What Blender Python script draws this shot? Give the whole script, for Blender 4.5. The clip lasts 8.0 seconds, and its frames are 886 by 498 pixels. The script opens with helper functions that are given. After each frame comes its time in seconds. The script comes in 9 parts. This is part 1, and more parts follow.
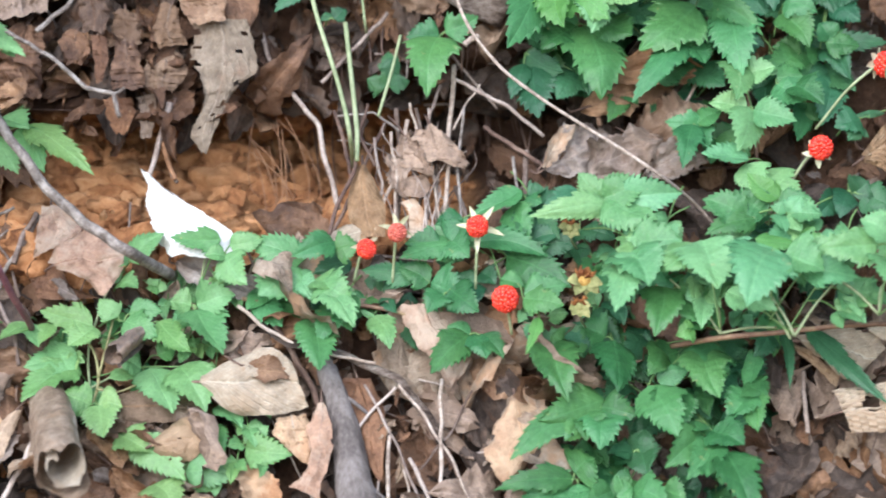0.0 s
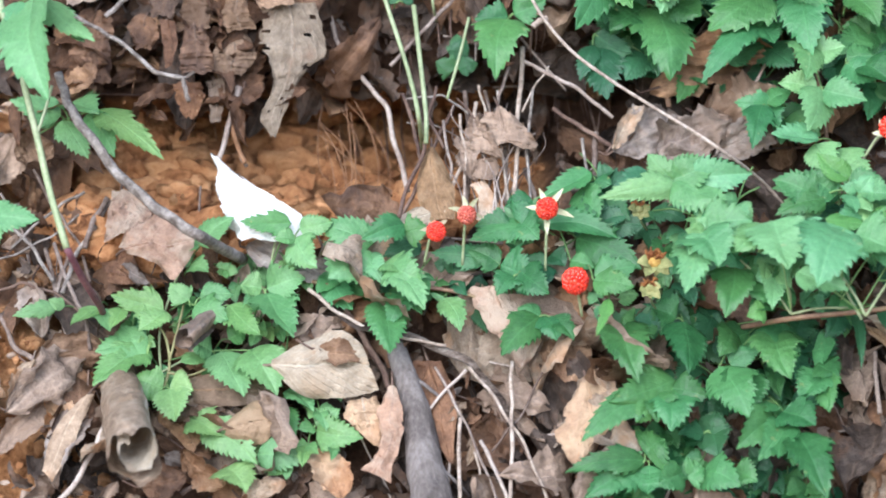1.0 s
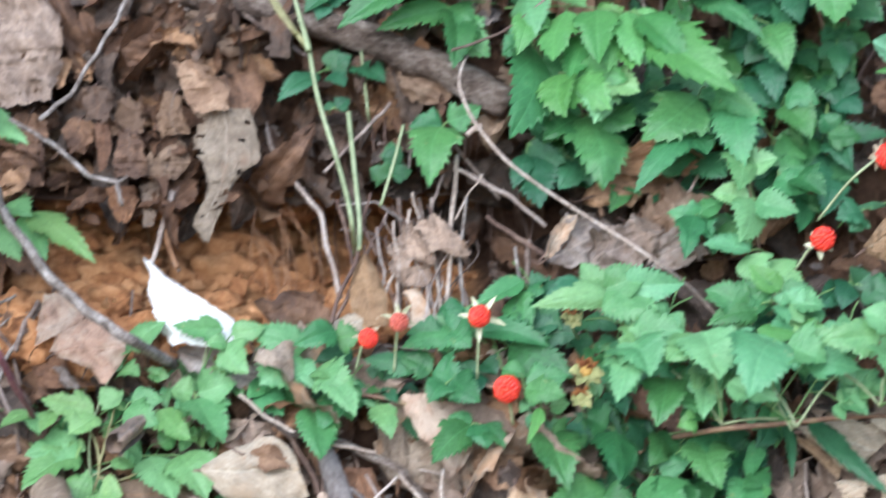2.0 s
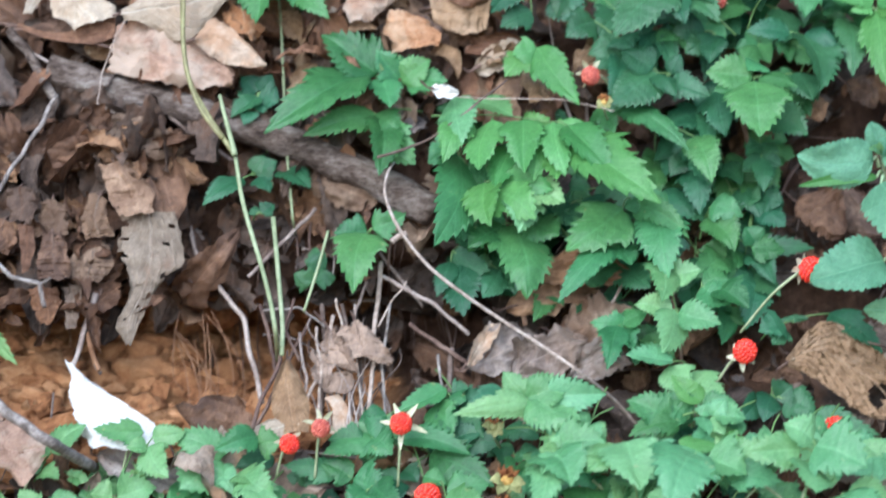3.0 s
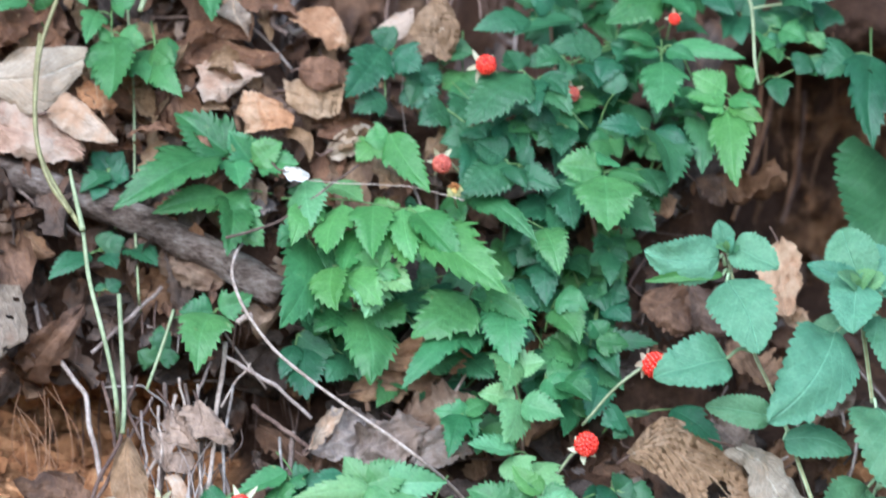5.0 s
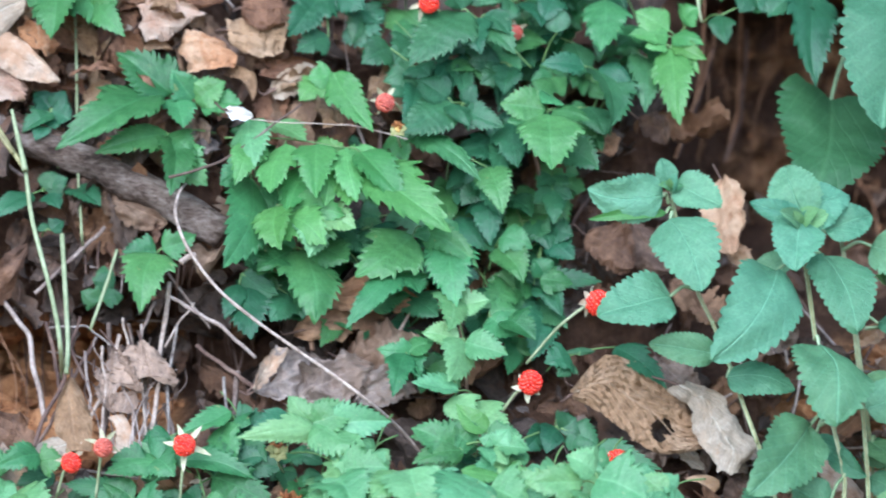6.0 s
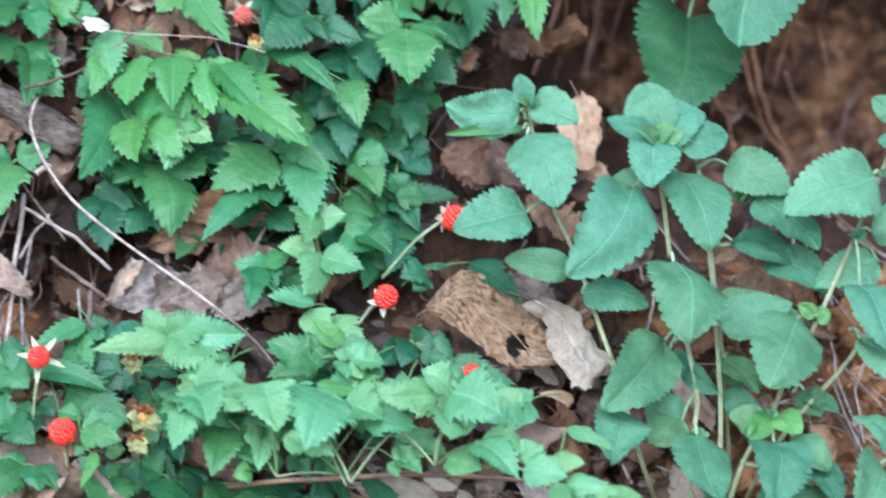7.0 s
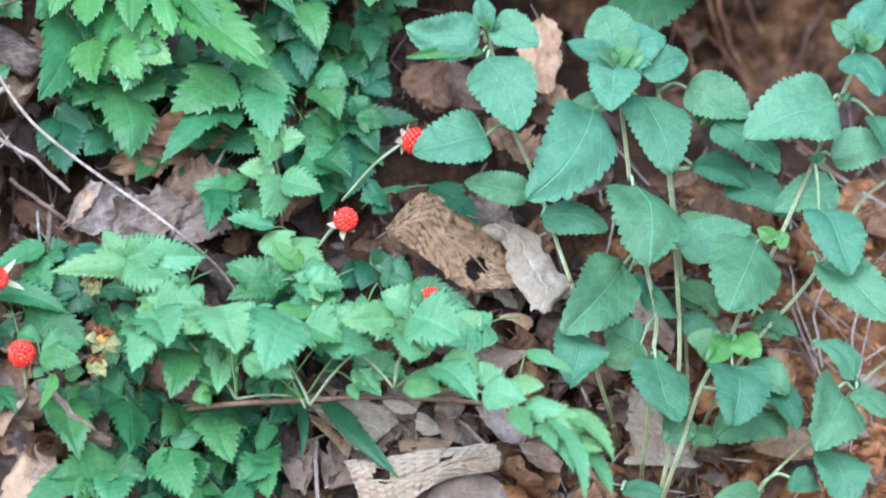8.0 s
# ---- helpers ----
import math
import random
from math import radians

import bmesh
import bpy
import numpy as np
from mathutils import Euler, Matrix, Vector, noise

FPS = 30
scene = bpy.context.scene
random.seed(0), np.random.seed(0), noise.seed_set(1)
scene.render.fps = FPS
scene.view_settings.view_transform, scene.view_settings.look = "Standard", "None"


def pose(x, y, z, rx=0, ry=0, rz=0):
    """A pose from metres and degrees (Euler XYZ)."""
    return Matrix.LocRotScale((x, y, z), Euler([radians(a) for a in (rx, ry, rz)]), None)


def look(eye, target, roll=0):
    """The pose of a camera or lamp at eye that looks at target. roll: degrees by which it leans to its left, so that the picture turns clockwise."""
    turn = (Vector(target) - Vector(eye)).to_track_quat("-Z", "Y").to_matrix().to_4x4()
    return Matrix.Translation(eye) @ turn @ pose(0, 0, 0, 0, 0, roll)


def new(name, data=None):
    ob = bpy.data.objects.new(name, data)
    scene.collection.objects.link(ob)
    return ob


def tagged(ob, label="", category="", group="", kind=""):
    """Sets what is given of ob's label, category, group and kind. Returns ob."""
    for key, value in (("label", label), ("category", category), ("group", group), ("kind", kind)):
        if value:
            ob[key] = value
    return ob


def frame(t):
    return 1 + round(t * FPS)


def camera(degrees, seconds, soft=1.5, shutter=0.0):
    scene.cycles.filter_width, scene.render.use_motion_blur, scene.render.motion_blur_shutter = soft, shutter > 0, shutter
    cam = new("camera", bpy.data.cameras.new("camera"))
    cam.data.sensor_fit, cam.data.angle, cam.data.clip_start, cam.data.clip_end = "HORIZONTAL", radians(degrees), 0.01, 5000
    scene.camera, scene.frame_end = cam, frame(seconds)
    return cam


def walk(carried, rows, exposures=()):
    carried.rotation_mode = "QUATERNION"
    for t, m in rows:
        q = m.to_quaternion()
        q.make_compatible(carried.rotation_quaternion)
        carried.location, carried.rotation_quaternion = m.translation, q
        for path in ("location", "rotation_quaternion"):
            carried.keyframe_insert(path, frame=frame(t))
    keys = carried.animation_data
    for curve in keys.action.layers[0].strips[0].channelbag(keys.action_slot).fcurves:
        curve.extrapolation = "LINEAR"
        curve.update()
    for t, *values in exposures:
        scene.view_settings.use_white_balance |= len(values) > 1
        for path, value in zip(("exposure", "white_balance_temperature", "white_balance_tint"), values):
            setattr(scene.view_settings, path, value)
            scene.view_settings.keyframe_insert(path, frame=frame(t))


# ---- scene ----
EYE = 1.25            # the camera's height over the path at the bank's foot
REACH = 1.57          # from the camera to the middle of the bank
ROWS = [
    (0.0, 82.000, 1.500, 0.000),
    (0.5, 81.902, 1.987, 0.667),
    (1.0, 81.716, 2.021, 1.206),
    (1.5, 81.838, 1.687, 1.465),
    (2.0, 83.632, 1.259, 0.067),
    (2.2, 84.000, 1.276, -0.387),
    (3.3, 86.202, -0.183, -1.497),
    (3.5, 86.589, -0.503, -1.548),
    (4.0, 87.419, -1.006, -1.944),
    (4.5, 87.929, -1.474, -3.239),
    (4.7, 87.712, -1.725, -3.574),
    (5.8, 86.097, -1.787, -4.590),
    (6.0, 86.077, -1.795, -4.914),
    (6.5, 85.370, -2.064, -6.155),
    (7.0, 84.616, -2.512, -7.474),
    (7.5, 83.921, -2.584, -8.209),
    (8.0, 83.249, -2.752, -8.186),
]
cam = camera(16.0, 8.0, soft=1.85, shutter=0.5)
cam.data.dof.use_dof, cam.data.dof.focus_distance, cam.data.dof.aperture_fstop = True, 1.535, 7.1
walk(cam, [(t, pose(0, 0, EYE, rx, ry, rz)) for t, rx, ry, rz in ROWS], exposures=[(0.0, 1.51, 5890, 11.5), (1.0, 1.5, 5780, 11), (2.2, 1.44, 5580, 10), (3.3, 1.36, 5420, 10), (5.8, 1.49, 5260, 11), (8.0, 1.55, 5150, 11.5)])

# ---- light: bright shade under an overcast sky ----
world = bpy.data.worlds.new("world")
scene.world = world
world.use_nodes = True
wn = world.node_tree.nodes
sky = wn.new("ShaderNodeTexSky")
sky.sky_type, sky.sun_disc = "NISHITA", False
sky.sun_elevation, sky.sun_rotation = radians(38), radians(200)
sky.dust_density, sky.ozone_density = 2.0, 1.0
wn["Background"].inputs["Strength"].default_value = 0.14
world.node_tree.links.new(sky.outputs[0], wn["Background"].inputs["Color"])
sun = new("sun", bpy.data.lights.new("sun", "SUN"))
sun.data.energy, sun.data.angle, sun.data.color = 1.5, radians(60), (0.96, 0.98, 1.0)
sun.matrix_world = look((-0.6, -2.0, 1.65), (0, 0, 0))


# ---- materials ----
def nodes_of(name, rough=0.6, spec=0.4):
    m = bpy.data.materials.new(name)
    m.use_nodes = True
    n = m.node_tree.nodes
    b = n["Principled BSDF"]
    b.inputs["Roughness"].default_value = rough
    b.inputs["Specular IOR Level"].default_value = spec
    return m, n, m.node_tree.links, b


def ramp(n, stops):
    r = n.new("ShaderNodeValToRGB")
    e = r.color_ramp.elements
    while len(e) < len(stops):
        e.new(0.5)
    for el, (p, c) in zip(e, stops):
        el.position, el.color = p, (*c, 1)
    return r


def noise_tex(n, l, coord, scale, detail=6, rough=0.6):
    t = n.new("ShaderNodeTexNoise")
    t.inputs["Scale"].default_value, t.inputs["Detail"].default_value, t.inputs["Roughness"].default_value = scale, detail, rough
    l.new(coord, t.inputs["Vector"])
    return t.outputs["Fac"]


def math_node(n, l, op, a, b=None):
    m = n.new("ShaderNodeMath")
    m.operation = op
    for i, v in enumerate((a, b)):
        if v is None:
            continue
        if isinstance(v, (int, float)):
            m.inputs[i].default_value = v
        else:
            l.new(v, m.inputs[i])
    return m.outputs[0]


def mix_rgb(n, l, kind, fac, a, b):
    m = n.new("ShaderNodeMix")
    m.data_type, m.blend_type = "RGBA", kind
    for key, v in ((0, fac), (6, a), (7, b)):
        if isinstance(v, (int, float)):
            m.inputs[key].default_value = v
        elif isinstance(v, tuple):
            m.inputs[key].default_value = (*v, 1)
        else:
            l.new(v, m.inputs[key])
    return m.outputs[2]


def bump(n, l, b, height, strength, dist):
    k = n.new("ShaderNodeBump")
    k.inputs["Strength"].default_value, k.inputs["Distance"].default_value = strength, dist
    l.new(height, k.inputs["Height"])
    l.new(k.outputs[0], b.inputs["Normal"])


def leaf_material(name, dark, light, veins=7.0, slope=0.9, vein_gain=0.2, rough=0.45, through_light=0.3, stains=None, spec=0.35, mottling=0.6, rugose=0.0006, vein_relief=1.0, side_veins=0.6, mid_vein=28.0, crinkle=0.25, hues=((0.9, 1.0, 1.04), (1.18, 1.02, 0.84)), patch=None):
    """A leaf: side veins from its own coordinates (u across, v along), blotches and a tone of its own; some light passes through."""
    m, n, l, b = nodes_of(name, rough, spec)
    uv = n.new("ShaderNodeUVMap").outputs[0]
    sep = n.new("ShaderNodeSeparateXYZ")
    l.new(uv, sep.inputs[0])
    u = math_node(n, l, "ABSOLUTE", math_node(n, l, "SUBTRACT", sep.outputs[0], 0.5))
    phase = math_node(n, l, "SUBTRACT", math_node(n, l, "MULTIPLY", sep.outputs[1], veins), math_node(n, l, "MULTIPLY", u, veins * slope))
    wave = math_node(n, l, "ABSOLUTE", math_node(n, l, "SUBTRACT", math_node(n, l, "FRACT", phase), 0.5))
    side = math_node(n, l, "SUBTRACT", 1.0, math_node(n, l, "MINIMUM", math_node(n, l, "MULTIPLY", wave, 9.0), 1.0))
    mid = math_node(n, l, "SUBTRACT", 1.0, math_node(n, l, "MINIMUM", math_node(n, l, "MULTIPLY", u, mid_vein), 1.0))
    vein = math_node(n, l, "MAXIMUM", math_node(n, l, "MULTIPLY", side, side_veins), mid)
    geo = n.new("ShaderNodeNewGeometry")
    info = n.new("ShaderNodeObjectInfo")
    co = n.new("ShaderNodeTexCoord").outputs["Object"]
    blotch = noise_tex(n, l, geo.outputs["Position"], 45, 4)
    fine = noise_tex(n, l, geo.outputs["Position"], 700, 5)
    tone = math_node(n, l, "ADD", math_node(n, l, "MULTIPLY", info.outputs["Random"], 0.7), math_node(n, l, "MULTIPLY", geo.outputs["Random Per Island"], 0.0))
    mottle = noise_tex(n, l, geo.outputs["Position"], 170, 5, 0.65)
    tone = math_node(n, l, "ADD", tone, math_node(n, l, "MULTIPLY", math_node(n, l, "SUBTRACT", blotch, 0.42), 0.9))
    tone = math_node(n, l, "ADD", tone, math_node(n, l, "MULTIPLY", math_node(n, l, "SUBTRACT", mottle, 0.5), mottling))
    col = ramp(n, [(0.0, dark), (1.0, light)])
    l.new(tone, col.inputs[0])
    other = math_node(n, l, "FRACT", math_node(n, l, "MULTIPLY", info.outputs["Random"], 17.3))
    hue = mix_rgb(n, l, "MIX", other, tuple(hues[0]), tuple(hues[1]))
    tinted = mix_rgb(n, l, "MULTIPLY", 1.0, col.outputs[0], hue)
    c = mix_rgb(n, l, "MIX", math_node(n, l, "MULTIPLY", vein, vein_gain), tinted, tuple(min(1, 1.9 * x + 0.03) for x in light))
    c = mix_rgb(n, l, "MULTIPLY", 0.5, c, ramp_of(n, l, fine, [(0.3, (0.6, 0.6, 0.6)), (0.7, (1.15, 1.15, 1.1))]))
    if patch:
        area = math_node(n, l, "ADD", noise_tex(n, l, geo.outputs["Position"], 38, 5, 0.7), math_node(n, l, "MULTIPLY", math_node(n, l, "SUBTRACT", info.outputs["Random"], 0.5), 0.16))
        c = mix_rgb(n, l, "MIX", ramp_of(n, l, area, [(0.47, (0, 0, 0)), (0.6, (0.75, 0.75, 0.75))]), c, patch)
    if stains:
        spots = noise_tex(n, l, geo.outputs["Position"], 160, 3)
        c = mix_rgb(n, l, "MIX", ramp_of(n, l, spots, [(0.68, (0, 0, 0)), (0.74, (0.8, 0.8, 0.8))]), c, stains)
    l.new(c, b.inputs["Base Color"])
    height = math_node(n, l, "ADD", math_node(n, l, "MULTIPLY", vein, -vein_relief), math_node(n, l, "ADD", math_node(n, l, "MULTIPLY", fine, 0.8), math_node(n, l, "MULTIPLY", mottle, 3.0 * crinkle)))
    bump(n, l, b, height, 0.6, rugose)
    tr = n.new("ShaderNodeBsdfTranslucent")
    l.new(c, tr.inputs["Color"])
    mx = n.new("ShaderNodeMixShader")
    mx.inputs[0].default_value = through_light
    l.new(b.outputs[0], mx.inputs[1])
    l.new(tr.outputs[0], mx.inputs[2])
    l.new(mx.outputs[0], n["Material Output"].inputs["Surface"])
    return m


def ramp_of(n, l, fac, stops):
    r = ramp(n, stops)
    l.new(fac, r.inputs[0])
    return r.outputs[0]


def grain_material(name, stops, scale, fine_scale, rough=0.85, relief=0.0015, spec=0.2, stretch=(1, 1, 1), by_object=0.0):
    m, n, l, b = nodes_of(name, rough, spec)
    geo = n.new("ShaderNodeNewGeometry")
    mp = n.new("ShaderNodeMapping")
    mp.inputs["Scale"].default_value = stretch
    l.new(geo.outputs["Position"], mp.inputs["Vector"])
    big = noise_tex(n, l, mp.outputs[0], scale, 5, 0.65)
    fine = noise_tex(n, l, mp.outputs[0], fine_scale, 8, 0.7)
    fac = math_node(n, l, "ADD", math_node(n, l, "MULTIPLY", big, 0.6), math_node(n, l, "MULTIPLY", fine, 0.4))
    if by_object:
        info = n.new("ShaderNodeObjectInfo")
        own = math_node(n, l, "ADD", info.outputs["Random"], geo.outputs["Random Per Island"])
        own = math_node(n, l, "FRACT", own)
        fac = math_node(n, l, "ADD", fac, math_node(n, l, "MULTIPLY", math_node(n, l, "SUBTRACT", own, 0.5), by_object))
    l.new(ramp_of(n, l, fac, stops), b.inputs["Base Color"])
    bump(n, l, b, math_node(n, l, "ADD", fine, math_node(n, l, "MULTIPLY", big, 0.5)), 0.8, relief)
    return m


CLAY_STOPS = [(0.34, (0.085, 0.034, 0.015)), (0.42, (0.29, 0.135, 0.055)), (0.51, (0.47, 0.24, 0.105)), (0.64, (0.62, 0.38, 0.2))]
HUMUS_STOPS = [(0.34, (0.045, 0.025, 0.016)), (0.5, (0.095, 0.052, 0.032)), (0.7, (0.18, 0.1, 0.06))]


def earth_material():
    """Orange clay and dark humus, mixed by the share of clay set there."""
    m, n, l, b = nodes_of("soil", 0.95, 0.15)
    p = n.new("ShaderNodeNewGeometry").outputs["Position"]
    big, fine = noise_tex(n, l, p, 26, 5, 0.65), noise_tex(n, l, p, 210, 8, 0.75)
    fac = math_node(n, l, "ADD", math_node(n, l, "MULTIPLY", big, 0.5), math_node(n, l, "MULTIPLY", fine, 0.5))
    bare = n.new("ShaderNodeAttribute")
    bare.attribute_name = "clay"
    edge = math_node(n, l, "ADD", bare.outputs["Fac"], math_node(n, l, "MULTIPLY", math_node(n, l, "SUBTRACT", big, 0.5), 1.2))
    edge = ramp_of(n, l, edge, [(0.35, (0, 0, 0)), (0.65, (1, 1, 1))])
    c = mix_rgb(n, l, "MIX", edge, ramp_of(n, l, fac, HUMUS_STOPS), ramp_of(n, l, fac, CLAY_STOPS))
    l.new(c, b.inputs["Base Color"])
    mid = noise_tex(n, l, p, 85, 4, 0.6)
    bump(n, l, b, math_node(n, l, "ADD", fine, math_node(n, l, "MULTIPLY", mid, 1.2)), 1.0, 0.007)
    return m


CRUMB = grain_material("clay_crumb", [(0.32, (0.11, 0.045, 0.02)), (0.43, (0.29, 0.128, 0.052)), (0.54, (0.43, 0.212, 0.092)), (0.7, (0.57, 0.33, 0.165))], 60, 260, 0.95, 0.003, by_object=0.16)
GRIT = grain_material("grit", [(0.34, (0.2, 0.12, 0.08)), (0.5, (0.36, 0.27, 0.2)), (0.66, (0.52, 0.46, 0.4))], 90, 500, 0.9, 0.0008, by_object=0.5)
BARK = grain_material("bark", [(0.38, (0.035, 0.024, 0.018)), (0.46, (0.12, 0.088, 0.068)), (0.55, (0.25, 0.205, 0.17)), (0.66, (0.44, 0.41, 0.36))], 95, 520, 0.92, 0.006, stretch=(0.4, 1, 1))
TWIG = grain_material("twig", [(0.36, (0.1, 0.07, 0.055)), (0.5, (0.23, 0.18, 0.15)), (0.66, (0.42, 0.36, 0.31))], 50, 500, 0.85, 0.0008, by_object=0.3)
GREY_TWIG = grain_material("grey_twig", [(0.36, (0.08, 0.062, 0.05)), (0.48, (0.2, 0.172, 0.148)), (0.62, (0.4, 0.36, 0.32))], 120, 520, 0.85, 0.002)
PALE_TWIG = grain_material("pale_twig", [(0.36, (0.15, 0.11, 0.085)), (0.5, (0.34, 0.275, 0.22)), (0.64, (0.52, 0.455, 0.39))], 110, 500, 0.8, 0.0008)
DARK_TWIG = grain_material("dark_twig", [(0.36, (0.05, 0.03, 0.025)), (0.5, (0.13, 0.085, 0.065)), (0.66, (0.24, 0.17, 0.13))], 50, 500, 0.9, 0.0008)
CANE = grain_material("cane", [(0.36, (0.1, 0.055, 0.035)), (0.5, (0.2, 0.12, 0.075)), (0.66, (0.26, 0.2, 0.1))], 60, 400, 0.6, 0.0005, 0.4)
OLIVE_STEM = grain_material("olive_stem", [(0.36, (0.13, 0.11, 0.05)), (0.5, (0.22, 0.21, 0.09)), (0.66, (0.32, 0.33, 0.16))], 60, 400, 0.5, 0.0004, 0.4)
LEAF_STALK = grain_material("leaf_stalk", [(0.36, (0.07, 0.14, 0.04)), (0.5, (0.12, 0.22, 0.07)), (0.66, (0.2, 0.3, 0.1))], 60, 400, 0.5, 0.0004, 0.4)
GREEN_STEM = grain_material("green_stem", [(0.36, (0.15, 0.18, 0.085)), (0.5, (0.24, 0.29, 0.15)), (0.66, (0.36, 0.4, 0.24))], 60, 400, 0.5, 0.0004, 0.4)
BLUE_STEM = grain_material("blue_stem", [(0.36, (0.14, 0.22, 0.1)), (0.5, (0.23, 0.33, 0.17)), (0.66, (0.34, 0.43, 0.25))], 60, 400, 0.5, 0.0004, 0.4)
PURPLE_STEM = grain_material("purple_stem", [(0.36, (0.07, 0.025, 0.04)), (0.5, (0.16, 0.06, 0.08)), (0.66, (0.24, 0.12, 0.12))], 60, 400, 0.5, 0.0004, 0.4)
ROOT = grain_material("root", [(0.36, (0.12, 0.06, 0.03)), (0.5, (0.24, 0.13, 0.07)), (0.66, (0.36, 0.22, 0.13))], 60, 400, 0.9, 0.0004)

ROOT_BARK = grain_material("root_bark", [(0.36, (0.06, 0.05, 0.045)), (0.5, (0.16, 0.138, 0.125)), (0.66, (0.3, 0.27, 0.25))], 55, 420, 0.85, 0.003, stretch=(1, 1, 0.35))
SOIL = earth_material()
SHEEN = dict(rough=0.4, spec=0.45, vein_gain=0.13, vein_relief=0.45, mottling=0.8, crinkle=0.5, hues=((0.9, 1.0, 1.0), (1.22, 1.03, 0.8)))
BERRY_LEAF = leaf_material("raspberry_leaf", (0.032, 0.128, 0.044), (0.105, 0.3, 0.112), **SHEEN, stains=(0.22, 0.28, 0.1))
# Paler copy of the raspberry green; sunlit brightness is put into the colour
SUNLIT_LEAF = leaf_material("sunlit_raspberry_leaf", (0.09, 0.255, 0.105), (0.21, 0.43, 0.21), **SHEEN, stains=(0.28, 0.38, 0.18))
FRESH_LEAF = leaf_material("young_leaf", (0.07, 0.215, 0.058), (0.14, 0.345, 0.105), **SHEEN)
YOUNG_LEAF = leaf_material("shoot_leaf", (0.105, 0.26, 0.09), (0.23, 0.42, 0.19), **SHEEN)
# Darkened raspberry green: the shade inside and atop bushes is in its colour
SHADED_LEAF = leaf_material("shaded_leaf", (0.024, 0.098, 0.046), (0.06, 0.19, 0.09), **SHEEN)
HERB_LEAF = leaf_material("herb_leaf", (0.075, 0.21, 0.122), (0.17, 0.372, 0.234), veins=5, slope=1.1, vein_gain=0.34, rough=0.45, rugose=0.0014, mottling=0.8, vein_relief=0.7, side_veins=0.22, mid_vein=60.0, crinkle=0.4, hues=((0.88, 1.0, 1.0), (1.2, 1.02, 0.78)))
# Yellower herb green, darkened to hold the shade on the lower leaves
SHADED_HERB = leaf_material("shaded_herb_leaf", (0.062, 0.168, 0.088), (0.14, 0.305, 0.17), veins=5, slope=1.1, vein_gain=0.34, rough=0.45, rugose=0.0014, mottling=0.8, vein_relief=0.7, side_veins=0.22, mid_vein=60.0, crinkle=0.4, hues=((0.88, 1.0, 1.0), (1.2, 1.02, 0.78)))
FRESH_HERB = leaf_material("fresh_herb_leaf", (0.12, 0.29, 0.12), (0.2, 0.42, 0.2), veins=5, slope=1.1, vein_gain=0.3, rough=0.5, rugose=0.002, mottling=0.8, vein_relief=0.6, side_veins=0.3, mid_vein=60.0, crinkle=0.8)
HEART_LEAF = leaf_material("heart_leaf", (0.045, 0.125, 0.045), (0.09, 0.21, 0.08), veins=4, slope=1.6, vein_gain=0.12, rough=0.5)
CREAM_HUES = ((1.03, 1.0, 0.96), (0.98, 1.0, 1.02))
CREAM = leaf_material("cream_dead_leaf", (0.32, 0.26, 0.19), (0.62, 0.54, 0.43), veins=10, vein_gain=0.2, rough=0.7, through_light=0.15, stains=(0.3, 0.18, 0.1), spec=0.25, mottling=1.1, rugose=0.0012, crinkle=1.0, hues=CREAM_HUES, patch=(0.4, 0.3, 0.2))
DRY_HUES = ((1.13, 1.0, 0.84), (0.9, 1.0, 1.1))
UMBER = leaf_material("umber_dead_leaf", (0.15, 0.105, 0.075), (0.3, 0.215, 0.155), veins=9, vein_gain=0.13, rough=0.6, through_light=0.12, stains=(0.1, 0.06, 0.04), spec=0.2, mottling=1.7, rugose=0.0012, crinkle=1.3, side_veins=0.4, vein_relief=0.6, hues=DRY_HUES, patch=(0.09, 0.055, 0.036))
TAN = leaf_material("tan_dead_leaf", (0.17, 0.1, 0.06), (0.46, 0.31, 0.2), veins=9, vein_gain=0.13, rough=0.55, through_light=0.12, stains=(0.12, 0.065, 0.04), spec=0.25, mottling=1.7, rugose=0.0012, crinkle=1.3, side_veins=0.4, vein_relief=0.6, hues=DRY_HUES, patch=(0.15, 0.085, 0.05))
BROWN = leaf_material("brown_dead_leaf", (0.075, 0.043, 0.028), (0.25, 0.152, 0.098), veins=9, vein_gain=0.13, rough=0.5, through_light=0.1, spec=0.25, mottling=1.7, rugose=0.0012, crinkle=1.3, side_veins=0.4, vein_relief=0.6, hues=DRY_HUES, patch=(0.06, 0.034, 0.024))
DARK = leaf_material("dark_dead_leaf", (0.055, 0.038, 0.029), (0.2, 0.138, 0.102), veins=9, vein_gain=0.13, rough=0.6, through_light=0.05, spec=0.2, mottling=1.7, rugose=0.0012, crinkle=1.3, side_veins=0.4, vein_relief=0.6, hues=DRY_HUES, patch=(0.13, 0.07, 0.04))
PALE = leaf_material("pale_dead_leaf", (0.24, 0.165, 0.11), (0.6, 0.475, 0.36), veins=10, vein_gain=0.13, rough=0.55, through_light=0.15, stains=(0.25, 0.14, 0.08), spec=0.25, mottling=1.7, rugose=0.0012, crinkle=1.3, side_veins=0.4, vein_relief=0.6, hues=DRY_HUES, patch=(0.42, 0.25, 0.14))
GREY = leaf_material("grey_dead_leaf", (0.16, 0.12, 0.098), (0.43, 0.35, 0.295), veins=9, vein_gain=0.13, rough=0.6, through_light=0.1, stains=(0.11, 0.078, 0.062), spec=0.2, mottling=1.7, rugose=0.0012, crinkle=1.3, side_veins=0.4, vein_relief=0.6, hues=DRY_HUES, patch=(0.2, 0.14, 0.1))
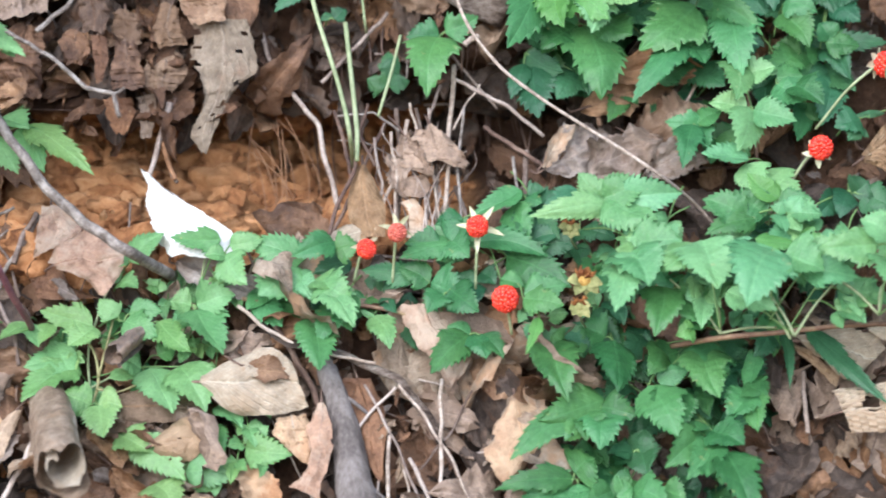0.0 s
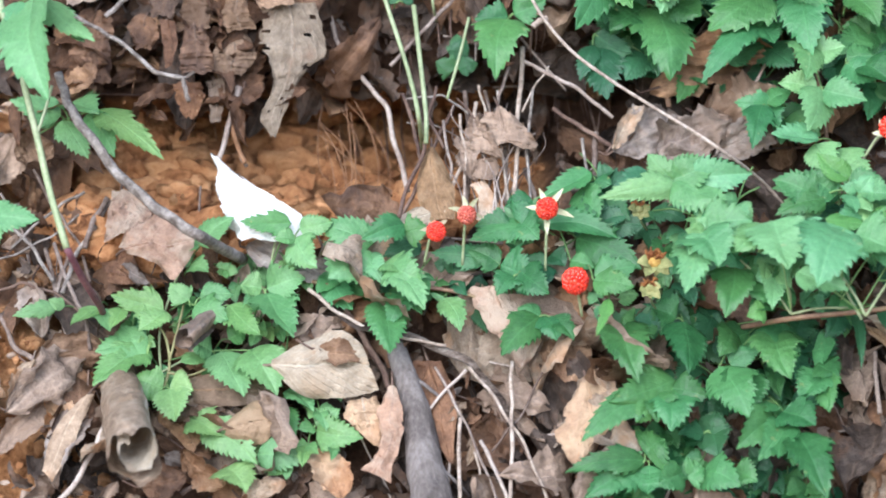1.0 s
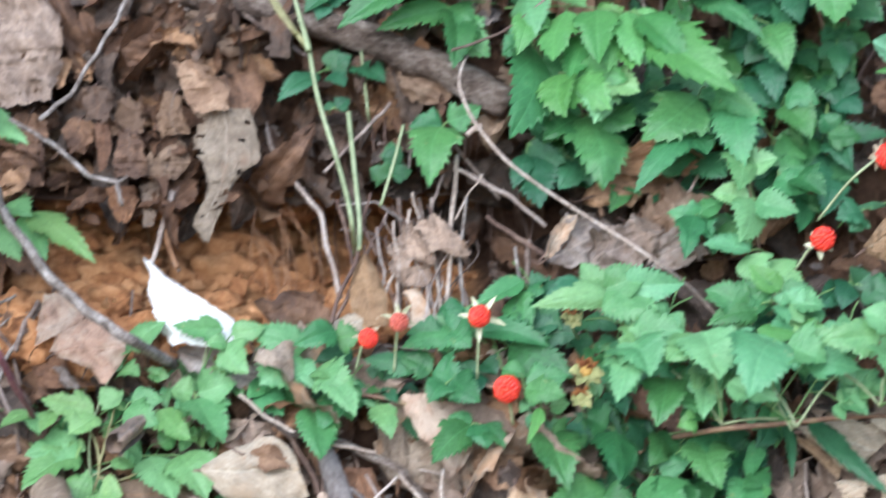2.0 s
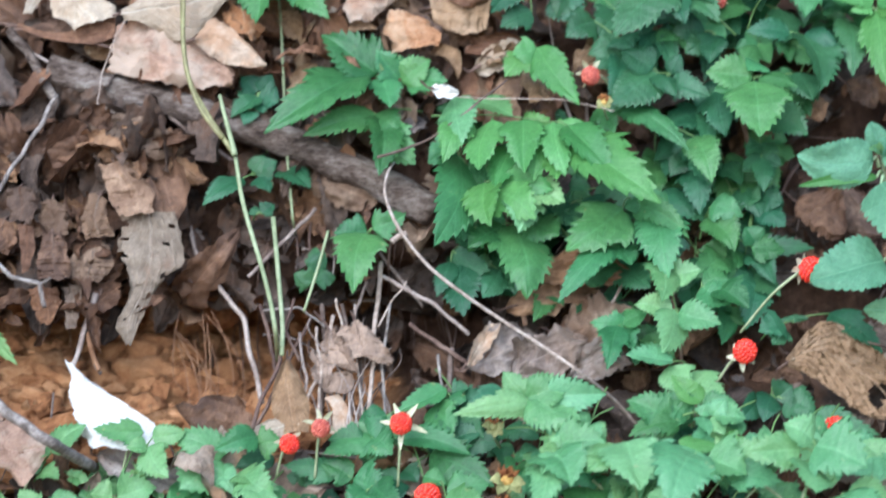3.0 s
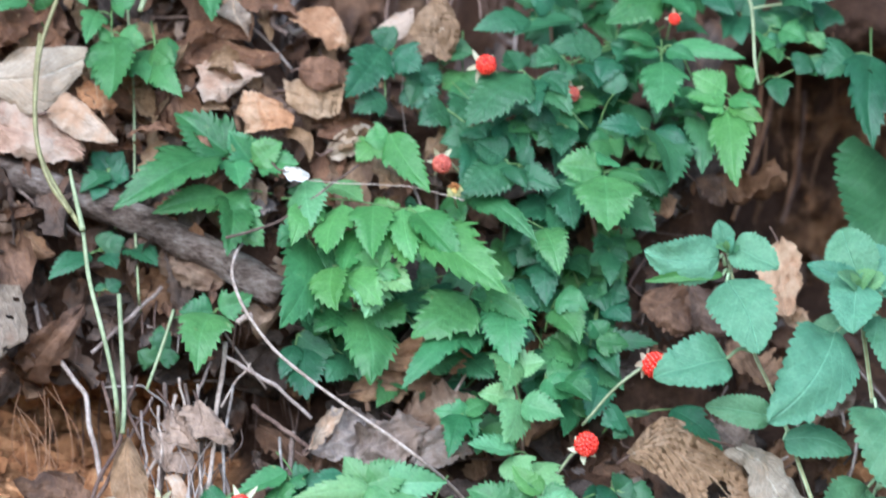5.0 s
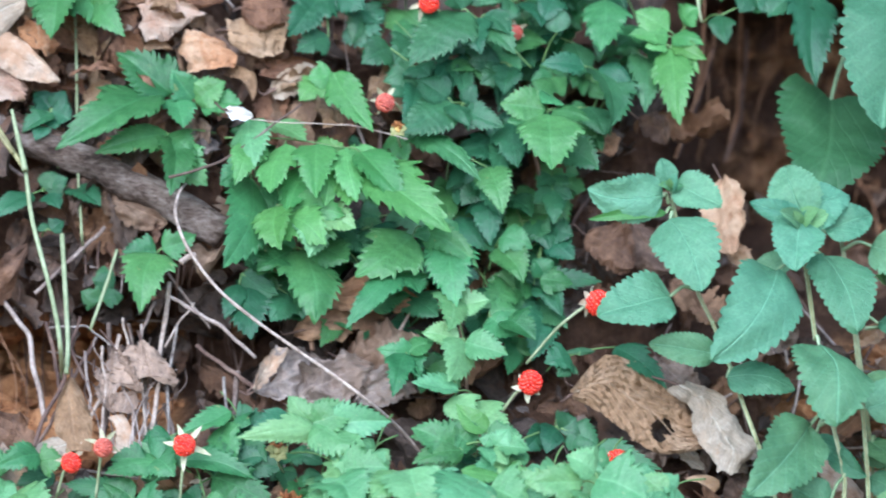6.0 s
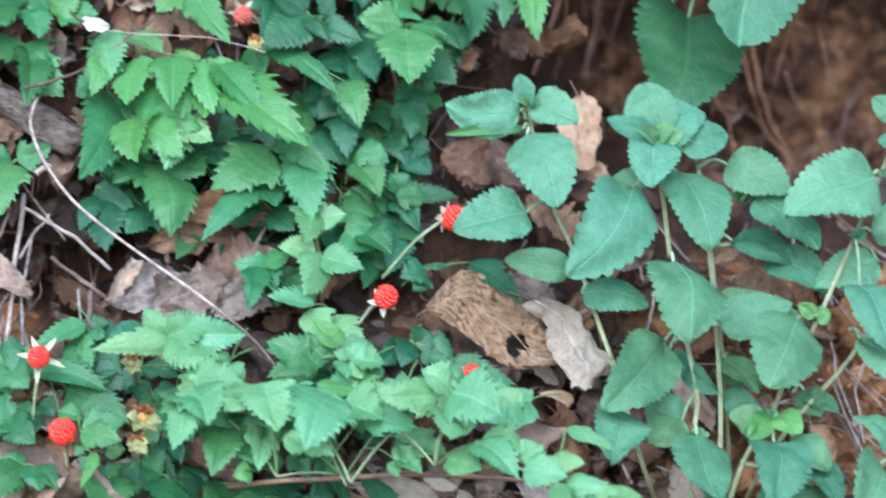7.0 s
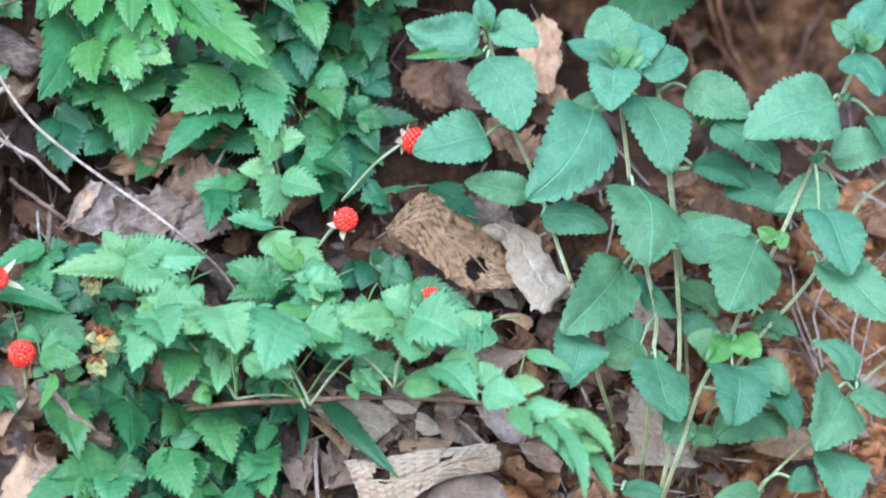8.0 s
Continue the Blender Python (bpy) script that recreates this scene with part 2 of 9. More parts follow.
ORANGE = leaf_material("orange_dead_leaf", (0.25, 0.125, 0.06), (0.52, 0.31, 0.18), veins=9, vein_gain=0.13, rough=0.5, through_light=0.15, stains=(0.16, 0.07, 0.04), spec=0.25, mottling=1.7, rugose=0.0012, crinkle=1.3, side_veins=0.4, vein_relief=0.6, hues=DRY_HUES, patch=(0.5, 0.36, 0.23))
WHITE = leaf_material("white_dead_leaf", (0.78, 0.77, 0.72), (0.86, 0.86, 0.84), veins=8, vein_gain=0.1, rough=0.7, through_light=0.2, spec=0.3, rugose=0.0012, crinkle=1.0, hues=CREAM_HUES)


PINK = leaf_material("pink_dead_leaf", (0.2, 0.12, 0.082), (0.46, 0.32, 0.235), veins=9, vein_gain=0.16, rough=0.5, through_light=0.12, spec=0.3, mottling=1.8, rugose=0.0014, crinkle=1.3, side_veins=0.5, vein_relief=0.7, stains=(0.2, 0.09, 0.05), hues=((1.12, 1.0, 0.88), (1.0, 1.0, 1.02)), patch=(0.46, 0.37, 0.28))
BUFF = leaf_material("buff_dead_leaf", (0.19, 0.122, 0.068), (0.42, 0.295, 0.185), veins=9, vein_gain=0.16, rough=0.5, through_light=0.12, spec=0.3, mottling=1.8, rugose=0.0014, crinkle=1.3, side_veins=0.5, vein_relief=0.7, stains=(0.6, 0.5, 0.36), hues=((1.1, 1.0, 0.86), (1.0, 1.0, 1.0)), patch=(0.38, 0.27, 0.17))
RUSSET = leaf_material("russet_dead_leaf", (0.095, 0.047, 0.025), (0.31, 0.17, 0.095), veins=9, vein_gain=0.16, rough=0.5, through_light=0.12, spec=0.3, mottling=1.8, rugose=0.0014, crinkle=1.3, side_veins=0.5, vein_relief=0.7, stains=(0.46, 0.3, 0.17), hues=((1.1, 1.0, 0.85), (1.0, 1.0, 1.05)), patch=(0.09, 0.042, 0.022))
LACE = leaf_material("lacy_dead_leaf", (0.15, 0.118, 0.086), (0.36, 0.305, 0.24), veins=9, vein_gain=0.16, rough=0.5, through_light=0.12, spec=0.3, mottling=1.8, rugose=0.0014, crinkle=1.3, side_veins=0.5, vein_relief=0.7, stains=(0.16, 0.1, 0.06), hues=((1.04, 1.0, 0.94), (1.0, 1.0, 1.0)), patch=(0.2, 0.13, 0.085))


def berry_material(name, deep, bright):
    m, n, l, b = nodes_of(name, 0.22, 0.5)
    geo = n.new("ShaderNodeNewGeometry")
    f = noise_tex(n, l, geo.outputs["Position"], 260, 3)
    f = math_node(n, l, "ADD", math_node(n, l, "MULTIPLY", f, 0.6), math_node(n, l, "MULTIPLY", geo.outputs["Random Per Island"], 0.5))
    l.new(ramp_of(n, l, f, [(0.25, deep), (0.8, bright)]), b.inputs["Base Color"])
    b.inputs["Subsurface Weight"].default_value = 0.25
    b.inputs["Subsurface Radius"].default_value = (0.003, 0.0006, 0.0004)
    return m


BERRY = berry_material("ripe_berry", (0.5, 0.016, 0.01), (0.85, 0.065, 0.03))
DRY_BERRY = berry_material("dull_berry", (0.3, 0.05, 0.035), (0.55, 0.14, 0.09))
YELLOW = grain_material("withered_yellow", [(0.36, (0.14, 0.07, 0.025)), (0.5, (0.36, 0.22, 0.055)), (0.66, (0.52, 0.38, 0.12))], 120, 600, 0.7, 0.0006)
RUST = grain_material("rusty_stamen", [(0.36, (0.1, 0.035, 0.015)), (0.5, (0.24, 0.09, 0.03)), (0.66, (0.4, 0.2, 0.06))], 160, 600, 0.8, 0.0006)
DRY_SEPAL = grain_material("dry_sepal", [(0.36, (0.1, 0.11, 0.04)), (0.5, (0.2, 0.21, 0.08)), (0.66, (0.34, 0.32, 0.14))], 120, 600, 0.7, 0.0004)
SEPAL = grain_material("sepal", [(0.36, (0.28, 0.3, 0.16)), (0.5, (0.46, 0.46, 0.3)), (0.66, (0.6, 0.6, 0.44))], 120, 600, 0.7, 0.0004)


# ---- where things stand ----
def slope(z):
    """The bank's depth behind the camera, by the height at which it is seen."""
    return REACH + 0.5 * (z + 0.2)


def at(x, z, lift=0.0):
    """A place on the line of sight through (x, z) of the upright plane at REACH, lift metres before the bank's slope."""
    y = slope(z) - lift
    return Vector((x * y / REACH, y, EYE + z * y / REACH))


def soft_step(a, b, v):
    t = min(1.0, max(0.0, (v - a) / (b - a)))
    return t * t * (3 - 2 * t)


def box_in(x, z, x0, x1, z0, z1, ex, e0, e1):
    return soft_step(x0 - ex, x0 + ex, x) * (1 - soft_step(x1 - ex, x1 + ex, x)) * soft_step(z0 - e0, z0 + e0, z) * (1 - soft_step(z1 - e1, z1 + e1, z))


def hollow(x, z):
    """How far the earth lies behind the slope: the washed-out hollow under the litter's edge and the undercut with roots."""
    ledge = soft_step(-0.235, -0.162, z) * (1 - soft_step(-0.162, -0.146, z))
    h = 0.05 * ledge * soft_step(-0.28, -0.24, x) * (1 - soft_step(-0.03, 0.02, x))
    h += 0.06 * box_in(x, z, -0.03, 0.085, -0.2, -0.135, 0.02, 0.02, 0.012)
    under = soft_step(0.235, 0.285, x) * (1 - soft_step(0.55, 0.62, x))
    h += under * (0.2 * soft_step(-0.175, -0.085, z) - 0.85 * max(0.0, min(z, 0.03) + 0.085) - 0.09 * soft_step(0.005, 0.04, z))
    h += 0.19 * box_in(x, z, 0.035, 0.26, 0.0, 0.16, 0.03, 0.02, 0.02)
    h += 0.02 * box_in(x, z, 0.1, 0.3, -0.2, 0.0, 0.05, 0.04, 0.04)
    h -= 0.022 * box_in(x, z, -0.215, -0.105, -0.225, -0.158, 0.02, 0.02, 0.012)
    h += 0.03 * box_in(x, z, -0.085, -0.025, -0.2, -0.14, 0.012, 0.012, 0.008)
    h += 0.022 * box_in(x, z, -0.26, -0.04, -0.14, -0.08, 0.03, 0.01, 0.02)
    return h


def clay(x, z):
    """Where bare clay shows, with a darker mix in the undercut; elsewhere the earth is dark with rotted leaves."""
    c = box_in(x, z, -0.265, 0.01, -0.24, -0.147, 0.02, 0.01, 0.008)
    c = max(c, 0.4 * box_in(x, z, 0.26, 0.7, -0.14, 0.05, 0.03, 0.03, 0.05), 0.85 * box_in(x, z, 0.31, 0.7, -0.45, -0.15, 0.03, 0.05, 0.02))
    c = max(c, 0.9 * box_in(x, z, -0.5, -0.215, -0.45, -0.25, 0.02, 0.02, 0.02))
    return max(c, 0.9 * box_in(x, z, 0.18, 0.3, -0.45, -0.3, 0.02, 0.02, 0.01))


def rough_earth(x, z):
    """The earth's relief: swells, and clods where it is bare."""
    v = Vector((x, z, 0.3))
    r = 0.016 * noise.fractal(v * 14, 1.0, 2.0, 5) + 0.006 * noise.fractal(v * 62, 0.8, 2.1, 4)
    c = clay(x, z)
    if c > 0.25:
        w = v + 0.008 * Vector((noise.noise(v * 40), noise.noise(v * 40 + Vector((7, 3, 1))), 0))
        for scale, high in ((24, 0.03), (62, 0.016), (150, 0.006)):
            near, cells = noise.voronoi(w * scale)
            r -= c * high * (0.3 + 0.7 * noise.cell(cells[0] * 7.3)) * soft_step(0.0, 0.3, near[1] - near[0]) - c * high * 0.35
    under = box_in(x, z, 0.25, 0.6, -0.17, 0.04, 0.02, 0.02, 0.02)
    if under > 0.02:
        w = v + 0.01 * Vector((noise.noise(v * 30), noise.noise(v * 30 + Vector((7, 3, 1))), 0))
        r += under * (0.022 * (noise.voronoi(w * 30)[0][0] - 0.45) + 0.012 * (noise.voronoi(w * 75)[0][0] - 0.45) + 0.006 * noise.fractal(v * 130, 0.8, 2.0, 3))
    return r


# ---- mesh helpers ----
def link_mesh(name, verts, faces, material, parent=None, label="", uvs=None, smooth=True):
    me = bpy.data.meshes.new(name)
    me.from_pydata(verts, [], faces)
    if uvs is not None:
        layer = me.uv_layers.new(name="UVMap")
        idx = np.empty(len(me.loops), dtype=np.int32)
        me.loops.foreach_get("vertex_index", idx)
        layer.data.foreach_set("uv", np.asarray(uvs, dtype=np.float32)[idx].ravel())
    if smooth:
        me.polygons.foreach_set("use_smooth", [True] * len(me.polygons))
    me.materials.append(material)
    ob = new(name, me)
    ob.parent = parent
    if label:
        ob["label"] = label
    return ob


def thing(name, label, category, group=""):
    return tagged(new(name), label, category, group)


def glide(points, steps=5):
    """Points on a smooth curve through the given ones."""
    p = [Vector(q) for q in points]
    if len(p) < 3:
        return [p[0].lerp(p[-1], i / 3) for i in range(4)]
    p = [p[0] * 2 - p[1], *p, p[-1] * 2 - p[-2]]
    out = []
    for a, b, c, d in zip(p, p[1:], p[2:], p[3:]):
        for i in range(steps):
            t = i / steps
            out.append(0.5 * (2 * b + (c - a) * t + (2 * a - 5 * b + 4 * c - d) * t * t + (3 * b - a - 3 * c + d) * t ** 3))
    out.append(p[-2])
    return out


def tube_data(points, r0, r1, sides=6, wobble=0.0, steps=5, seed=0):
    line = glide(points, steps)
    verts, faces = [], []
    for i, q in enumerate(line):
        a = (line[min(i + 1, len(line) - 1)] - line[max(i - 1, 0)]).normalized()
        u = a.cross(Vector((0.3, -0.9, 0.2))).normalized()
        v = a.cross(u)
        r = r0 + (r1 - r0) * i / (len(line) - 1)
        for k in range(sides):
            w = 2 * math.pi * k / sides
            rr = r * (1 + wobble * noise.noise(Vector((i * 0.6 + seed, math.cos(w) * 1.6, math.sin(w) * 1.6 + seed * 1.7))))
            verts.append(q + rr * (math.cos(w) * u + math.sin(w) * v))
    for i in range(len(line) - 1):
        for k in range(sides):
            a, b = i * sides + k, i * sides + (k + 1) % sides
            faces.append((a, b, b + sides, a + sides))
    faces.append(tuple(range(sides))[::-1])
    faces.append(tuple(len(verts) - sides + k for k in range(sides)))
    return verts, faces


def tube(name, points, r0, r1, material, parent=None, label="", sides=6, wobble=0.12, steps=5):
    v, f = tube_data(points, r0, r1, sides, wobble, steps, random.random() * 50)
    return link_mesh(name, v, f, material, parent, label)


OVATE, BROAD, HEART, OVAL, LOBED, HERB = "ovate", "broad", "heart", "oval", "lobed", "herb"


def half_width(kind, s):
    if kind == OVATE:
        return 2.62 * s ** 0.46 * (1 - s) ** 0.98 * (1 - 0.06 * s)
    if kind == BROAD:
        return 1.93 * s ** 0.33 * (1 - s) ** 0.63
    if kind == HERB:
        return 1.94 * s ** 0.36 * (1 - s) ** 0.66
    if kind == HEART:
        return 1.5 * (s + 0.02) ** 0.2 * (1 - s) ** 0.55
    if kind == LOBED:
        return 1.9 * s ** 0.55 * (1 - s) ** 0.5 * (0.84 + 0.16 * math.sin(s * 17 + 1.2) + 0.1 * math.sin(s * 31))
    return 2.2 * (s + 0.004) ** 0.55 * (1.004 - s) ** 0.6


def blade(a, b, width, facing, kind=OVATE, teeth=9, bite=0.1, arch=0.06, fold=0.12, pleat=0.03, curl=0.0, ragged=0.0, cols=7, holes=(), rnd=None, lean_fwd=0.55, twist=0.0, spin=0.0, veins=7.0, slant=0.9, other=1.0):
    """A leaf's blade from its foot a to its tip b: outline with teeth, arched midrib, folded halves, raised fields between the veins;
    curl rolls the edges up (radians, the second half times other), spin turns it along its length, ragged breaks and crumples it,
    holes are (u, v, radius)."""
    rnd = rnd or random
    axis = b - a
    length = axis.length
    axis = axis / length
    n0 = (facing - axis * facing.dot(axis)).normalized()
    side0 = axis.cross(n0)
    width /= max(0.68, math.sqrt(max(0.0, 1 - side0.y ** 2)))
    rows = 2 * teeth + 1
    verts, uvs, faces = [], [], []
    us = [-1 + 2 * k / (cols - 1) for k in range(cols)]
    seed = rnd.random() * 100
    bend = rnd.uniform(-0.06, 0.06) * length
    offset = rnd.randrange(3)
    folds = [(rnd.uniform(0, math.pi), rnd.uniform(-0.25, 0.25), rnd.choice((-1, 1)) * rnd.uniform(0.5, 1.3)) for q in range(3)] if ragged > 0.12 else ()
    for i in range(rows):
        s = i / (rows - 1)
        ang = twist + spin * (s - 0.5)
        n, side = n0 * math.cos(ang) + side0 * math.sin(ang), side0 * math.cos(ang) - n0 * math.sin(ang)
        tip = i % 2 == 1
        big = 1.5 if (i // 2) % 3 == offset else 0.85
        if not tip:
            own = [rnd.uniform(0.6, 1.25) for q in (0, 1)]
        cut = 1.0 if tip else -1.0
        jag = [1.0 + bite * cut * (big if cut > 0 else 1.0) * own[q] + ragged * (0.8 * noise.noise(Vector((s * 4.5, q * 9, seed))) + 0.5 * noise.noise(Vector((s * 15, q * 9, seed))) + 0.12 * noise.noise(Vector((s * 37, q * 9, seed)))) for q in (0, 1)]
        hw = half_width(kind, min(max(s, 0.0), 1.0))
        h = hw * width / 2
        mid = a + axis * (s * length) + n * (arch * length * 4 * s * (1 - s)) + side * (bend * math.sin(math.pi * s))
        for u in us:
            e = abs(u)
            w = h * (1 + (jag[u > 0] - 1) * max(0.0, e - 0.35) / 0.65)
            shift = (lean_fwd / (rows - 1)) * e * e * length * (1.2 if tip else 0.2) * min(1.0, 3.5 * (1 - s))
            if curl:
                roll = curl * e * (other if u > 0 else 1.0)
                rad = w / max(abs(curl * (other if u > 0 else 1.0)), 0.05)
                x, up = rad * math.sin(abs(roll)) * (1 if u > 0 else -1), math.copysign(rad * (1 - math.cos(roll)), roll)
            else:
                x, up = w * u, fold * w * e
            phase = veins * (s - slant * 0.5 * e * min(1.0, hw))
            up -= pleat * width * math.cos(2 * math.pi * (phase - 0.5)) * math.sqrt(e) * (1.25 - e) * min(1.0, hw)
            up += (0.1 + 0.35 * ragged) * width * noise.noise(Vector((s * 2.2 + seed, u * 1.2, 5)))
            for turn, off, lift in folds:
                up += lift * min(0.5, ragged) * 0.7 * width * abs(math.cos(turn) * 0.5 * u * min(1.0, hw) + math.sin(turn) * (s - 0.5) - off)
            if ragged > 0.12:
                up += 0.3 * min(ragged, 0.6) * width * (0.3 - abs(noise.noise(Vector((s * 3.4 + seed, u * 1.9, 3))))) + 0.14 * ragged * width * (0.3 - abs(noise.noise(Vector((s * 8 + seed, u * 4.4, 6)))))
            if ragged:
                up += 0.26 * ragged * width * noise.noise(Vector((s * 7 + seed, u * 3.2, 9))) + 0.1 * ragged * width * noise.noise(Vector((s * 17 + seed, u * 8, 2)))
            verts.append(mid + side * x + n * up + axis * shift)
            uvs.append((0.5 + 0.5 * u * min(1.0, hw), s))
    for i in range(rows - 1):
        for k in range(cols - 1):
            cu, cv = us[k] + 1 / (cols - 1), (i + 0.5) / (rows - 1)
            if any((cu - hu) ** 2 + ((cv - hv) * 2 * length / width) ** 2 < hr * hr for hu, hv, hr in holes):
                continue
            q = i * cols + k
            faces.append((q, q + 1, q + cols + 1, q + cols))
    return verts, uvs, faces


def green_blade(a, b, width, facing, rnd, kind=OVATE, teeth=9, bite=0.16, crenate=False, arch=0.06, fold=0.1, droop=0.0, twist=0.0, spin=0.0, quilt=0.03, veins=7.0, slant=0.9, wave=0.06, lobes=0.0):
    """A living leaf from its foot a to its tip b: forward-pointing or rounded teeth along the margin alone, every third one larger,
    fields that swell between the side veins, a folded and arching midrib, a drooping tip and a wavy edge."""
    axis = b - a
    length = axis.length
    axis = axis / length
    n0 = (facing - axis * facing.dot(axis)).normalized()
    side0 = axis.cross(n0)
    width /= max(0.68, math.sqrt(max(0.0, 1 - side0.y ** 2)))
    across = (0.0, 0.2, 0.45, 0.68, 0.84, 1.0)
    us = [-e for e in across[:0:-1]] + list(across)
    steps = ((0.0, 0.0), (0.3, 0.8), (0.72, 1.0)) if crenate else ((0.0, 0.0), (0.45, 0.42), (0.84, 1.0))
    lengthwise = [((k + t) / teeth, cut, k) for k in range(teeth) for t, cut in steps] + [(1.0, 0.0, teeth)]
    seed, bend, offset = rnd.random() * 100, rnd.uniform(-0.07, 0.07) * length, rnd.randrange(3)
    own = [[rnd.uniform(0.65, 1.3) * (1.45 if (k + q + offset) % 3 == 0 else 0.8) for k in range(teeth + 1)] for q in (0, 1)]
    lobe = [(lobes * rnd.choice((0.0, 0.5, 1.0, 1.3)), rnd.uniform(0.24, 0.36)) for q in (0, 1)]
    verts, uvs, faces = [], [], []
    for s, cut, k in lengthwise:
        ang = twist + spin * (s - 0.5)
        n, side = n0 * math.cos(ang) + side0 * math.sin(ang), side0 * math.cos(ang) - n0 * math.sin(ang)
        hw = half_width(kind, s)
        tooth = bite * width * 0.5 * (0.35 + 0.65 * hw) * soft_step(0.02, 0.14, s) * (1 - soft_step(0.96, 1.0, s))
        mid = a + axis * (s * length) + n * (arch * length * 4 * s * (1 - s) - droop * length * s ** 3) + side * (bend * math.sin(math.pi * s))
        for u in us:
            e, q = abs(u), int(u > 0)
            p, c = lobe[q]
            wide = hw * width / 2 * (1 + p * (math.exp(-((s - c) / 0.1) ** 2) - 1.1 * math.exp(-((s - c - 0.17) / 0.06) ** 2)))
            rim = max(0.0, (e - 0.68) / 0.32) ** 1.5
            x = e * wide + tooth * (cut - 0.45) * own[q][k] * rim
            ahead = rim * cut * (0.2 if crenate else 0.5) * length / teeth * min(1.0, 4 * (1 - s))
            if kind == HEART:
                ahead -= 0.2 * length * e * max(0.0, 1 - 3.2 * s)
            swell = abs(math.cos(math.pi * veins * (s - slant * 0.5 * e * min(1.0, hw)))) ** 0.7
            up = fold * x + quilt * width * swell * min(1.0, 3 * e) * (1.15 - e) * min(1.0, 1.5 * hw)
            up += wave * width * noise.noise(Vector((s * 2.4 + seed, u * 1.3, 5))) + 0.7 * wave * width * e * e * noise.noise(Vector((s * 6 + seed, q * 7, 2)))
            verts.append(mid + side * math.copysign(x, u) + n * up + axis * ahead)
            uvs.append((0.5 + 0.5 * u * min(1.0, hw), s))
    w = len(us)
    for i in range(len(lengthwise) - 1):
        for k in range(w - 1):
            j = i * w + k
            faces.append((j, j + 1, j + w + 1, j + w))
    return verts, uvs, faces


def facing_for(rnd, up=0.55, wild=0.22):
    return Vector((rnd.uniform(-wild, wild), -1.0, up + rnd.uniform(-wild, wild)))


# ---- the bank and the ground: one sheet to the horizon ----
def bank():
    xs = [-80, -20, -6, -2, -1, -0.6] + [-0.38 + 0.0023 * i for i in range(410)] + [0.8, 1.3, 3, 8, 25, 80]
    zs = [-0.42 + 0.0023 * i for i in range(236)]
    rows = []
    for y, z in ((-80, 0.0), (-8, 0.0), (-1, 0.0), (0.6, 0.02), (1.05, 0.1), (1.25, 0.38)):
        rows.append([Vector((x, y, z)) for x in xs])
    for z in zs:
        rows.append([at(x, z, -hollow(x, z) - rough_earth(x, z)) for x in xs])
    # The first rows are an unseen overhanging lip, added to shade the top bush
    for y, z in ((1.72, 1.5), (1.62, 1.6), (1.55, 1.72), (1.62, 1.86), (2.3, 2.2), (3.2, 2.9), (8, 3.6), (80, 4.0)):
        rows.append([Vector((x, y, z)) for x in xs])
    w = len(xs)
    verts = [v for r in rows for v in r]
    faces = [(i * w + k, i * w + k + 1, (i + 1) * w + k + 1, (i + 1) * w + k) for i in range(len(rows) - 1) for k in range(w - 1)]
    ob = link_mesh("ground", verts, faces, SOIL)
    bare = ob.data.attributes.new("clay", "FLOAT", "POINT")
    bare.data.foreach_set("value", [clay(v.x * REACH / v.y, (v.z - EYE) * REACH / v.y) if 1.2 < v.y < 2.1 else 0.5 for v in verts])
    tagged(ob, "bank of crumbling orange-brown clay soil with a washed-out hollow", "ground", kind="structure")


bank()


# ---- things that grow ----
def green_leaf(name, a, b, width, material, parent, rnd, up=0.55, wild=0.22, label="", **how):
    v, u, f = green_blade(a, b, width, facing_for(rnd, up, wild), rnd, **how)
    return link_mesh(name, v, f, material, parent, label, u)


def leaflet_ends(row, lift, rnd):
    x0, z0, x1, z1, w = row[:5]
    near = row[5] if len(row) > 5 else 0.0
    length = math.hypot(x1 - x0, z1 - z0)
    drop = max(0.0, z0 - z1)
    a = at(x0, z0, lift + near)
    b = at(x1, z1, lift + near + 0.1 * length + 0.5 * drop + rnd.uniform(-0.08, 0.12) * length)
    return a, b, w


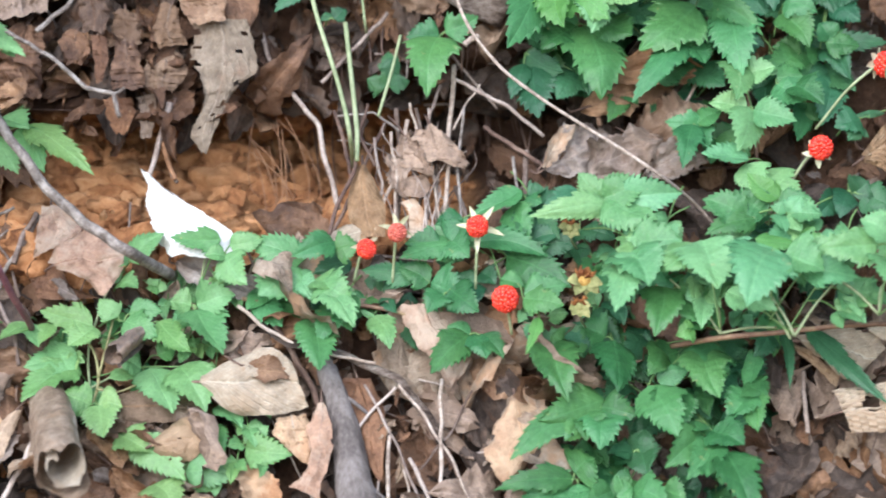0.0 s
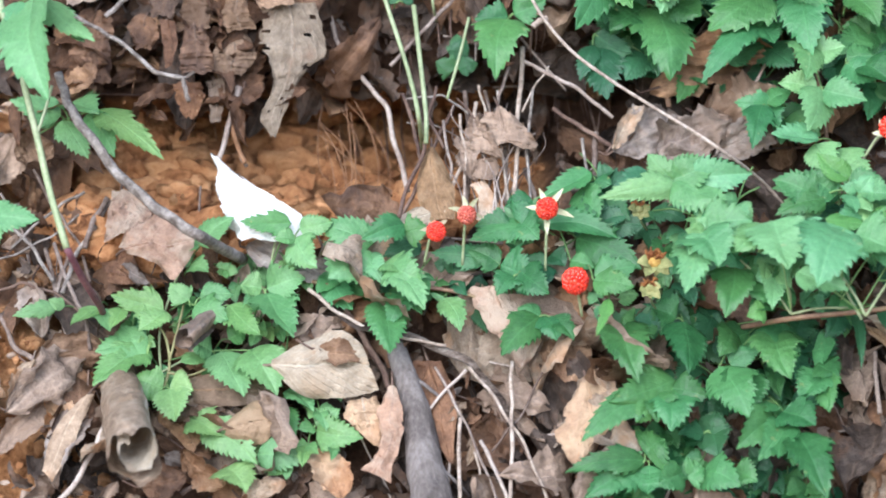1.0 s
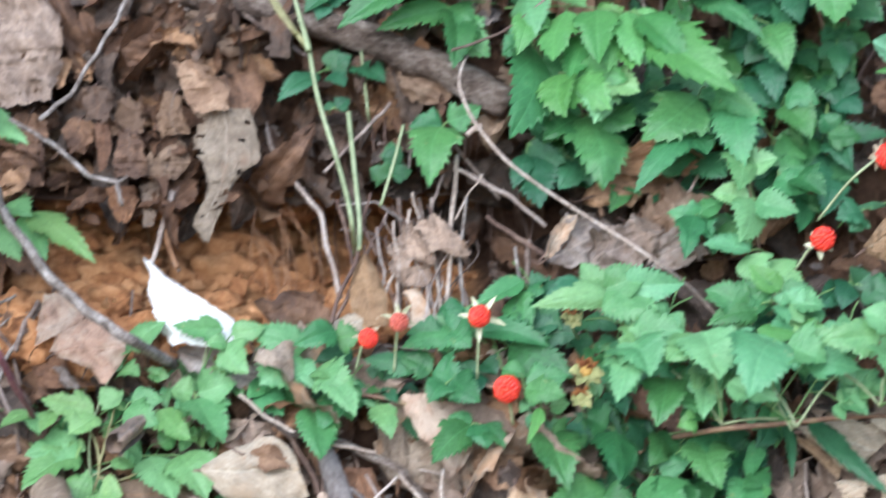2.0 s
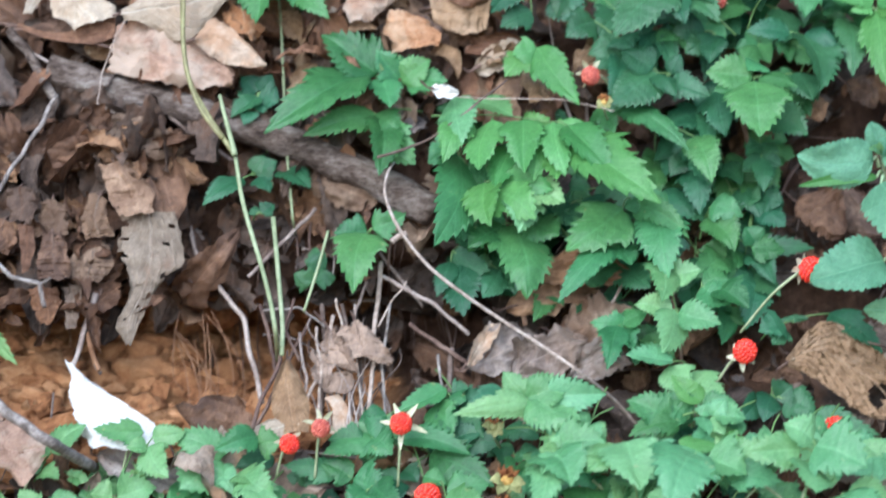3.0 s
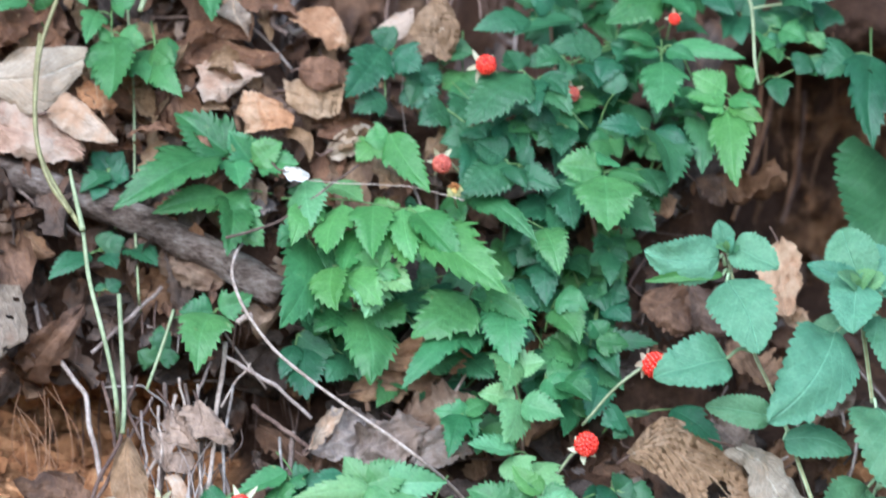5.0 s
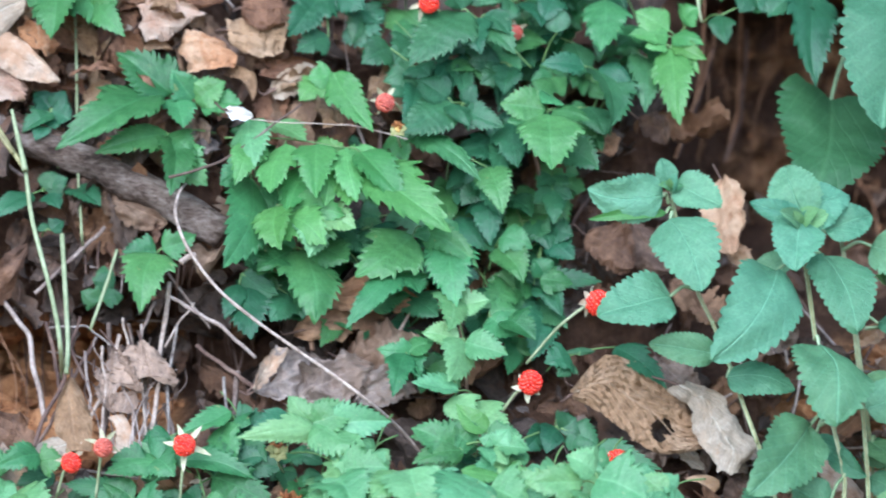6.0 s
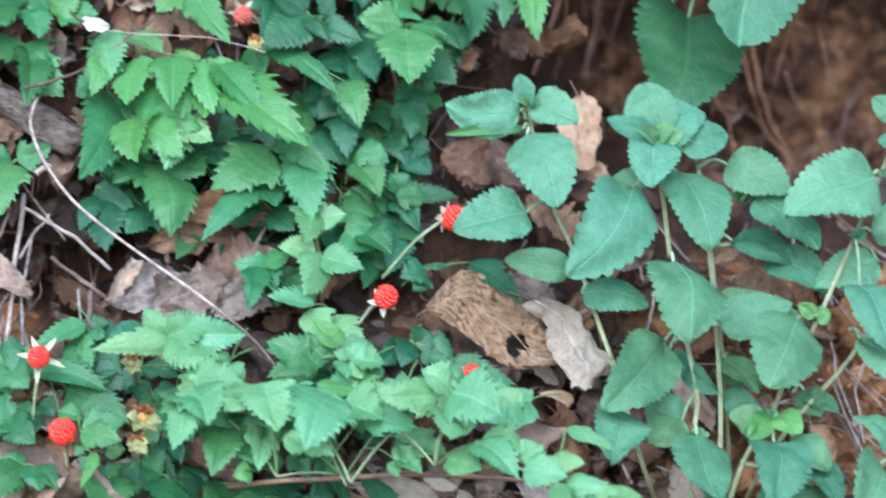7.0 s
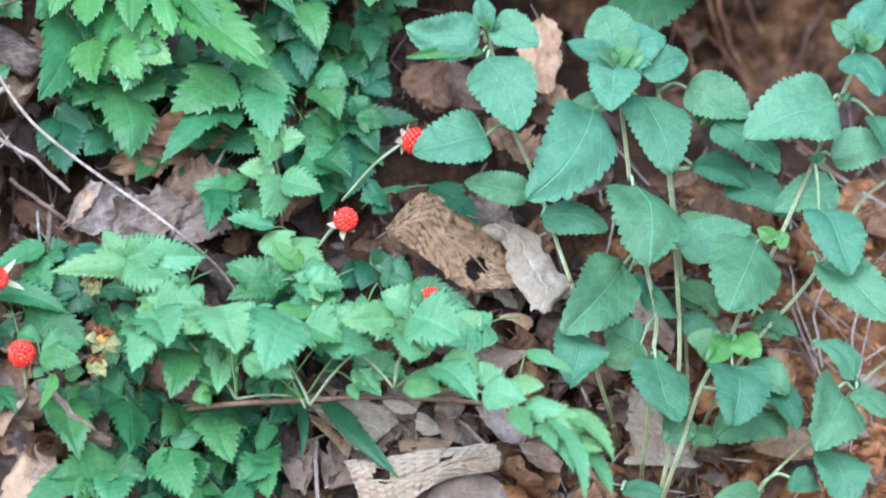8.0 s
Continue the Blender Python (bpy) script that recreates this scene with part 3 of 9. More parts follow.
def compound_leaf(plant, material, lift, foot, rows, stem=None, r=0.0005, seed=1):
    """A raspberry leaf: a stalk from its foot on the cane to the end leaflet, and side leaflets on short stalks of their own."""
    rnd = random.Random(seed)
    ends = [leaflet_ends(q, lift, rnd) for q in rows]
    foot = at(foot[0], foot[1], lift - 0.016)
    end = ends[0][0]
    bow = foot.lerp(end, 0.5) + Vector((0, 0.001, 0.002))
    v, f = tube_data([foot, bow, end], r * 1.1, r * 0.8, 5)
    for k, (a, b, w) in enumerate(ends[1:]):
        d = end - foot
        t = max(0.0, min(1.0, (a - foot).dot(d) / max(d.length_squared, 1e-9)))
        q = foot + d * t
        if (a - q).length < 0.02:
            a = a.lerp(q, 0.55)
            ends[k + 1] = (a, b, w * 1.2)
        if (a - q).length > 0.002:
            v2, f2 = tube_data([q, a.lerp(q, 0.5) + Vector((0, 0, 0.001)), a], r, r * 0.8, 4)
            f += [tuple(i + len(v) for i in g) for g in f2]
            v += v2
    leaf = link_mesh("compound_leaf", v, f, stem or LEAF_STALK, plant)
    for a, b, w in ends:
        if not w:
            continue
        green_leaf("leaflet", a, b, w, material, leaf, rnd, up=0.75, wild=0.42, teeth=rnd.choice((9, 10, 11, 12)), bite=rnd.uniform(0.13, 0.21), lobes=0.16, arch=rnd.uniform(0.0, 0.12), droop=rnd.uniform(-0.02, 0.12), fold=rnd.uniform(-0.22, 0.32), twist=rnd.uniform(-0.3, 0.3), spin=rnd.uniform(-0.5, 0.5), quilt=rnd.uniform(0.02, 0.045))


def cane(plant, points, lift, r0, r1, material, name="cane", label="", sides=7):
    pts = [at(q[0], q[1], lift + (q[2] if len(q) > 2 else 0.0)) for q in points]
    return tube(name, pts, r0, r1, material, plant, label, sides, 0.08)


def raspberry(x, z, size, lift, stalk=None, dull=False, nod=-0.35, sepals=1.7, sideways=0.0, seed=0):
    """A raspberry of many drupelets on its calyx of five pointed sepals."""
    rnd = random.Random(seed)
    c = at(x, z, lift)
    if dull:
        ob = thing("raspberry", "dull red drying wild raspberry with pale sepals", "berry", "wild raspberries")
    else:
        ob = thing("raspberry", "ripe bright red wild raspberry with pale pointed sepals", "berry", "wild raspberries")
    ax = Vector((sideways + rnd.uniform(-0.1, 0.1), -0.75, nod)).normalized()
    u = ax.cross(Vector((1, 0.2, 0.1))).normalized()
    w = ax.cross(u)
    r = 0.47 * size
    v, f = [], []
    bm = bmesh.new()
    bmesh.ops.create_icosphere(bm, subdivisions=2, radius=1.0)
    sv = [q.co.copy() for q in bm.verts]
    sf = [tuple(q.index for q in g.verts) for g in bm.faces]
    bm.free()
    count = 84
    for i in range(count):
        s = 1 - 1.75 * (i + 0.5) / count
        ring = math.sqrt(max(0, 1 - s * s))
        ang = i * 2.39996
        p = c + r * (0.84 * ring * (math.cos(ang) * u + math.sin(ang) * w) + ax * (0.88 * s)) * rnd.uniform(0.96, 1.03)
        rr = r * rnd.uniform(0.16, 0.2)
        k = len(v)
        v += [p + q * rr for q in sv]
        f += [tuple(k + j for j in g) for g in sf]
    k = len(v)
    v += [c + q * r * 0.74 for q in sv]
    f += [tuple(k + j for j in g) for g in sf]
    tagged(link_mesh("fruit", v, f, DRY_BERRY if dull else BERRY, ob), kind="stuff")
    back = c - ax * r * 0.72
    for i in range(5):
        ang = i * 2 * math.pi / 5 + rnd.uniform(-0.3, 0.3) + 0.3
        out = math.cos(ang) * u + math.sin(ang) * w
        tip = back + out * r * sepals * rnd.uniform(0.85, 1.15) - ax * r * rnd.uniform(-0.3, 0.5)
        bv, bu, bf = blade(back + out * r * 0.2, tip, r * 0.5, ax, teeth=4, bite=0.02, arch=-0.08, rnd=rnd)
        link_mesh("sepal", bv, bf, SEPAL, ob, "", bu)
    if stalk:
        end = at(stalk[0], stalk[1], lift - 0.02)
        tube("stalk", [back, back.lerp(end, 0.5) + Vector((0, 0, 0.003)), end], 0.0008, 0.0007, GREEN_STEM, ob)
    return ob


def dead_leaf(x0, z0, x1, z1, width, lift, material, label, kind=OVAL, curl=0.6, ragged=0.4, holes=(), tip_lift=None, plain=False, teeth=18, bite=0.012, arch=0.08, twist=0.0, up=0.4, seed=0, cols=15):
    rnd = random.Random(seed)
    a = at(x0, z0, lift)
    length = math.hypot(x1 - x0, z1 - z0)
    b = at(x1, z1, lift + (rnd.uniform(-0.15, 0.35) * length if tip_lift is None else tip_lift))
    torn = [(rnd.choice((-1, 1)), rnd.uniform(0.15, 0.9), rnd.uniform(0.1, 0.35)) for _ in range(0 if plain else rnd.choice((0, 1, 2, 2)))]
    v, u, f = blade(a, b, width, facing_for(rnd, up, 0.45), kind, teeth, bite, arch + rnd.uniform(-0.1, 0.12), 0.0, 0.012, curl * rnd.uniform(0.6, 1.2), ragged, cols, (*holes, *torn), rnd, 0.4, twist,
                    rnd.uniform(-0.7, 0.7), 9.0, 0.9, rnd.choice((1.0, 0.5, -0.4, 1.4)) if curl < 1.1 and not plain else 1.0)
    ob = link_mesh("dead_leaf", v, f, material, None, "", u)
    tube("leaf_stalk", [a.lerp(b, 0.12), a, a + (a - b) * 0.1, a + (a - b) * 0.2 + Vector((rnd.uniform(-0.006, 0.006), 0.004, 0.003))], 0.0007, 0.0005, DARK_TWIG, ob, sides=5)
    return tagged(ob, label, "dead leaf", "fallen leaves")


def dry_sheet(left, right, lift, material, label, bulge=0.006, crumple=0.5, ragged=0.035, ribs=0.0003, holes=(), cols=24, seed=0):
    """A dry leaf that spans two edges, swelling between them, ribbed, crumpled and torn; holes are (across, along, radius)."""
    rows = max(24, int(cols * 1.4))
    edges = []
    for line in (left, right):
        q = glide([at(*c, lift) for c in line], 12)
        edges.append([q[round(i * (len(q) - 1) / (rows - 1))] for i in range(rows)])
    size = (edges[0][rows // 2] - edges[1][rows // 2]).length
    out = Vector((0.0, -1.0, 0.35)).normalized()
    span = sum((q - r).length for q, r in zip(edges[0], edges[0][1:]))
    bulge, ribs = math.copysign(min(abs(bulge), (0.3 if crumple < 0.3 else 0.14) * size), bulge), ribs * min(1.0, size / 0.035)
    v, uv, f = [], [], []
    for i in range(rows):
        s = i / (rows - 1)
        a, b = edges[0][i], edges[1][i]
        along = (edges[0][min(i + 1, rows - 1)] + edges[1][min(i + 1, rows - 1)] - edges[0][max(i - 1, 0)] - edges[1][max(i - 1, 0)]).normalized()
        for k in range(cols):
            u = k / (cols - 1)
            torn = [ragged * (2.2 * noise.noise(Vector((s * span * 75, g, seed))) + 1.2 * noise.noise(Vector((s * span * 210, g, seed))) + 0.7 * noise.noise(Vector((s * span * 520, g, seed)))) for g in (2, 11)]
            t = torn[0] + u * (1 + torn[1] - torn[0])
            end = ragged * size * (1.8 * noise.noise(Vector((u * size * 90, seed, 4))) + 1.0 * noise.noise(Vector((u * size * 260, seed, 7)))) * (abs(2 * s - 1) ** 3)
            w = a.lerp(b, t) * 60 + Vector((seed, 0, seed * 0.37))
            up = bulge * 4 * u * (1 - u) * (0.7 + 0.6 * noise.noise(Vector((s * 1.6, 3, seed))))
            up += crumple * min(size, 0.04) * (0.42 * (0.25 - abs(noise.noise(w * 0.8))) + 0.2 * (0.25 - abs(noise.noise(w * 2.1))) + 0.07 * noise.noise(w * 5))
            up -= ribs * math.cos(2 * math.pi * 9 * (s - 0.45 * abs(2 * u - 1))) + 2.5 * ribs * math.exp(-((u - 0.5) / 0.05) ** 2)
            curl = max(0.0, abs(2 * u - 1) - 0.72) / 0.28
            up += 0.3 * min(size, 0.04) * curl * curl * noise.noise(Vector((s * 3.1, 5 * (u > 0.5), seed + 8)))
            v.append(a.lerp(b, t) + out * up + along * end)
            uv.append((u, s))
    for i in range(rows - 1):
        for k in range(cols - 1):
            cu, cv = (k + 0.5) / (cols - 1), (i + 0.5) / (rows - 1)
            j = 1 + 0.5 * noise.noise(Vector((cu * 14, cv * 14, seed)))
            if any((cu - hu) ** 2 + ((cv - hv) * span / size) ** 2 < (hr * j) ** 2 for hu, hv, hr in holes):
                continue
            q = i * cols + k
            f.append((q, q + 1, q + cols + 1, q + cols))
    ob = tagged(link_mesh("dead_leaf", v, f, material, None, "", uv), label, "dead leaf", "fallen leaves")
    spine = [v[i * cols + cols // 2] - out * 0.0003 for i in range(0, rows, 3)]
    tube("midrib", spine, 0.0007, 0.0003, material, ob, sides=5)
    tube("leaf_stalk", [spine[0], spine[0].lerp(spine[1], -1.0) - out * 0.002, spine[0].lerp(spine[1], -2.5) - out * 0.008], 0.0008, 0.0006, DARK_TWIG, ob, sides=5)
    return ob


def dry_tuft(x0, x1, foot, count, seed):
    """A tuft of thin withered blades standing and leaning at the hollow's edge."""
    rnd = random.Random(seed)
    v, f = [], []
    for i in range(count):
        x, ln, lean = rnd.uniform(x0, x1), rnd.uniform(0.025, 0.07), rnd.gauss(0, 0.35)
        deep = rnd.uniform(0.014, 0.036)
        pts = [at(x, foot, deep), at(x + 0.35 * lean * ln, foot + 0.4 * ln, deep), at(x + lean * ln + rnd.uniform(-0.004, 0.004), foot + 0.75 * ln, deep), at(x + 1.5 * lean * ln + rnd.uniform(-0.01, 0.01), foot + ln * rnd.uniform(0.8, 1.0), deep)]
        tv, tf = tube_data(pts, rnd.uniform(0.0003, 0.0008), 0.0002, 5, 0.3, 5, seed + i)
        f += [tuple(j + len(v) for j in g) for g in tf]
        v += tv
    tagged(link_mesh("dry_grass", v, f, TWIG), "tuft of thin withered grass blades at the hollow", "dry grass", kind="stuff")


def rolled_leaf(x0, z0, x1, z1, radius, lift, nearer, material, label, turns=1.5, inner=None, seam=2.6, seed=0):
    """A dry leaf rolled up along its length, its open end towards b; the inner turns show at the mouth."""
    rnd = random.Random(seed)
    a, b = at(x0, z0, lift), at(x1, z1, lift + nearer)
    axis = (b - a).normalized()
    u = axis.cross(Vector((0.2, -1, 0.3))).normalized()
    w = axis.cross(u)
    empty = thing("dead_leaf", label, "dead leaf", "fallen leaves")
    for name, mat, t0, t1, cut in (("outer_roll", material, 0.45, 1.0, 0.0), ("inner_roll", inner or material, 0.0, 0.5, 0.04)):
        rows, cols = 22, 40
        v, uv, f = [], [], []
        for i in range(rows):
            s = i / (rows - 1)
            for k in range(cols):
                q = t0 + (t1 - t0) * k / (cols - 1)
                ang = 2 * math.pi * turns * (q - 1) + seam
                rim = 0.16 * noise.noise(Vector((q * 9, seed, 3))) + 0.06 * noise.noise(Vector((q * 31, seed, 8)))
                r = radius * (0.35 + 0.65 * q) * (0.62 + 0.38 * s ** 1.5 + 0.18 * math.sin(math.pi * s)) * (1 + 0.28 * noise.noise(Vector((s * 3, q * 5, seed))) + 0.12 * noise.noise(Vector((s * 9, q * 14, seed))))
                v.append(a + (b - a) * (s * (1 + cut) + rim * s) + r * (math.cos(ang) * u + math.sin(ang) * w))
                uv.append((q, s))
        for i in range(rows - 1):
            for k in range(cols - 1):
                j = i * cols + k
                f.append((j, j + 1, j + cols + 1, j + cols))
        link_mesh(name, v, f, mat, empty, "", uv)
    return empty


def twig(points, r0, r1, lift, material, label, name="twig", sides=7, wobble=0.2, on_earth=False):
    pts = [at(q[0], q[1], lift + (q[2] if len(q) > 2 else 0.0) - (hollow(q[0], q[1]) + rough_earth(q[0], q[1]) if on_earth else 0.0)) for q in points]
    if name == "twig":
        rnd = random.Random(round(1e4 * points[0][0]) + 7919 * len(points))
        kinked = [pts[0]]
        for p, q in zip(pts, pts[1:]):
            for k in (0.35, 0.7):
                kinked.append(p.lerp(q, k) + Vector((rnd.uniform(-1, 1), 0.3 * rnd.uniform(-1, 1), rnd.uniform(-1, 1))) * min(0.0007, 0.03 * (q - p).length))
            kinked.append(q)
        pts = kinked
    ob = tube(name, pts, r0, r1, material, None, "", sides, wobble, 6 if name != "twig" else 3)
    if name == "root":
        for k, dx in ((1, 0.022), (2, -0.018), (3, 0.02)):
            p = pts[k]
            tube("rootlet", [p, p + Vector((dx * 0.5, -0.006, -0.006)), p + Vector((dx, 0.0, -0.018)), p + Vector((dx * 1.2, 0.02, -0.03))], r0 * 0.3, r0 * 0.12, material, ob, "thin side root", 6)
    return tagged(ob, label, "twig", "twigs on the bank")


def herb_stem(plant, points, lift, r0, r1):
    """A square stem of the herb: brownish furrows between pale yellow-green ridges, bare brown towards the ground."""
    pts = [at(q[0], q[1], lift + (q[2] if len(q) > 2 else 0.0)) for q in points]
    stem = tube("stem", pts, r0 * 0.8, r1 * 0.8, OLIVE_STEM, plant, "furrowed green stem", 7, 0.05)
    for dx, dy in ((-0.55, -0.5), (0.6, -0.45), (0.05, 0.6)):
        tube("ridge", [q + Vector((dx, dy, 0)) * r0 for q in pts], r0 * 0.42, r1 * 0.42, GREEN_STEM, stem, "", 5, 0.05)
    for q in pts[1:-1:2]:
        tube("node", [q + Vector((0, 0, -0.0018)), q, q + Vector((0, 0, 0.0018))], r0 * 0.9, r0 * 0.9, GREEN_STEM, stem, "", 6, 0.1, 2)


def herb_crown(plant, x, z, size, lift, seed):
    """The small half-open leaves round the tip of a herb stem."""
    rnd = random.Random(seed)
    c = at(x, z, lift)
    for k in range(6):
        ang = rnd.uniform(-0.4, 0.4) + k * math.pi / 3
        ln = size * rnd.uniform(0.45, 0.75)
        b = c + Vector((ln * math.cos(ang), -0.4 * ln + 0.5 * ln * math.sin(ang + 2), 0.35 * ln + 0.55 * ln * abs(math.sin(ang))))
        green_leaf("young_leaf", c, b, ln * 0.62, rnd.choice((FRESH_HERB, FRESH_HERB, HERB_LEAF)), plant, rnd, wild=0.5, kind=HERB, teeth=9, bite=0.16, crenate=True, arch=0.1, fold=rnd.uniform(0.1, 0.5), veins=5.0, slant=1.1, quilt=0.03)


def herb_leaf(plant, foot, row, lift, seed, material=None):
    """An oval toothed leaf of the herb on its own stalk from a node of the stem."""
    rnd = random.Random(seed)
    a, b, w = leaflet_ends(row, lift, rnd)
    node = at(foot[0], foot[1], lift - 0.006)
    if (a - node).length > 0.003:
        stalk = tube("leaf_stalk", [node, node.lerp(a, 0.5) + Vector((0, 0, 0.003)), a], 0.0011, 0.0008, BLUE_STEM, plant, sides=5)
    green_leaf("leaf", a, b, w * 1.04, material or HERB_LEAF, plant, rnd, wild=0.36, kind=HERB, teeth=rnd.choice((12, 13, 15)), bite=rnd.uniform(0.09, 0.12), crenate=True, arch=rnd.uniform(0.02, 0.14), droop=rnd.uniform(0.0, 0.14), fold=rnd.uniform(-0.2, 0.3), veins=5.0, slant=1.1, quilt=0.028, wave=0.1, spin=rnd.uniform(-0.6, 0.6), twist=rnd.uniform(-0.35, 0.35))


# ---- loose litter over the earth ----
def litter(count, seed, x0, x1, z0, z1, keep, sizes, material, name, label, low, high):
    rnd = random.Random(seed)
    v, f, uv = [], [], []
    made = 0
    while made < count:
        x, z = rnd.uniform(x0, x1), rnd.uniform(z0, z1)
        if rnd.random() > keep(x, z):
            continue
        made += 1
        ang = rnd.uniform(0, 2 * math.pi)
        ln = rnd.uniform(*sizes)
        lift = rnd.uniform(low, high) - hollow(x, z)
        a = at(x, z, lift)
        b = at(x + ln * math.cos(ang), z + ln * math.sin(ang), lift + rnd.uniform(-0.35, 0.7) * ln)
        shape = rnd.choice((OVAL, OVAL, LOBED, BROAD))
        bv, bu, bf = blade(a, b, ln * rnd.uniform(0.4, 0.8), facing_for(rnd, 0.5, 1.0), shape, 9, 0.03, rnd.uniform(-0.15, 0.3), 0.0, 0.02, rnd.uniform(0.3, 2.2), rnd.uniform(0.3, 0.8), 9, ((rnd.choice((-1, 1)), rnd.random(), rnd.uniform(0.1, 0.5)),), rnd, 0.4, 0.0, rnd.uniform(-1.2, 1.2), 9.0, 0.9, rnd.choice((1.0, 0.4, -0.6)))
        k = len(v)
        v += bv
        uv += bu
        f += [tuple(k + q for q in g) for g in bf]
    ob = link_mesh(name, v, f, material, None, "", uv)
    return tagged(ob, label, "leaf litter", kind="stuff")


def litter_zone(x, z):
    bare = box_in(x, z, -0.22, -0.005, -0.225, -0.148, 0.012, 0.01, 0.006)
    bare = max(bare, box_in(x, z, 0.235, 0.6, -0.1, 0.12, 0.015, 0.02, 0.02))
    bare = max(bare, 0.85 * box_in(x, z, 0.33, 0.6, -0.4, -0.1, 0.03, 0.02, 0.02))
    bare = max(bare, 0.8 * box_in(x, z, -0.4, -0.235, -0.4, -0.24, 0.02, 0.02, 0.02))
    bare = max(bare, 0.8 * box_in(x, z, 0.055, 0.25, 0.0, 0.2, 0.01, 0.012, 0.02))
    return 1.0 - bare


def open_litter(x, z):
    """Litter without the dark hanging mass over the hollow."""
    return litter_zone(x, z) * (1.0 - 0.85 * box_in(x, z, -0.3, -0.03, -0.16, -0.055, 0.02, 0.01, 0.01)) * (1.0 - 0.95 * box_in(x, z, 0.075, 0.3, -0.01, 0.15, 0.015, 0.015, 0.01))


def crumbs(count, seed):
    """Crumbs of earth that lie on the bank."""
    rnd = random.Random(seed)
    bm = bmesh.new()
    bmesh.ops.create_icosphere(bm, subdivisions=1, radius=1.0)
    sv = [q.co.copy() for q in bm.verts]
    sf = [tuple(q.index for q in g.verts) for g in bm.faces]
    bm.free()
    v, f = [], []
    for i in range(count):
        x, z = rnd.uniform(-0.32, 0.5), rnd.uniform(-0.4, 0.08)
        if rnd.random() > 1.6 * clay(x, z) - 0.6:
            continue
        p = at(x, z, -hollow(x, z) - rough_earth(x, z) + 0.0005)
        r = rnd.uniform(0.0005, 0.0022) * (rnd.uniform(1.5, 3.0) if rnd.random() < 0.14 else 1)
        k = len(v)
        jit = [rnd.uniform(0.55, 1.35) for _ in sv]
        v += [p + q * (r * j) for q, j in zip(sv, jit)]
        f += [tuple(k + j for j in g) for g in sf]
    ob = link_mesh("earth_crumbs", v, f, CRUMB, None, "", None, False)
    tagged(ob, "small crumbs and clods of orange clay earth", "earth", kind="stuff")


def clods(seed, *zones):
    """Broken lumps of clay, half sunk in the bare earth; zones are (count, x0, x1, z0, z1)."""
    rnd = random.Random(seed)
    bm = bmesh.new()
    bmesh.ops.create_icosphere(bm, subdivisions=3, radius=1.0)
    sv = [q.co.copy() for q in bm.verts]
    sf = [tuple(q.index for q in g.verts) for g in bm.faces]
    bm.free()
    v, f = [], []
    for x0, x1, z0, z1 in (q[1:] for q in zones for _ in range(q[0])):
        x, z = rnd.uniform(x0, x1), rnd.uniform(z0, z1)
        if rnd.random() > 1.5 * clay(x, z) - 0.5:
            continue
        r = 0.003 + 0.011 * rnd.random() ** 2.2
        p = at(x, z, -hollow(x, z) - rough_earth(x, z) - 0.5 * r)
        flat = Vector((rnd.uniform(0.9, 1.7), rnd.uniform(0.8, 1.1), rnd.uniform(0.6, 1.0)))
        k, off = len(v), Vector((rnd.uniform(0, 90), rnd.uniform(0, 90), 0))
        lean = rnd.uniform(-0.5, 0.5)
        for q in sv:
            h = r * (1 + 1.1 * (0.25 - abs(noise.noise(q * 1.2 + off))) + 0.6 * noise.noise(q * 1.7 + off) + 0.4 * (0.2 - abs(noise.noise(q * 3.6 + off))) + 0.22 * noise.noise(q * 7 + off))
            d = Vector((q.x * flat.x, q.y * flat.y, q.z * flat.z)) * h
            v.append(p + Vector((d.x * math.cos(lean) - d.z * math.sin(lean), d.y, d.x * math.sin(lean) + d.z * math.cos(lean))))
        f += [tuple(k + j for j in g) for g in sf]
    tagged(link_mesh("earth_clods", v, f, CRUMB), "broken lumps of orange clay earth", "earth", kind="stuff")


def pebbles(count, seed, x0, x1, z0, z1):
    """Pale grit and small stones lying on the red earth."""
    rnd = random.Random(seed)
    bm = bmesh.new()
    bmesh.ops.create_icosphere(bm, subdivisions=2, radius=1.0)
    sv = [q.co.copy() for q in bm.verts]
    sf = [tuple(q.index for q in g.verts) for g in bm.faces]
    bm.free()
    v, f = [], []
    for i in range(count):
        x, z = rnd.uniform(x0, x1), rnd.uniform(z0, z1)
        p = at(x, z, -hollow(x, z) - rough_earth(x, z) + 0.001)
        r = rnd.uniform(0.0012, 0.0032) * (1.8 if rnd.random() < 0.12 else 1)
        flat = Vector((rnd.uniform(0.8, 1.3), rnd.uniform(0.7, 1.1), rnd.uniform(0.5, 0.9)))
        k, off = len(v), Vector((rnd.uniform(0, 90), 0, 0))
        v += [p + Vector((q.x * flat.x, q.y * flat.y, q.z * flat.z)) * (r * (1 + 0.5 * noise.noise(q * 1.3 + off))) for q in sv]
        f += [tuple(k + j for j in g) for g in sf]
    ob = link_mesh("grit", v, f, GRIT, None, "", None)
    tagged(ob, "pale grit and small stones on red earth", "stones", kind="stuff")


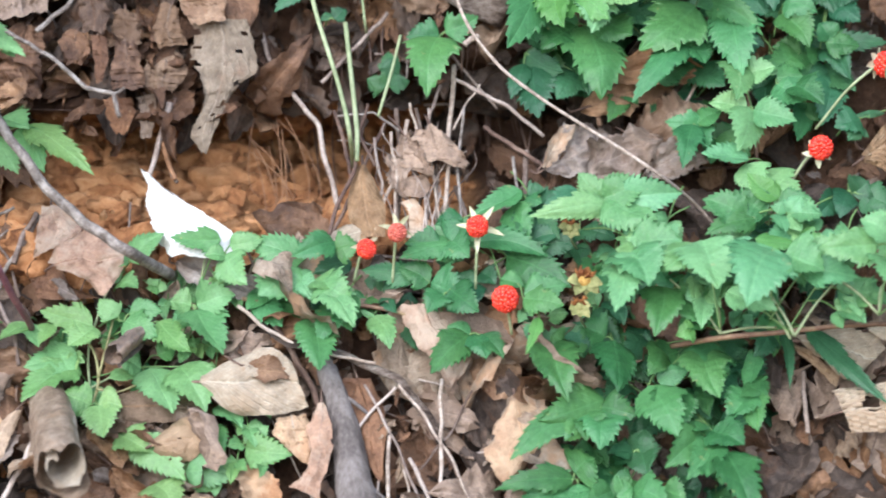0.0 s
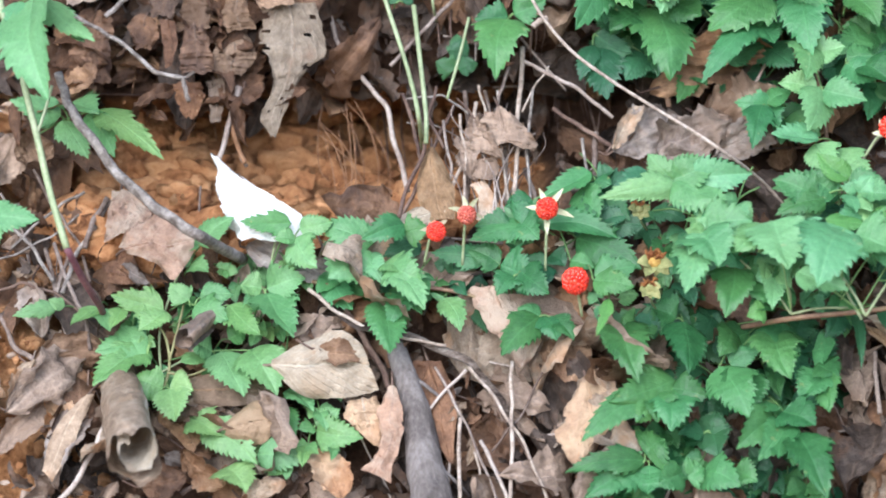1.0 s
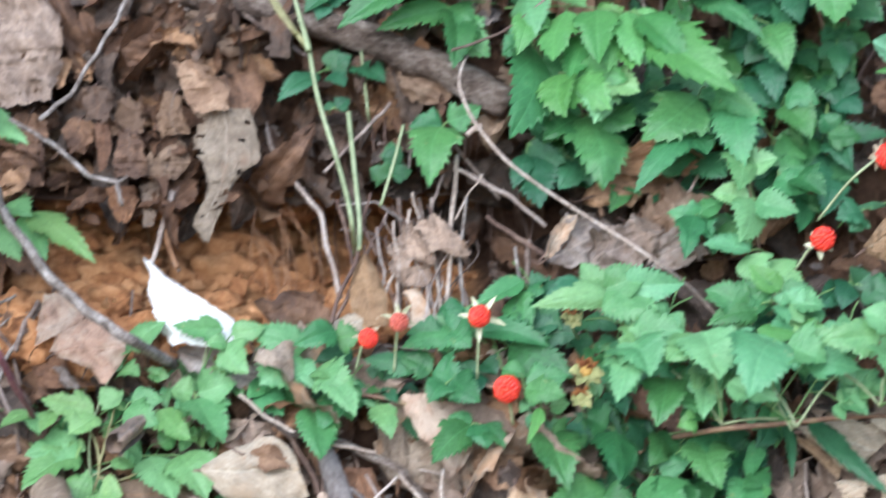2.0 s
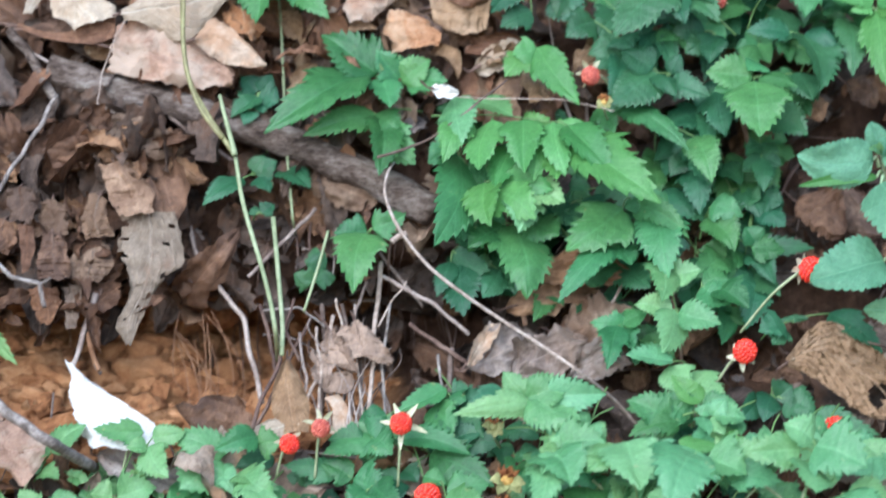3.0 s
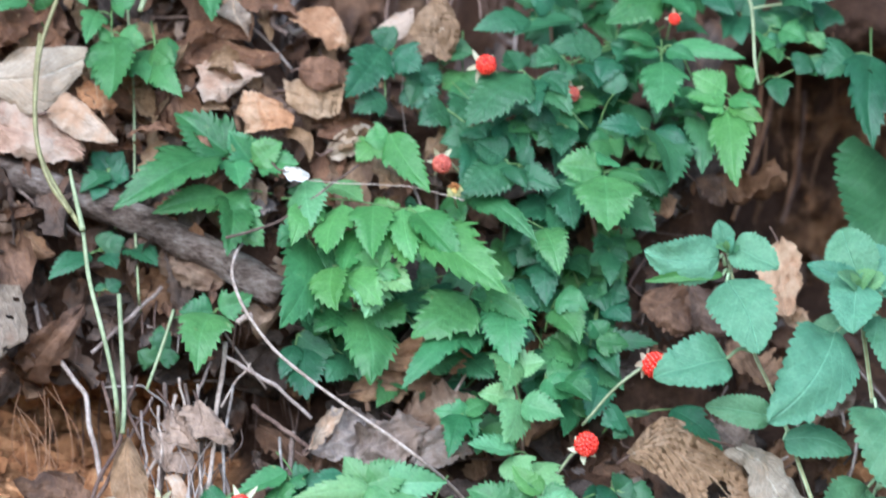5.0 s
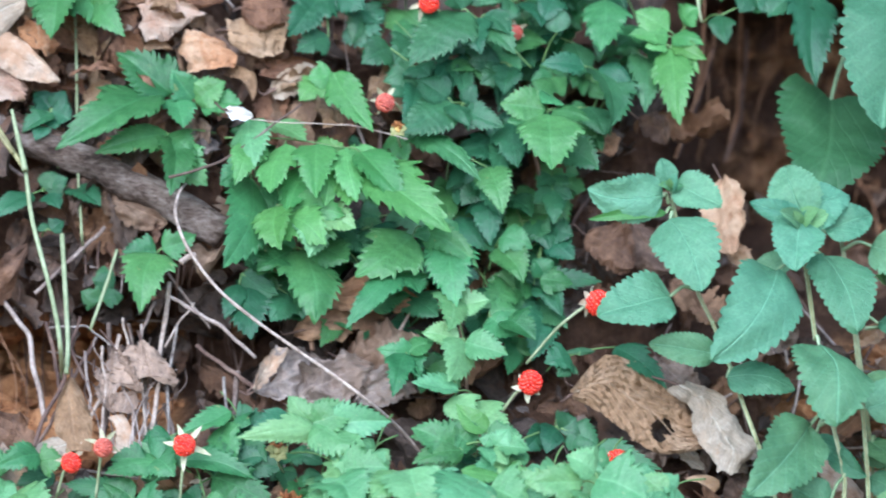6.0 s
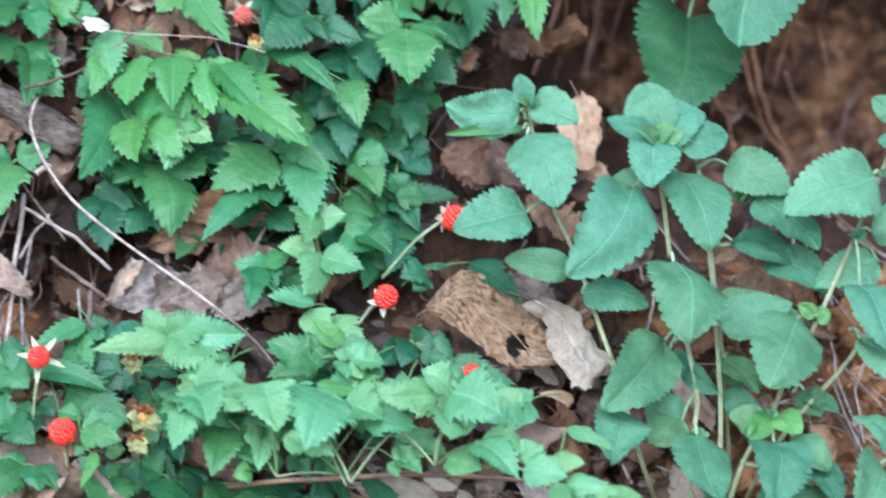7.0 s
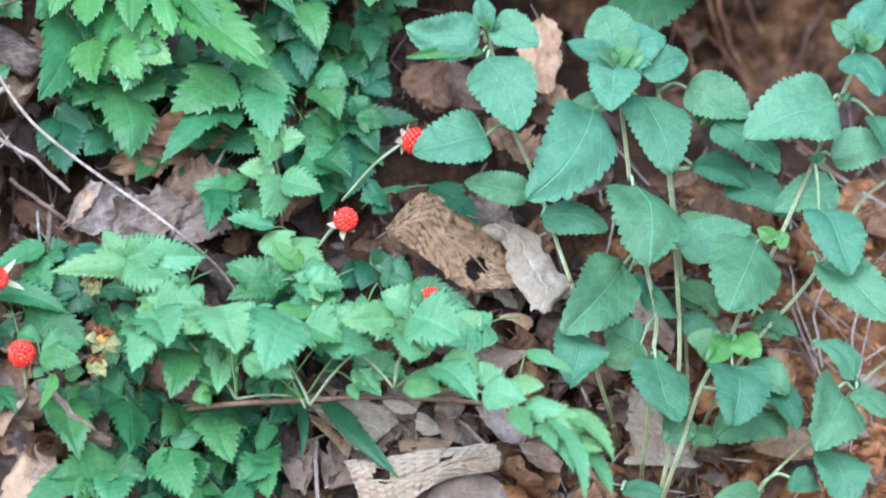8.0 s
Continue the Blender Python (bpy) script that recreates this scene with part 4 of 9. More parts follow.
def fibres(count, seed, x0, x1, z0, z1, length, material, name, label, lift):
    rnd = random.Random(seed)
    v, f = [], []
    for i in range(count):
        x, z = rnd.uniform(x0, x1), rnd.uniform(z0, z1)
        ln = rnd.uniform(0.4, 1.0) * length
        q, pts = 0.0, []
        for k in range(4):
            pts.append(at(x + q, z - ln * k / 3, lift - hollow(x, z - ln * k / 3) - rough_earth(x + q, z - ln * k / 3) + (-0.014 if k in (0, 3) else rnd.uniform(0.002, 0.01))))
            q += rnd.uniform(-0.3, 0.3) * ln / 3
        tv, tf = tube_data(pts, rnd.uniform(0.0003, 0.0009), 0.0002, 4, 0, 4)
        k = len(v)
        v += tv
        f += [tuple(k + j for j in g) for g in tf]
    ob = link_mesh(name, v, f, material)
    return tagged(ob, label, "roots", kind="stuff")



def inside(x, z, corners):
    odd = False
    for (ax, az), (bx, bz) in zip(corners, corners[1:] + corners[:1]):
        if (az > z) != (bz > z) and x < (bx - ax) * (z - az) / (bz - az) + ax:
            odd = not odd
    return odd


def thicket(plant, corners, count, low, high, length, seed, kinds):
    """The many leaves deeper in a bush, each with three or five drooping leaflets."""
    rnd = random.Random(seed)
    xs, zs = [c[0] for c in corners], [c[1] for c in corners]
    made = 0
    while made < count:
        x, z = rnd.uniform(min(xs), max(xs)), rnd.uniform(min(zs), max(zs))
        if not inside(x, z, corners):
            continue
        made += 1
        ang = rnd.gauss(-1.57, 0.75)
        ln = length * rnd.uniform(0.65, 1.2)
        c, s = math.cos(ang), math.sin(ang)
        rows = [(x, z, x + ln * c, z + ln * s, ln * 0.72)]
        for k in range(rnd.choice((1, 2, 2))):
            bx, bz = x - c * ln * (0.1 + 0.42 * k), z - s * ln * (0.1 + 0.42 * k)
            for q in (-1, 1):
                a2 = ang + q * rnd.uniform(0.8, 1.2)
                l2 = ln * rnd.uniform(0.6, 0.8) * (1 - 0.15 * k)
                rows.append((bx, bz, bx + l2 * math.cos(a2), bz + l2 * math.sin(a2), l2 * 0.66))
        compound_leaf(plant, rnd.choice(kinds), rnd.uniform(low, high), (x - c * ln * 1.2, z - s * ln * 1.2), rows, seed=rnd.randrange(9999))


def sticks(count, seed, keep, material, name, label, low, high):
    """Broken bits of stalk strewn through the litter."""
    rnd = random.Random(seed)
    v, f = [], []
    while count:
        x, z = rnd.uniform(-0.32, 0.5), rnd.uniform(-0.4, 0.1)
        if rnd.random() > keep(x, z):
            continue
        count -= 1
        ang, ln, lift = rnd.uniform(0, 6.3), rnd.uniform(0.008, 0.05), rnd.uniform(low, high) - hollow(x, z)
        dx, dz = ln * math.cos(ang), ln * math.sin(ang)
        pts = [at(x, z, lift), at(x + dx * 0.5 + rnd.uniform(-0.1, 0.1) * dz, z + dz * 0.5, lift + 0.002), at(x + dx, z + dz, lift + rnd.uniform(-0.006, 0.006))]
        r = rnd.uniform(0.0003, 0.0011)
        tv, tf = tube_data(pts, r, r * 0.7, 5, 0.2, 4)
        k = len(v)
        v += tv
        f += [tuple(k + j for j in g) for g in tf]
    return tagged(link_mesh(name, v, f, material), label, "twigs", kind="stuff")


def withered_flower(x, z, size, lift, seed, label="withered yellow-brown raspberry flower with dry sepals", open_cup=True):
    """A faded raspberry flower: brown dried stamens over a yellow base, in a cup of broad dry sepals."""
    rnd = random.Random(seed)
    c, r = at(x, z, lift), size / 2
    ob = thing("withered_flower", label, "flower", "withered flowers")
    bm = bmesh.new()
    bmesh.ops.create_icosphere(bm, subdivisions=3, radius=1.0)
    for q in bm.verts:
        q.co = c + Vector((q.co.x * 0.62, q.co.y * 0.5, q.co.z * 0.5 - 0.1)) * r * (1 + 0.25 * noise.noise(q.co * 2.3 + Vector((seed, 0, 0))))
    v, f = [q.co.copy() for q in bm.verts], [tuple(q.index for q in g.verts) for g in bm.faces]
    bm.free()
    link_mesh("core", v, f, YELLOW if open_cup else DRY_SEPAL, ob)
    v, f = [], []
    for i in range(46 if open_cup else 20):
        d = Vector((rnd.uniform(-1, 1), rnd.uniform(-0.8, 0.3), rnd.uniform(0.2, 1.2))).normalized()
        tv, tf = tube_data([c + d * r * 0.35, c + d * r * 0.6 + Vector((rnd.uniform(-1, 1), 0, rnd.uniform(-1, 1))) * r * 0.15, c + d * r * rnd.uniform(0.7, 1.0) + Vector((rnd.uniform(-1, 1), 0, rnd.uniform(-1, 1))) * r * 0.15], r * 0.06, r * 0.08, 4, 0.3, 2)
        f += [tuple(j + len(v) for j in g) for g in tf]
        v += tv
    tagged(link_mesh("stamens", v, f, RUST, ob), kind="stuff")
    for i in range(5):
        ang = (i - 2) * 0.75 - math.pi / 2 + rnd.uniform(-0.2, 0.2)
        d = Vector((math.cos(ang), -0.45, math.sin(ang)))
        bv, bu, bf = blade(c + d * r * 0.2, c + d * r * rnd.uniform(1.0, 1.35), r * 0.85, Vector((rnd.uniform(-0.3, 0.3), -1, 0.4)), OVATE, 6, 0.02, 0.15, rnd=rnd)
        link_mesh("sepal", bv, bf, DRY_SEPAL, ob, "", bu)
    tube("stalk", [c - Vector((0, 0, r * 0.4)), c + Vector((0.001, 0.006, -r * 1.6)), c + Vector((0.004, 0.02, -r * 2.8))], 0.0006, 0.0006, GREEN_STEM, ob)


def looping_roots(x, z, count, seed):
    """A loose bundle of hair-thin roots that hang in loops."""
    rnd = random.Random(seed)
    v, f = [], []
    for i in range(count):
        q, d, w = x + rnd.uniform(-0.014, 0.012), rnd.uniform(0.03, 0.066), rnd.uniform(-0.004, 0.024)
        top = z + rnd.uniform(-0.008, 0.012)
        pts = [at(q, top, 0.004), at(q + w * 0.7, top - 0.3 * d, 0.012), at(q + w, top - 0.62 * d, 0.014), at(q + w * 0.75, top - 0.85 * d, 0.012), at(q + w * rnd.uniform(-0.6, 0.5), top - d, 0.008)]
        tv, tf = tube_data(pts, rnd.uniform(0.00015, 0.0003), 0.00015, 4, 0, 5)
        f += [tuple(j + len(v) for j in g) for g in tf]
        v += tv
    tagged(link_mesh("fine_roots", v, f, ROOT), "loose bundle of thin looping roots in the hollow", "roots", kind="stuff")



# ---- litter, crumbs and roots ----
clods(81, (560, -0.27, 0.01, -0.245, -0.15), (260, 0.19, 0.5, -0.4, -0.28), (130, 0.31, 0.5, -0.29, -0.15))
crumbs(7000, 3)
litter(120, 35, -0.3, -0.02, -0.136, -0.05, litter_zone, (0.016, 0.034), DARK, "leaf_litter", "dark withered leaves hanging over the hollow", 0.0, 0.03)
litter(330, 5, -0.32, 0.5, -0.4, 0.1, litter_zone, (0.022, 0.05), DARK, "leaf_litter", "dark rotting leaves matted over the bank", -0.008, 0.004)
litter(300, 66, -0.32, 0.5, -0.4, 0.1, litter_zone, (0.02, 0.05), BROWN, "leaf_litter", "curled brown dry leaves heaped on the bank", -0.004, 0.012)
litter(130, 7, -0.32, 0.5, -0.4, 0.1, open_litter, (0.016, 0.042), TAN, "leaf_litter", "curled tan dry leaves scattered over the bank", 0.0, 0.014)
litter(70, 17, -0.32, 0.5, -0.4, 0.1, open_litter, (0.012, 0.034), GREY, "leaf_litter", "grey weathered scraps of dry leaves", 0.0, 0.016)
litter(14, 31, -0.32, 0.3, -0.12, 0.1, open_litter, (0.03, 0.06), TAN, "leaf_litter", "large tan crumpled leaves on the upper bank", 0.002, 0.018)
litter(7, 32, -0.32, 0.3, -0.12, 0.1, open_litter, (0.025, 0.05), PALE, "leaf_litter", "pale crumpled leaves on the upper bank", 0.004, 0.018)
litter(70, 33, -0.3, 0.3, -0.4, -0.24, litter_zone, (0.025, 0.055), GREY, "leaf_litter", "grey-brown crumpled leaves below the runner", 0.002, 0.018)
litter(30, 34, -0.3, 0.3, -0.4, -0.24, litter_zone, (0.025, 0.05), PALE, "leaf_litter", "pale crumpled leaves below the runner", 0.004, 0.018)
litter(40, 36, -0.32, 0.1, -0.06, 0.1, open_litter, (0.025, 0.05), UMBER, "leaf_litter", "umber crumpled leaves on the upper bank", 0.002, 0.018)
litter(80, 37, -0.27, -0.1, -0.155, -0.06, litter_zone, (0.014, 0.03), BROWN, "leaf_litter", "brown shrivelled leaves hanging over the hollow", 0.02, 0.045)
litter(36, 38, -0.27, -0.1, -0.15, -0.06, litter_zone, (0.01, 0.024), TAN, "leaf_litter", "tan shrivelled scraps hanging over the hollow", 0.025, 0.05)
litter(60, 39, -0.17, 0.1, -0.04, 0.055, open_litter, (0.016, 0.036), RUSSET, "leaf_litter", "russet glossy leaves heaped above the branch", 0.012, 0.032)
litter(46, 40, -0.17, 0.1, -0.04, 0.055, open_litter, (0.014, 0.03), BUFF, "leaf_litter", "tan crumpled leaves heaped above the branch", 0.014, 0.034)
sticks(260, 21, litter_zone, TWIG, "broken_stalks", "grey broken stalks strewn through the litter", 0.0, 0.018)
sticks(200, 22, litter_zone, DARK_TWIG, "broken_stalks", "dark broken stalks strewn through the litter", -0.002, 0.014)
fibres(12, 8, -0.25, 0.0, -0.16, -0.13, 0.035, ROOT, "fine_roots", "fine brown rootlets hanging into the hollow", 0.004)
looping_roots(-0.09, -0.1636, 12, 18)
fibres(16, 9, 0.26, 0.5, -0.04, 0.04, 0.11, ROOT, "fine_roots", "thin brown roots hanging from the undercut earth", 0.014)
fibres(70, 10, -0.1, 0.1, -0.17, -0.1, 0.05, DARK_TWIG, "dry_stems", "dry dark stems tangled under the raspberry", 0.012)

# ---- the trailing raspberry shoot with bright small leaves ----
young = thing("raspberry_plant", "young bright green raspberry shoot trailing over dead leaves", "raspberry", "raspberry plants on the bank")
cane(young, [(-0.1854, -0.3093, -0.025), (-0.1855, -0.299), (-0.1865, -0.2844), (-0.1864, -0.2699), (-0.1836, -0.2583), (-0.177, -0.2412), (-0.1676, -0.2242)], 0.025, 0.0007, 0.0006, GREEN_STEM, "cane")
cane(young, [(-0.1867, -0.2873), (-0.1761, -0.2818), (-0.1672, -0.2763)], 0.025, 0.0006, 0.0006, GREEN_STEM, "cane")
cane(young, [(-0.1852, -0.2932), (-0.1716, -0.3082), (-0.1548, -0.3205), (-0.1423, -0.3297)], 0.025, 0.0006, 0.0006, GREEN_STEM, "cane")
compound_leaf(young, YOUNG_LEAF, 0.03, (-0.2236, -0.2556), [(-0.2378, -0.2523, -0.2604, -0.2559, 0.0073), (-0.232, -0.251, -0.2418, -0.2478, 0.0051)], seed=5)
compound_leaf(young, YOUNG_LEAF, 0.03, (-0.2119, -0.2516), [(-0.2163, -0.253, -0.2311, -0.2612, 0.009), (-0.2155, -0.2544, -0.2111, -0.2647, 0.0073)], seed=6)
compound_leaf(young, YOUNG_LEAF, 0.035, (-0.1852, -0.2626), [(-0.1834, -0.2554, -0.2102, -0.2465, 0.0118), (-0.1806, -0.257, -0.1968, -0.2652, 0.0118), (-0.2048, -0.2533, -0.2111, -0.2639, 0.0084)], seed=7)
compound_leaf(young, YOUNG_LEAF, 0.04, (-0.1726, -0.2384), [(-0.1633, -0.2229, -0.1463, -0.2082, 0.0146), (-0.1646, -0.2214, -0.1755, -0.221, 0.0073), (-0.1694, -0.2313, -0.1792, -0.2281, 0.0073), (-0.171, -0.2362, -0.1601, -0.2354, 0.0073)], seed=8)
compound_leaf(young, YOUNG_LEAF, 0.04, (-0.1805, -0.2555), [(-0.1675, -0.2531, -0.1516, -0.2611, 0.0129), (-0.1614, -0.2451, -0.1481, -0.2479, 0.009), (-0.1716, -0.2471, -0.1799, -0.2411, 0.0084)], seed=9)
compound_leaf(young, YOUNG_LEAF, 0.04, (-0.181, -0.2642), [(-0.1504, -0.2536, -0.1353, -0.2692, 0.0129)], seed=10)
compound_leaf(young, YOUNG_LEAF, 0.035, (-0.1378, -0.2598), [(-0.1315, -0.2484, -0.1176, -0.2697, 0.0203), (-0.1299, -0.2427, -0.1112, -0.241, 0.0129), (-0.1356, -0.2425, -0.1442, -0.2437, 0.0101), (-0.1372, -0.2482, -0.1435, -0.2596, 0.0084)], seed=11)
compound_leaf(young, YOUNG_LEAF, 0.03, (-0.1858, -0.2757), [(-0.1921, -0.2691, -0.2194, -0.2746, 0.0158), (-0.1943, -0.2789, -0.2212, -0.2935, 0.0158)], seed=12)
compound_leaf(young, YOUNG_LEAF, 0.035, (-0.1847, -0.2816), [(-0.14, -0.2771, -0.1274, -0.2985, 0.022), (-0.1571, -0.2766, -0.1447, -0.3009, 0.0163), (-0.1614, -0.275, -0.1713, -0.2718, 0.0101), (-0.1672, -0.2763, -0.1761, -0.2818, 0.0079)], seed=13)
compound_leaf(young, FRESH_LEAF, 0.03, (-0.1586, -0.2766), [(-0.1512, -0.271, -0.142, -0.266, 0.0096)], seed=14)
compound_leaf(young, YOUNG_LEAF, 0.035, (-0.1865, -0.2902), [(-0.1825, -0.2962, -0.1804, -0.3132, 0.0169), (-0.1897, -0.296, -0.2017, -0.2892, 0.0096), (-0.1825, -0.2962, -0.1704, -0.2966, 0.0101)], seed=15)
compound_leaf(young, YOUNG_LEAF, 0.03, (-0.1772, -0.3051), [(-0.1723, -0.3111, -0.156, -0.3199, 0.0141), (-0.1591, -0.3203, -0.1405, -0.335, 0.0129)], seed=16)
compound_leaf(young, YOUNG_LEAF, 0.03, (-0.1469, -0.3354), [(-0.1484, -0.3377, -0.1642, -0.3496, 0), (-0.1637, -0.3372, -0.1455, -0.3496, 0.0158)], seed=17)
compound_leaf(young, YOUNG_LEAF, 0.03, (-0.1438, -0.3311), [(-0.1395, -0.3312, -0.1128, -0.3347, 0.0141), (-0.1222, -0.2981, -0.1094, -0.309, 0.0101), (-0.13, -0.3125, -0.1185, -0.3201, 0)], seed=18)
compound_leaf(young, FRESH_LEAF, 0.028, (-0.1195, -0.3011), [(-0.129, -0.3096, -0.1197, -0.3204, 0.0146)], seed=19)
compound_leaf(young, YOUNG_LEAF, 0.032, (-0.1173, -0.3187), [(-0.1087, -0.3196, -0.0856, -0.3232, 0.0141), (-0.1085, -0.3137, -0.0962, -0.3088, 0.0084), (-0.1098, -0.3166, -0.1179, -0.3187, 0.0056)], seed=20)
thicket(young, [(-0.2089, -0.2488), (-0.1386, -0.2136), (-0.1111, -0.2375), (-0.0859, -0.3255), (-0.156, -0.3469), (-0.22, -0.298)], 24, 0.02, 0.036, 0.0095, 77, (YOUNG_LEAF,))
thicket(young, [(-0.2145, -0.2458), (-0.1109, -0.2346), (-0.1125, -0.2722), (-0.1435, -0.3238), (-0.2171, -0.298)], 10, 0.01, 0.025, 0.014, 10, (BERRY_LEAF, SUNLIT_LEAF))

# ---- the tall shoot before the hollow ----
tall = thing("raspberry_plant", "slender green raspberry shoot with a purple foot beside the hollow", "raspberry", "raspberry plants on the bank")
cane(tall, [(-0.2578, -0.0958), (-0.2561, -0.1057), (-0.2502, -0.1229), (-0.2475, -0.1414), (-0.2431, -0.1643), (-0.2376, -0.1946), (-0.231, -0.2221)], 0.1, 0.0017, 0.0017, GREEN_STEM, "cane")
cane(tall, [(-0.231, -0.2221, 0), (-0.2228, -0.2397, -0.03), (-0.2154, -0.253, -0.06), (-0.2125, -0.2632, -0.1)], 0.1, 0.0017, 0.0017, PURPLE_STEM, "stem_foot", "purple stem foot")
compound_leaf(tall, SUNLIT_LEAF, 0.12, (-0.2554, -0.1043), [(-0.2402, -0.0949, -0.2391, -0.1434, 0.0332), (-0.231, -0.0989, -0.2113, -0.1165, 0.0113), (-0.2219, -0.1139, -0.2165, -0.1183, 0.0045), (-0.2521, -0.0959, -0.2542, -0.1086, 0.0084)], seed=24)
compound_leaf(tall, YOUNG_LEAF, 0.045, (-0.2431, -0.1643), [(-0.212, -0.1525, -0.1797, -0.1779, 0.0135), (-0.232, -0.1433, -0.2112, -0.154, 0.0135), (-0.2184, -0.156, -0.2052, -0.1756, 0.0124), (-0.2315, -0.1556, -0.2178, -0.1766, 0.0118), (-0.2335, -0.1504, -0.2548, -0.1446, 0.0113)], seed=25)
cane(tall, [(-0.2431, -0.1643), (-0.2381, -0.1517), (-0.2341, -0.1396)], 0.1, 0.0008, 0.0008, GREEN_STEM, "leaf_stalk")
compound_leaf(tall, SUNLIT_LEAF, 0.1, (-0.2809, -0.2032), [(-0.2723, -0.2021, -0.245, -0.2055, 0.0135), (-0.2711, -0.2058, -0.267, -0.2204, 0.0101)], seed=27)

# ---- the arching raspberry runner with its berries ----
runner = thing("raspberry_plant", "arching raspberry runner with toothed green leaves over dry litter", "raspberry", "raspberry plants on the bank")
cane(runner, [(-0.1227, -0.2429, -0.03), (-0.1056, -0.2435), (-0.083, -0.25), (-0.0487, -0.2482), (-0.0204, -0.2548), (0.0079, -0.263), (0.0361, -0.2726)], 0.03, 0.0011, 0.0011, CANE, "cane")
cane(runner, [(0.1073, -0.2734, -0.03), (0.133, -0.2695), (0.1614, -0.2676), (0.1991, -0.2647), (0.234, -0.2651), (0.2691, -0.2681), (0.299, -0.2801), (0.321, -0.3061), (0.3342, -0.3325, -0.06)], 0.072, 0.0014, 0.0011, CANE)
cane(runner, [(-0.1229, -0.2141), (-0.1263, -0.2255), (-0.1287, -0.2364)], 0.03, 0.0006, 0.0006, GREEN_STEM, "stalk")
compound_leaf(runner, BERRY_LEAF, 0.045, (-0.1287, -0.2364), [(-0.1172, -0.2128, -0.143, -0.2111, 0.0101)], seed=31)
compound_leaf(runner, SUNLIT_LEAF, 0.045, (-0.1223, -0.2343), [(-0.113, -0.2159, -0.0958, -0.2127, 0.0101), (-0.1147, -0.2215, -0.1064, -0.2354, 0.0135), (-0.1161, -0.2224, -0.126, -0.2203, 0.0068)], seed=32)
compound_leaf(runner, SUNLIT_LEAF, 0.04, (-0.1056, -0.2435), [(-0.0763, -0.2248, -0.1038, -0.2133, 0.0163), (-0.0807, -0.2264, -0.0992, -0.2414, 0.022), (-0.0795, -0.2328, -0.0719, -0.244, 0.0107), (-0.0819, -0.2212, -0.0962, -0.2236, 0.0141)], seed=33)
compound_leaf(runner, BERRY_LEAF, 0.045, (-0.0822, -0.2298), [(-0.06, -0.2156, -0.0819, -0.2223, 0.0129), (-0.0586, -0.2242, -0.0481, -0.2177, 0.0101)], seed=34)
compound_leaf(runner, SUNLIT_LEAF, 0.045, (-0.0767, -0.2357), [(-0.0682, -0.236, -0.052, -0.2458, 0.0174), (-0.0613, -0.242, -0.0513, -0.2579, 0.0135), (-0.0739, -0.2352, -0.0612, -0.2397, 0.0113)], seed=35)
compound_leaf(runner, SHADED_LEAF, 0.03, (-0.0768, -0.2386), [(-0.0661, -0.2413, -0.066, -0.2534, 0.0124), (-0.0521, -0.2256, -0.0708, -0.2307, 0.0101), (-0.0552, -0.2307, -0.0681, -0.2346, 0.0101)], seed=36)
compound_leaf(runner, BERRY_LEAF, 0.03, (-0.1056, -0.2435), [(-0.0975, -0.2403, -0.0884, -0.2573, 0.0152), (-0.1099, -0.2433, -0.0985, -0.2451, 0.0084), (-0.087, -0.2441, -0.0757, -0.2537, 0.0079), (-0.0942, -0.2438, -0.1058, -0.2492, 0.0084)], seed=37)
compound_leaf(runner, BERRY_LEAF, 0.04, (-0.0773, -0.2501), [(-0.0731, -0.2537, -0.0698, -0.2799, 0.0197)], seed=38)
compound_leaf(runner, SHADED_LEAF, 0.03, (-0.0316, -0.2487), [(-0.0397, -0.2369, -0.0459, -0.2356, 0.0068), (-0.0426, -0.2391, -0.0362, -0.2356, 0.0062), (-0.0353, -0.2411, -0.0278, -0.2385, 0.0073), (-0.0329, -0.2458, -0.03, -0.2522, 0.0068)], seed=39)
compound_leaf(runner, SUNLIT_LEAF, 0.035, (-0.0374, -0.2529), [(-0.0417, -0.2536, -0.0337, -0.27, 0.0118), (-0.0473, -0.2575, -0.042, -0.2524, 0.0084)], seed=40)
compound_leaf(runner, BERRY_LEAF, 0.04, (-0.0174, -0.2521), [(-0.0127, -0.2372, -0.0286, -0.2281, 0.0129), (-0.0118, -0.2372, 0.0033, -0.2452, 0.0174), (-0.0275, -0.231, -0.0474, -0.2298, 0.009), (-0.0144, -0.2464, 0.0003, -0.2509, 0.0096)], seed=41)
compound_leaf(runner, BERRY_LEAF, 0.045, (-0.0091, -0.2581), [(-0.0028, -0.241, 0.0116, -0.253, 0.0158), (-0.0086, -0.2437, -0.0146, -0.2521, 0.0101)], seed=42)
compound_leaf(runner, BERRY_LEAF, 0.04, (0.0078, -0.2644), [(0.0064, -0.2644, -0.0139, -0.2846, 0.0158), (0.0107, -0.2645, 0.0149, -0.2762, 0.0129), (0.0192, -0.2665, 0.0234, -0.2771, 0.009), (0.0073, -0.2632, -0.0048, -0.2597, 0.0084)], seed=43)
compound_leaf(runner, BERRY_LEAF, 0.045, (0.0203, -0.2273), [(0.0007, -0.2181, -0.0279, -0.2235, 0.0118), (-0.0077, -0.2144, 0.0068, -0.2246, 0.0146), (-0.0104, -0.2103, 0.0045, -0.2073, 0.0113), (-0.0164, -0.2204, -0.0248, -0.2173, 0.0113)], seed=44)
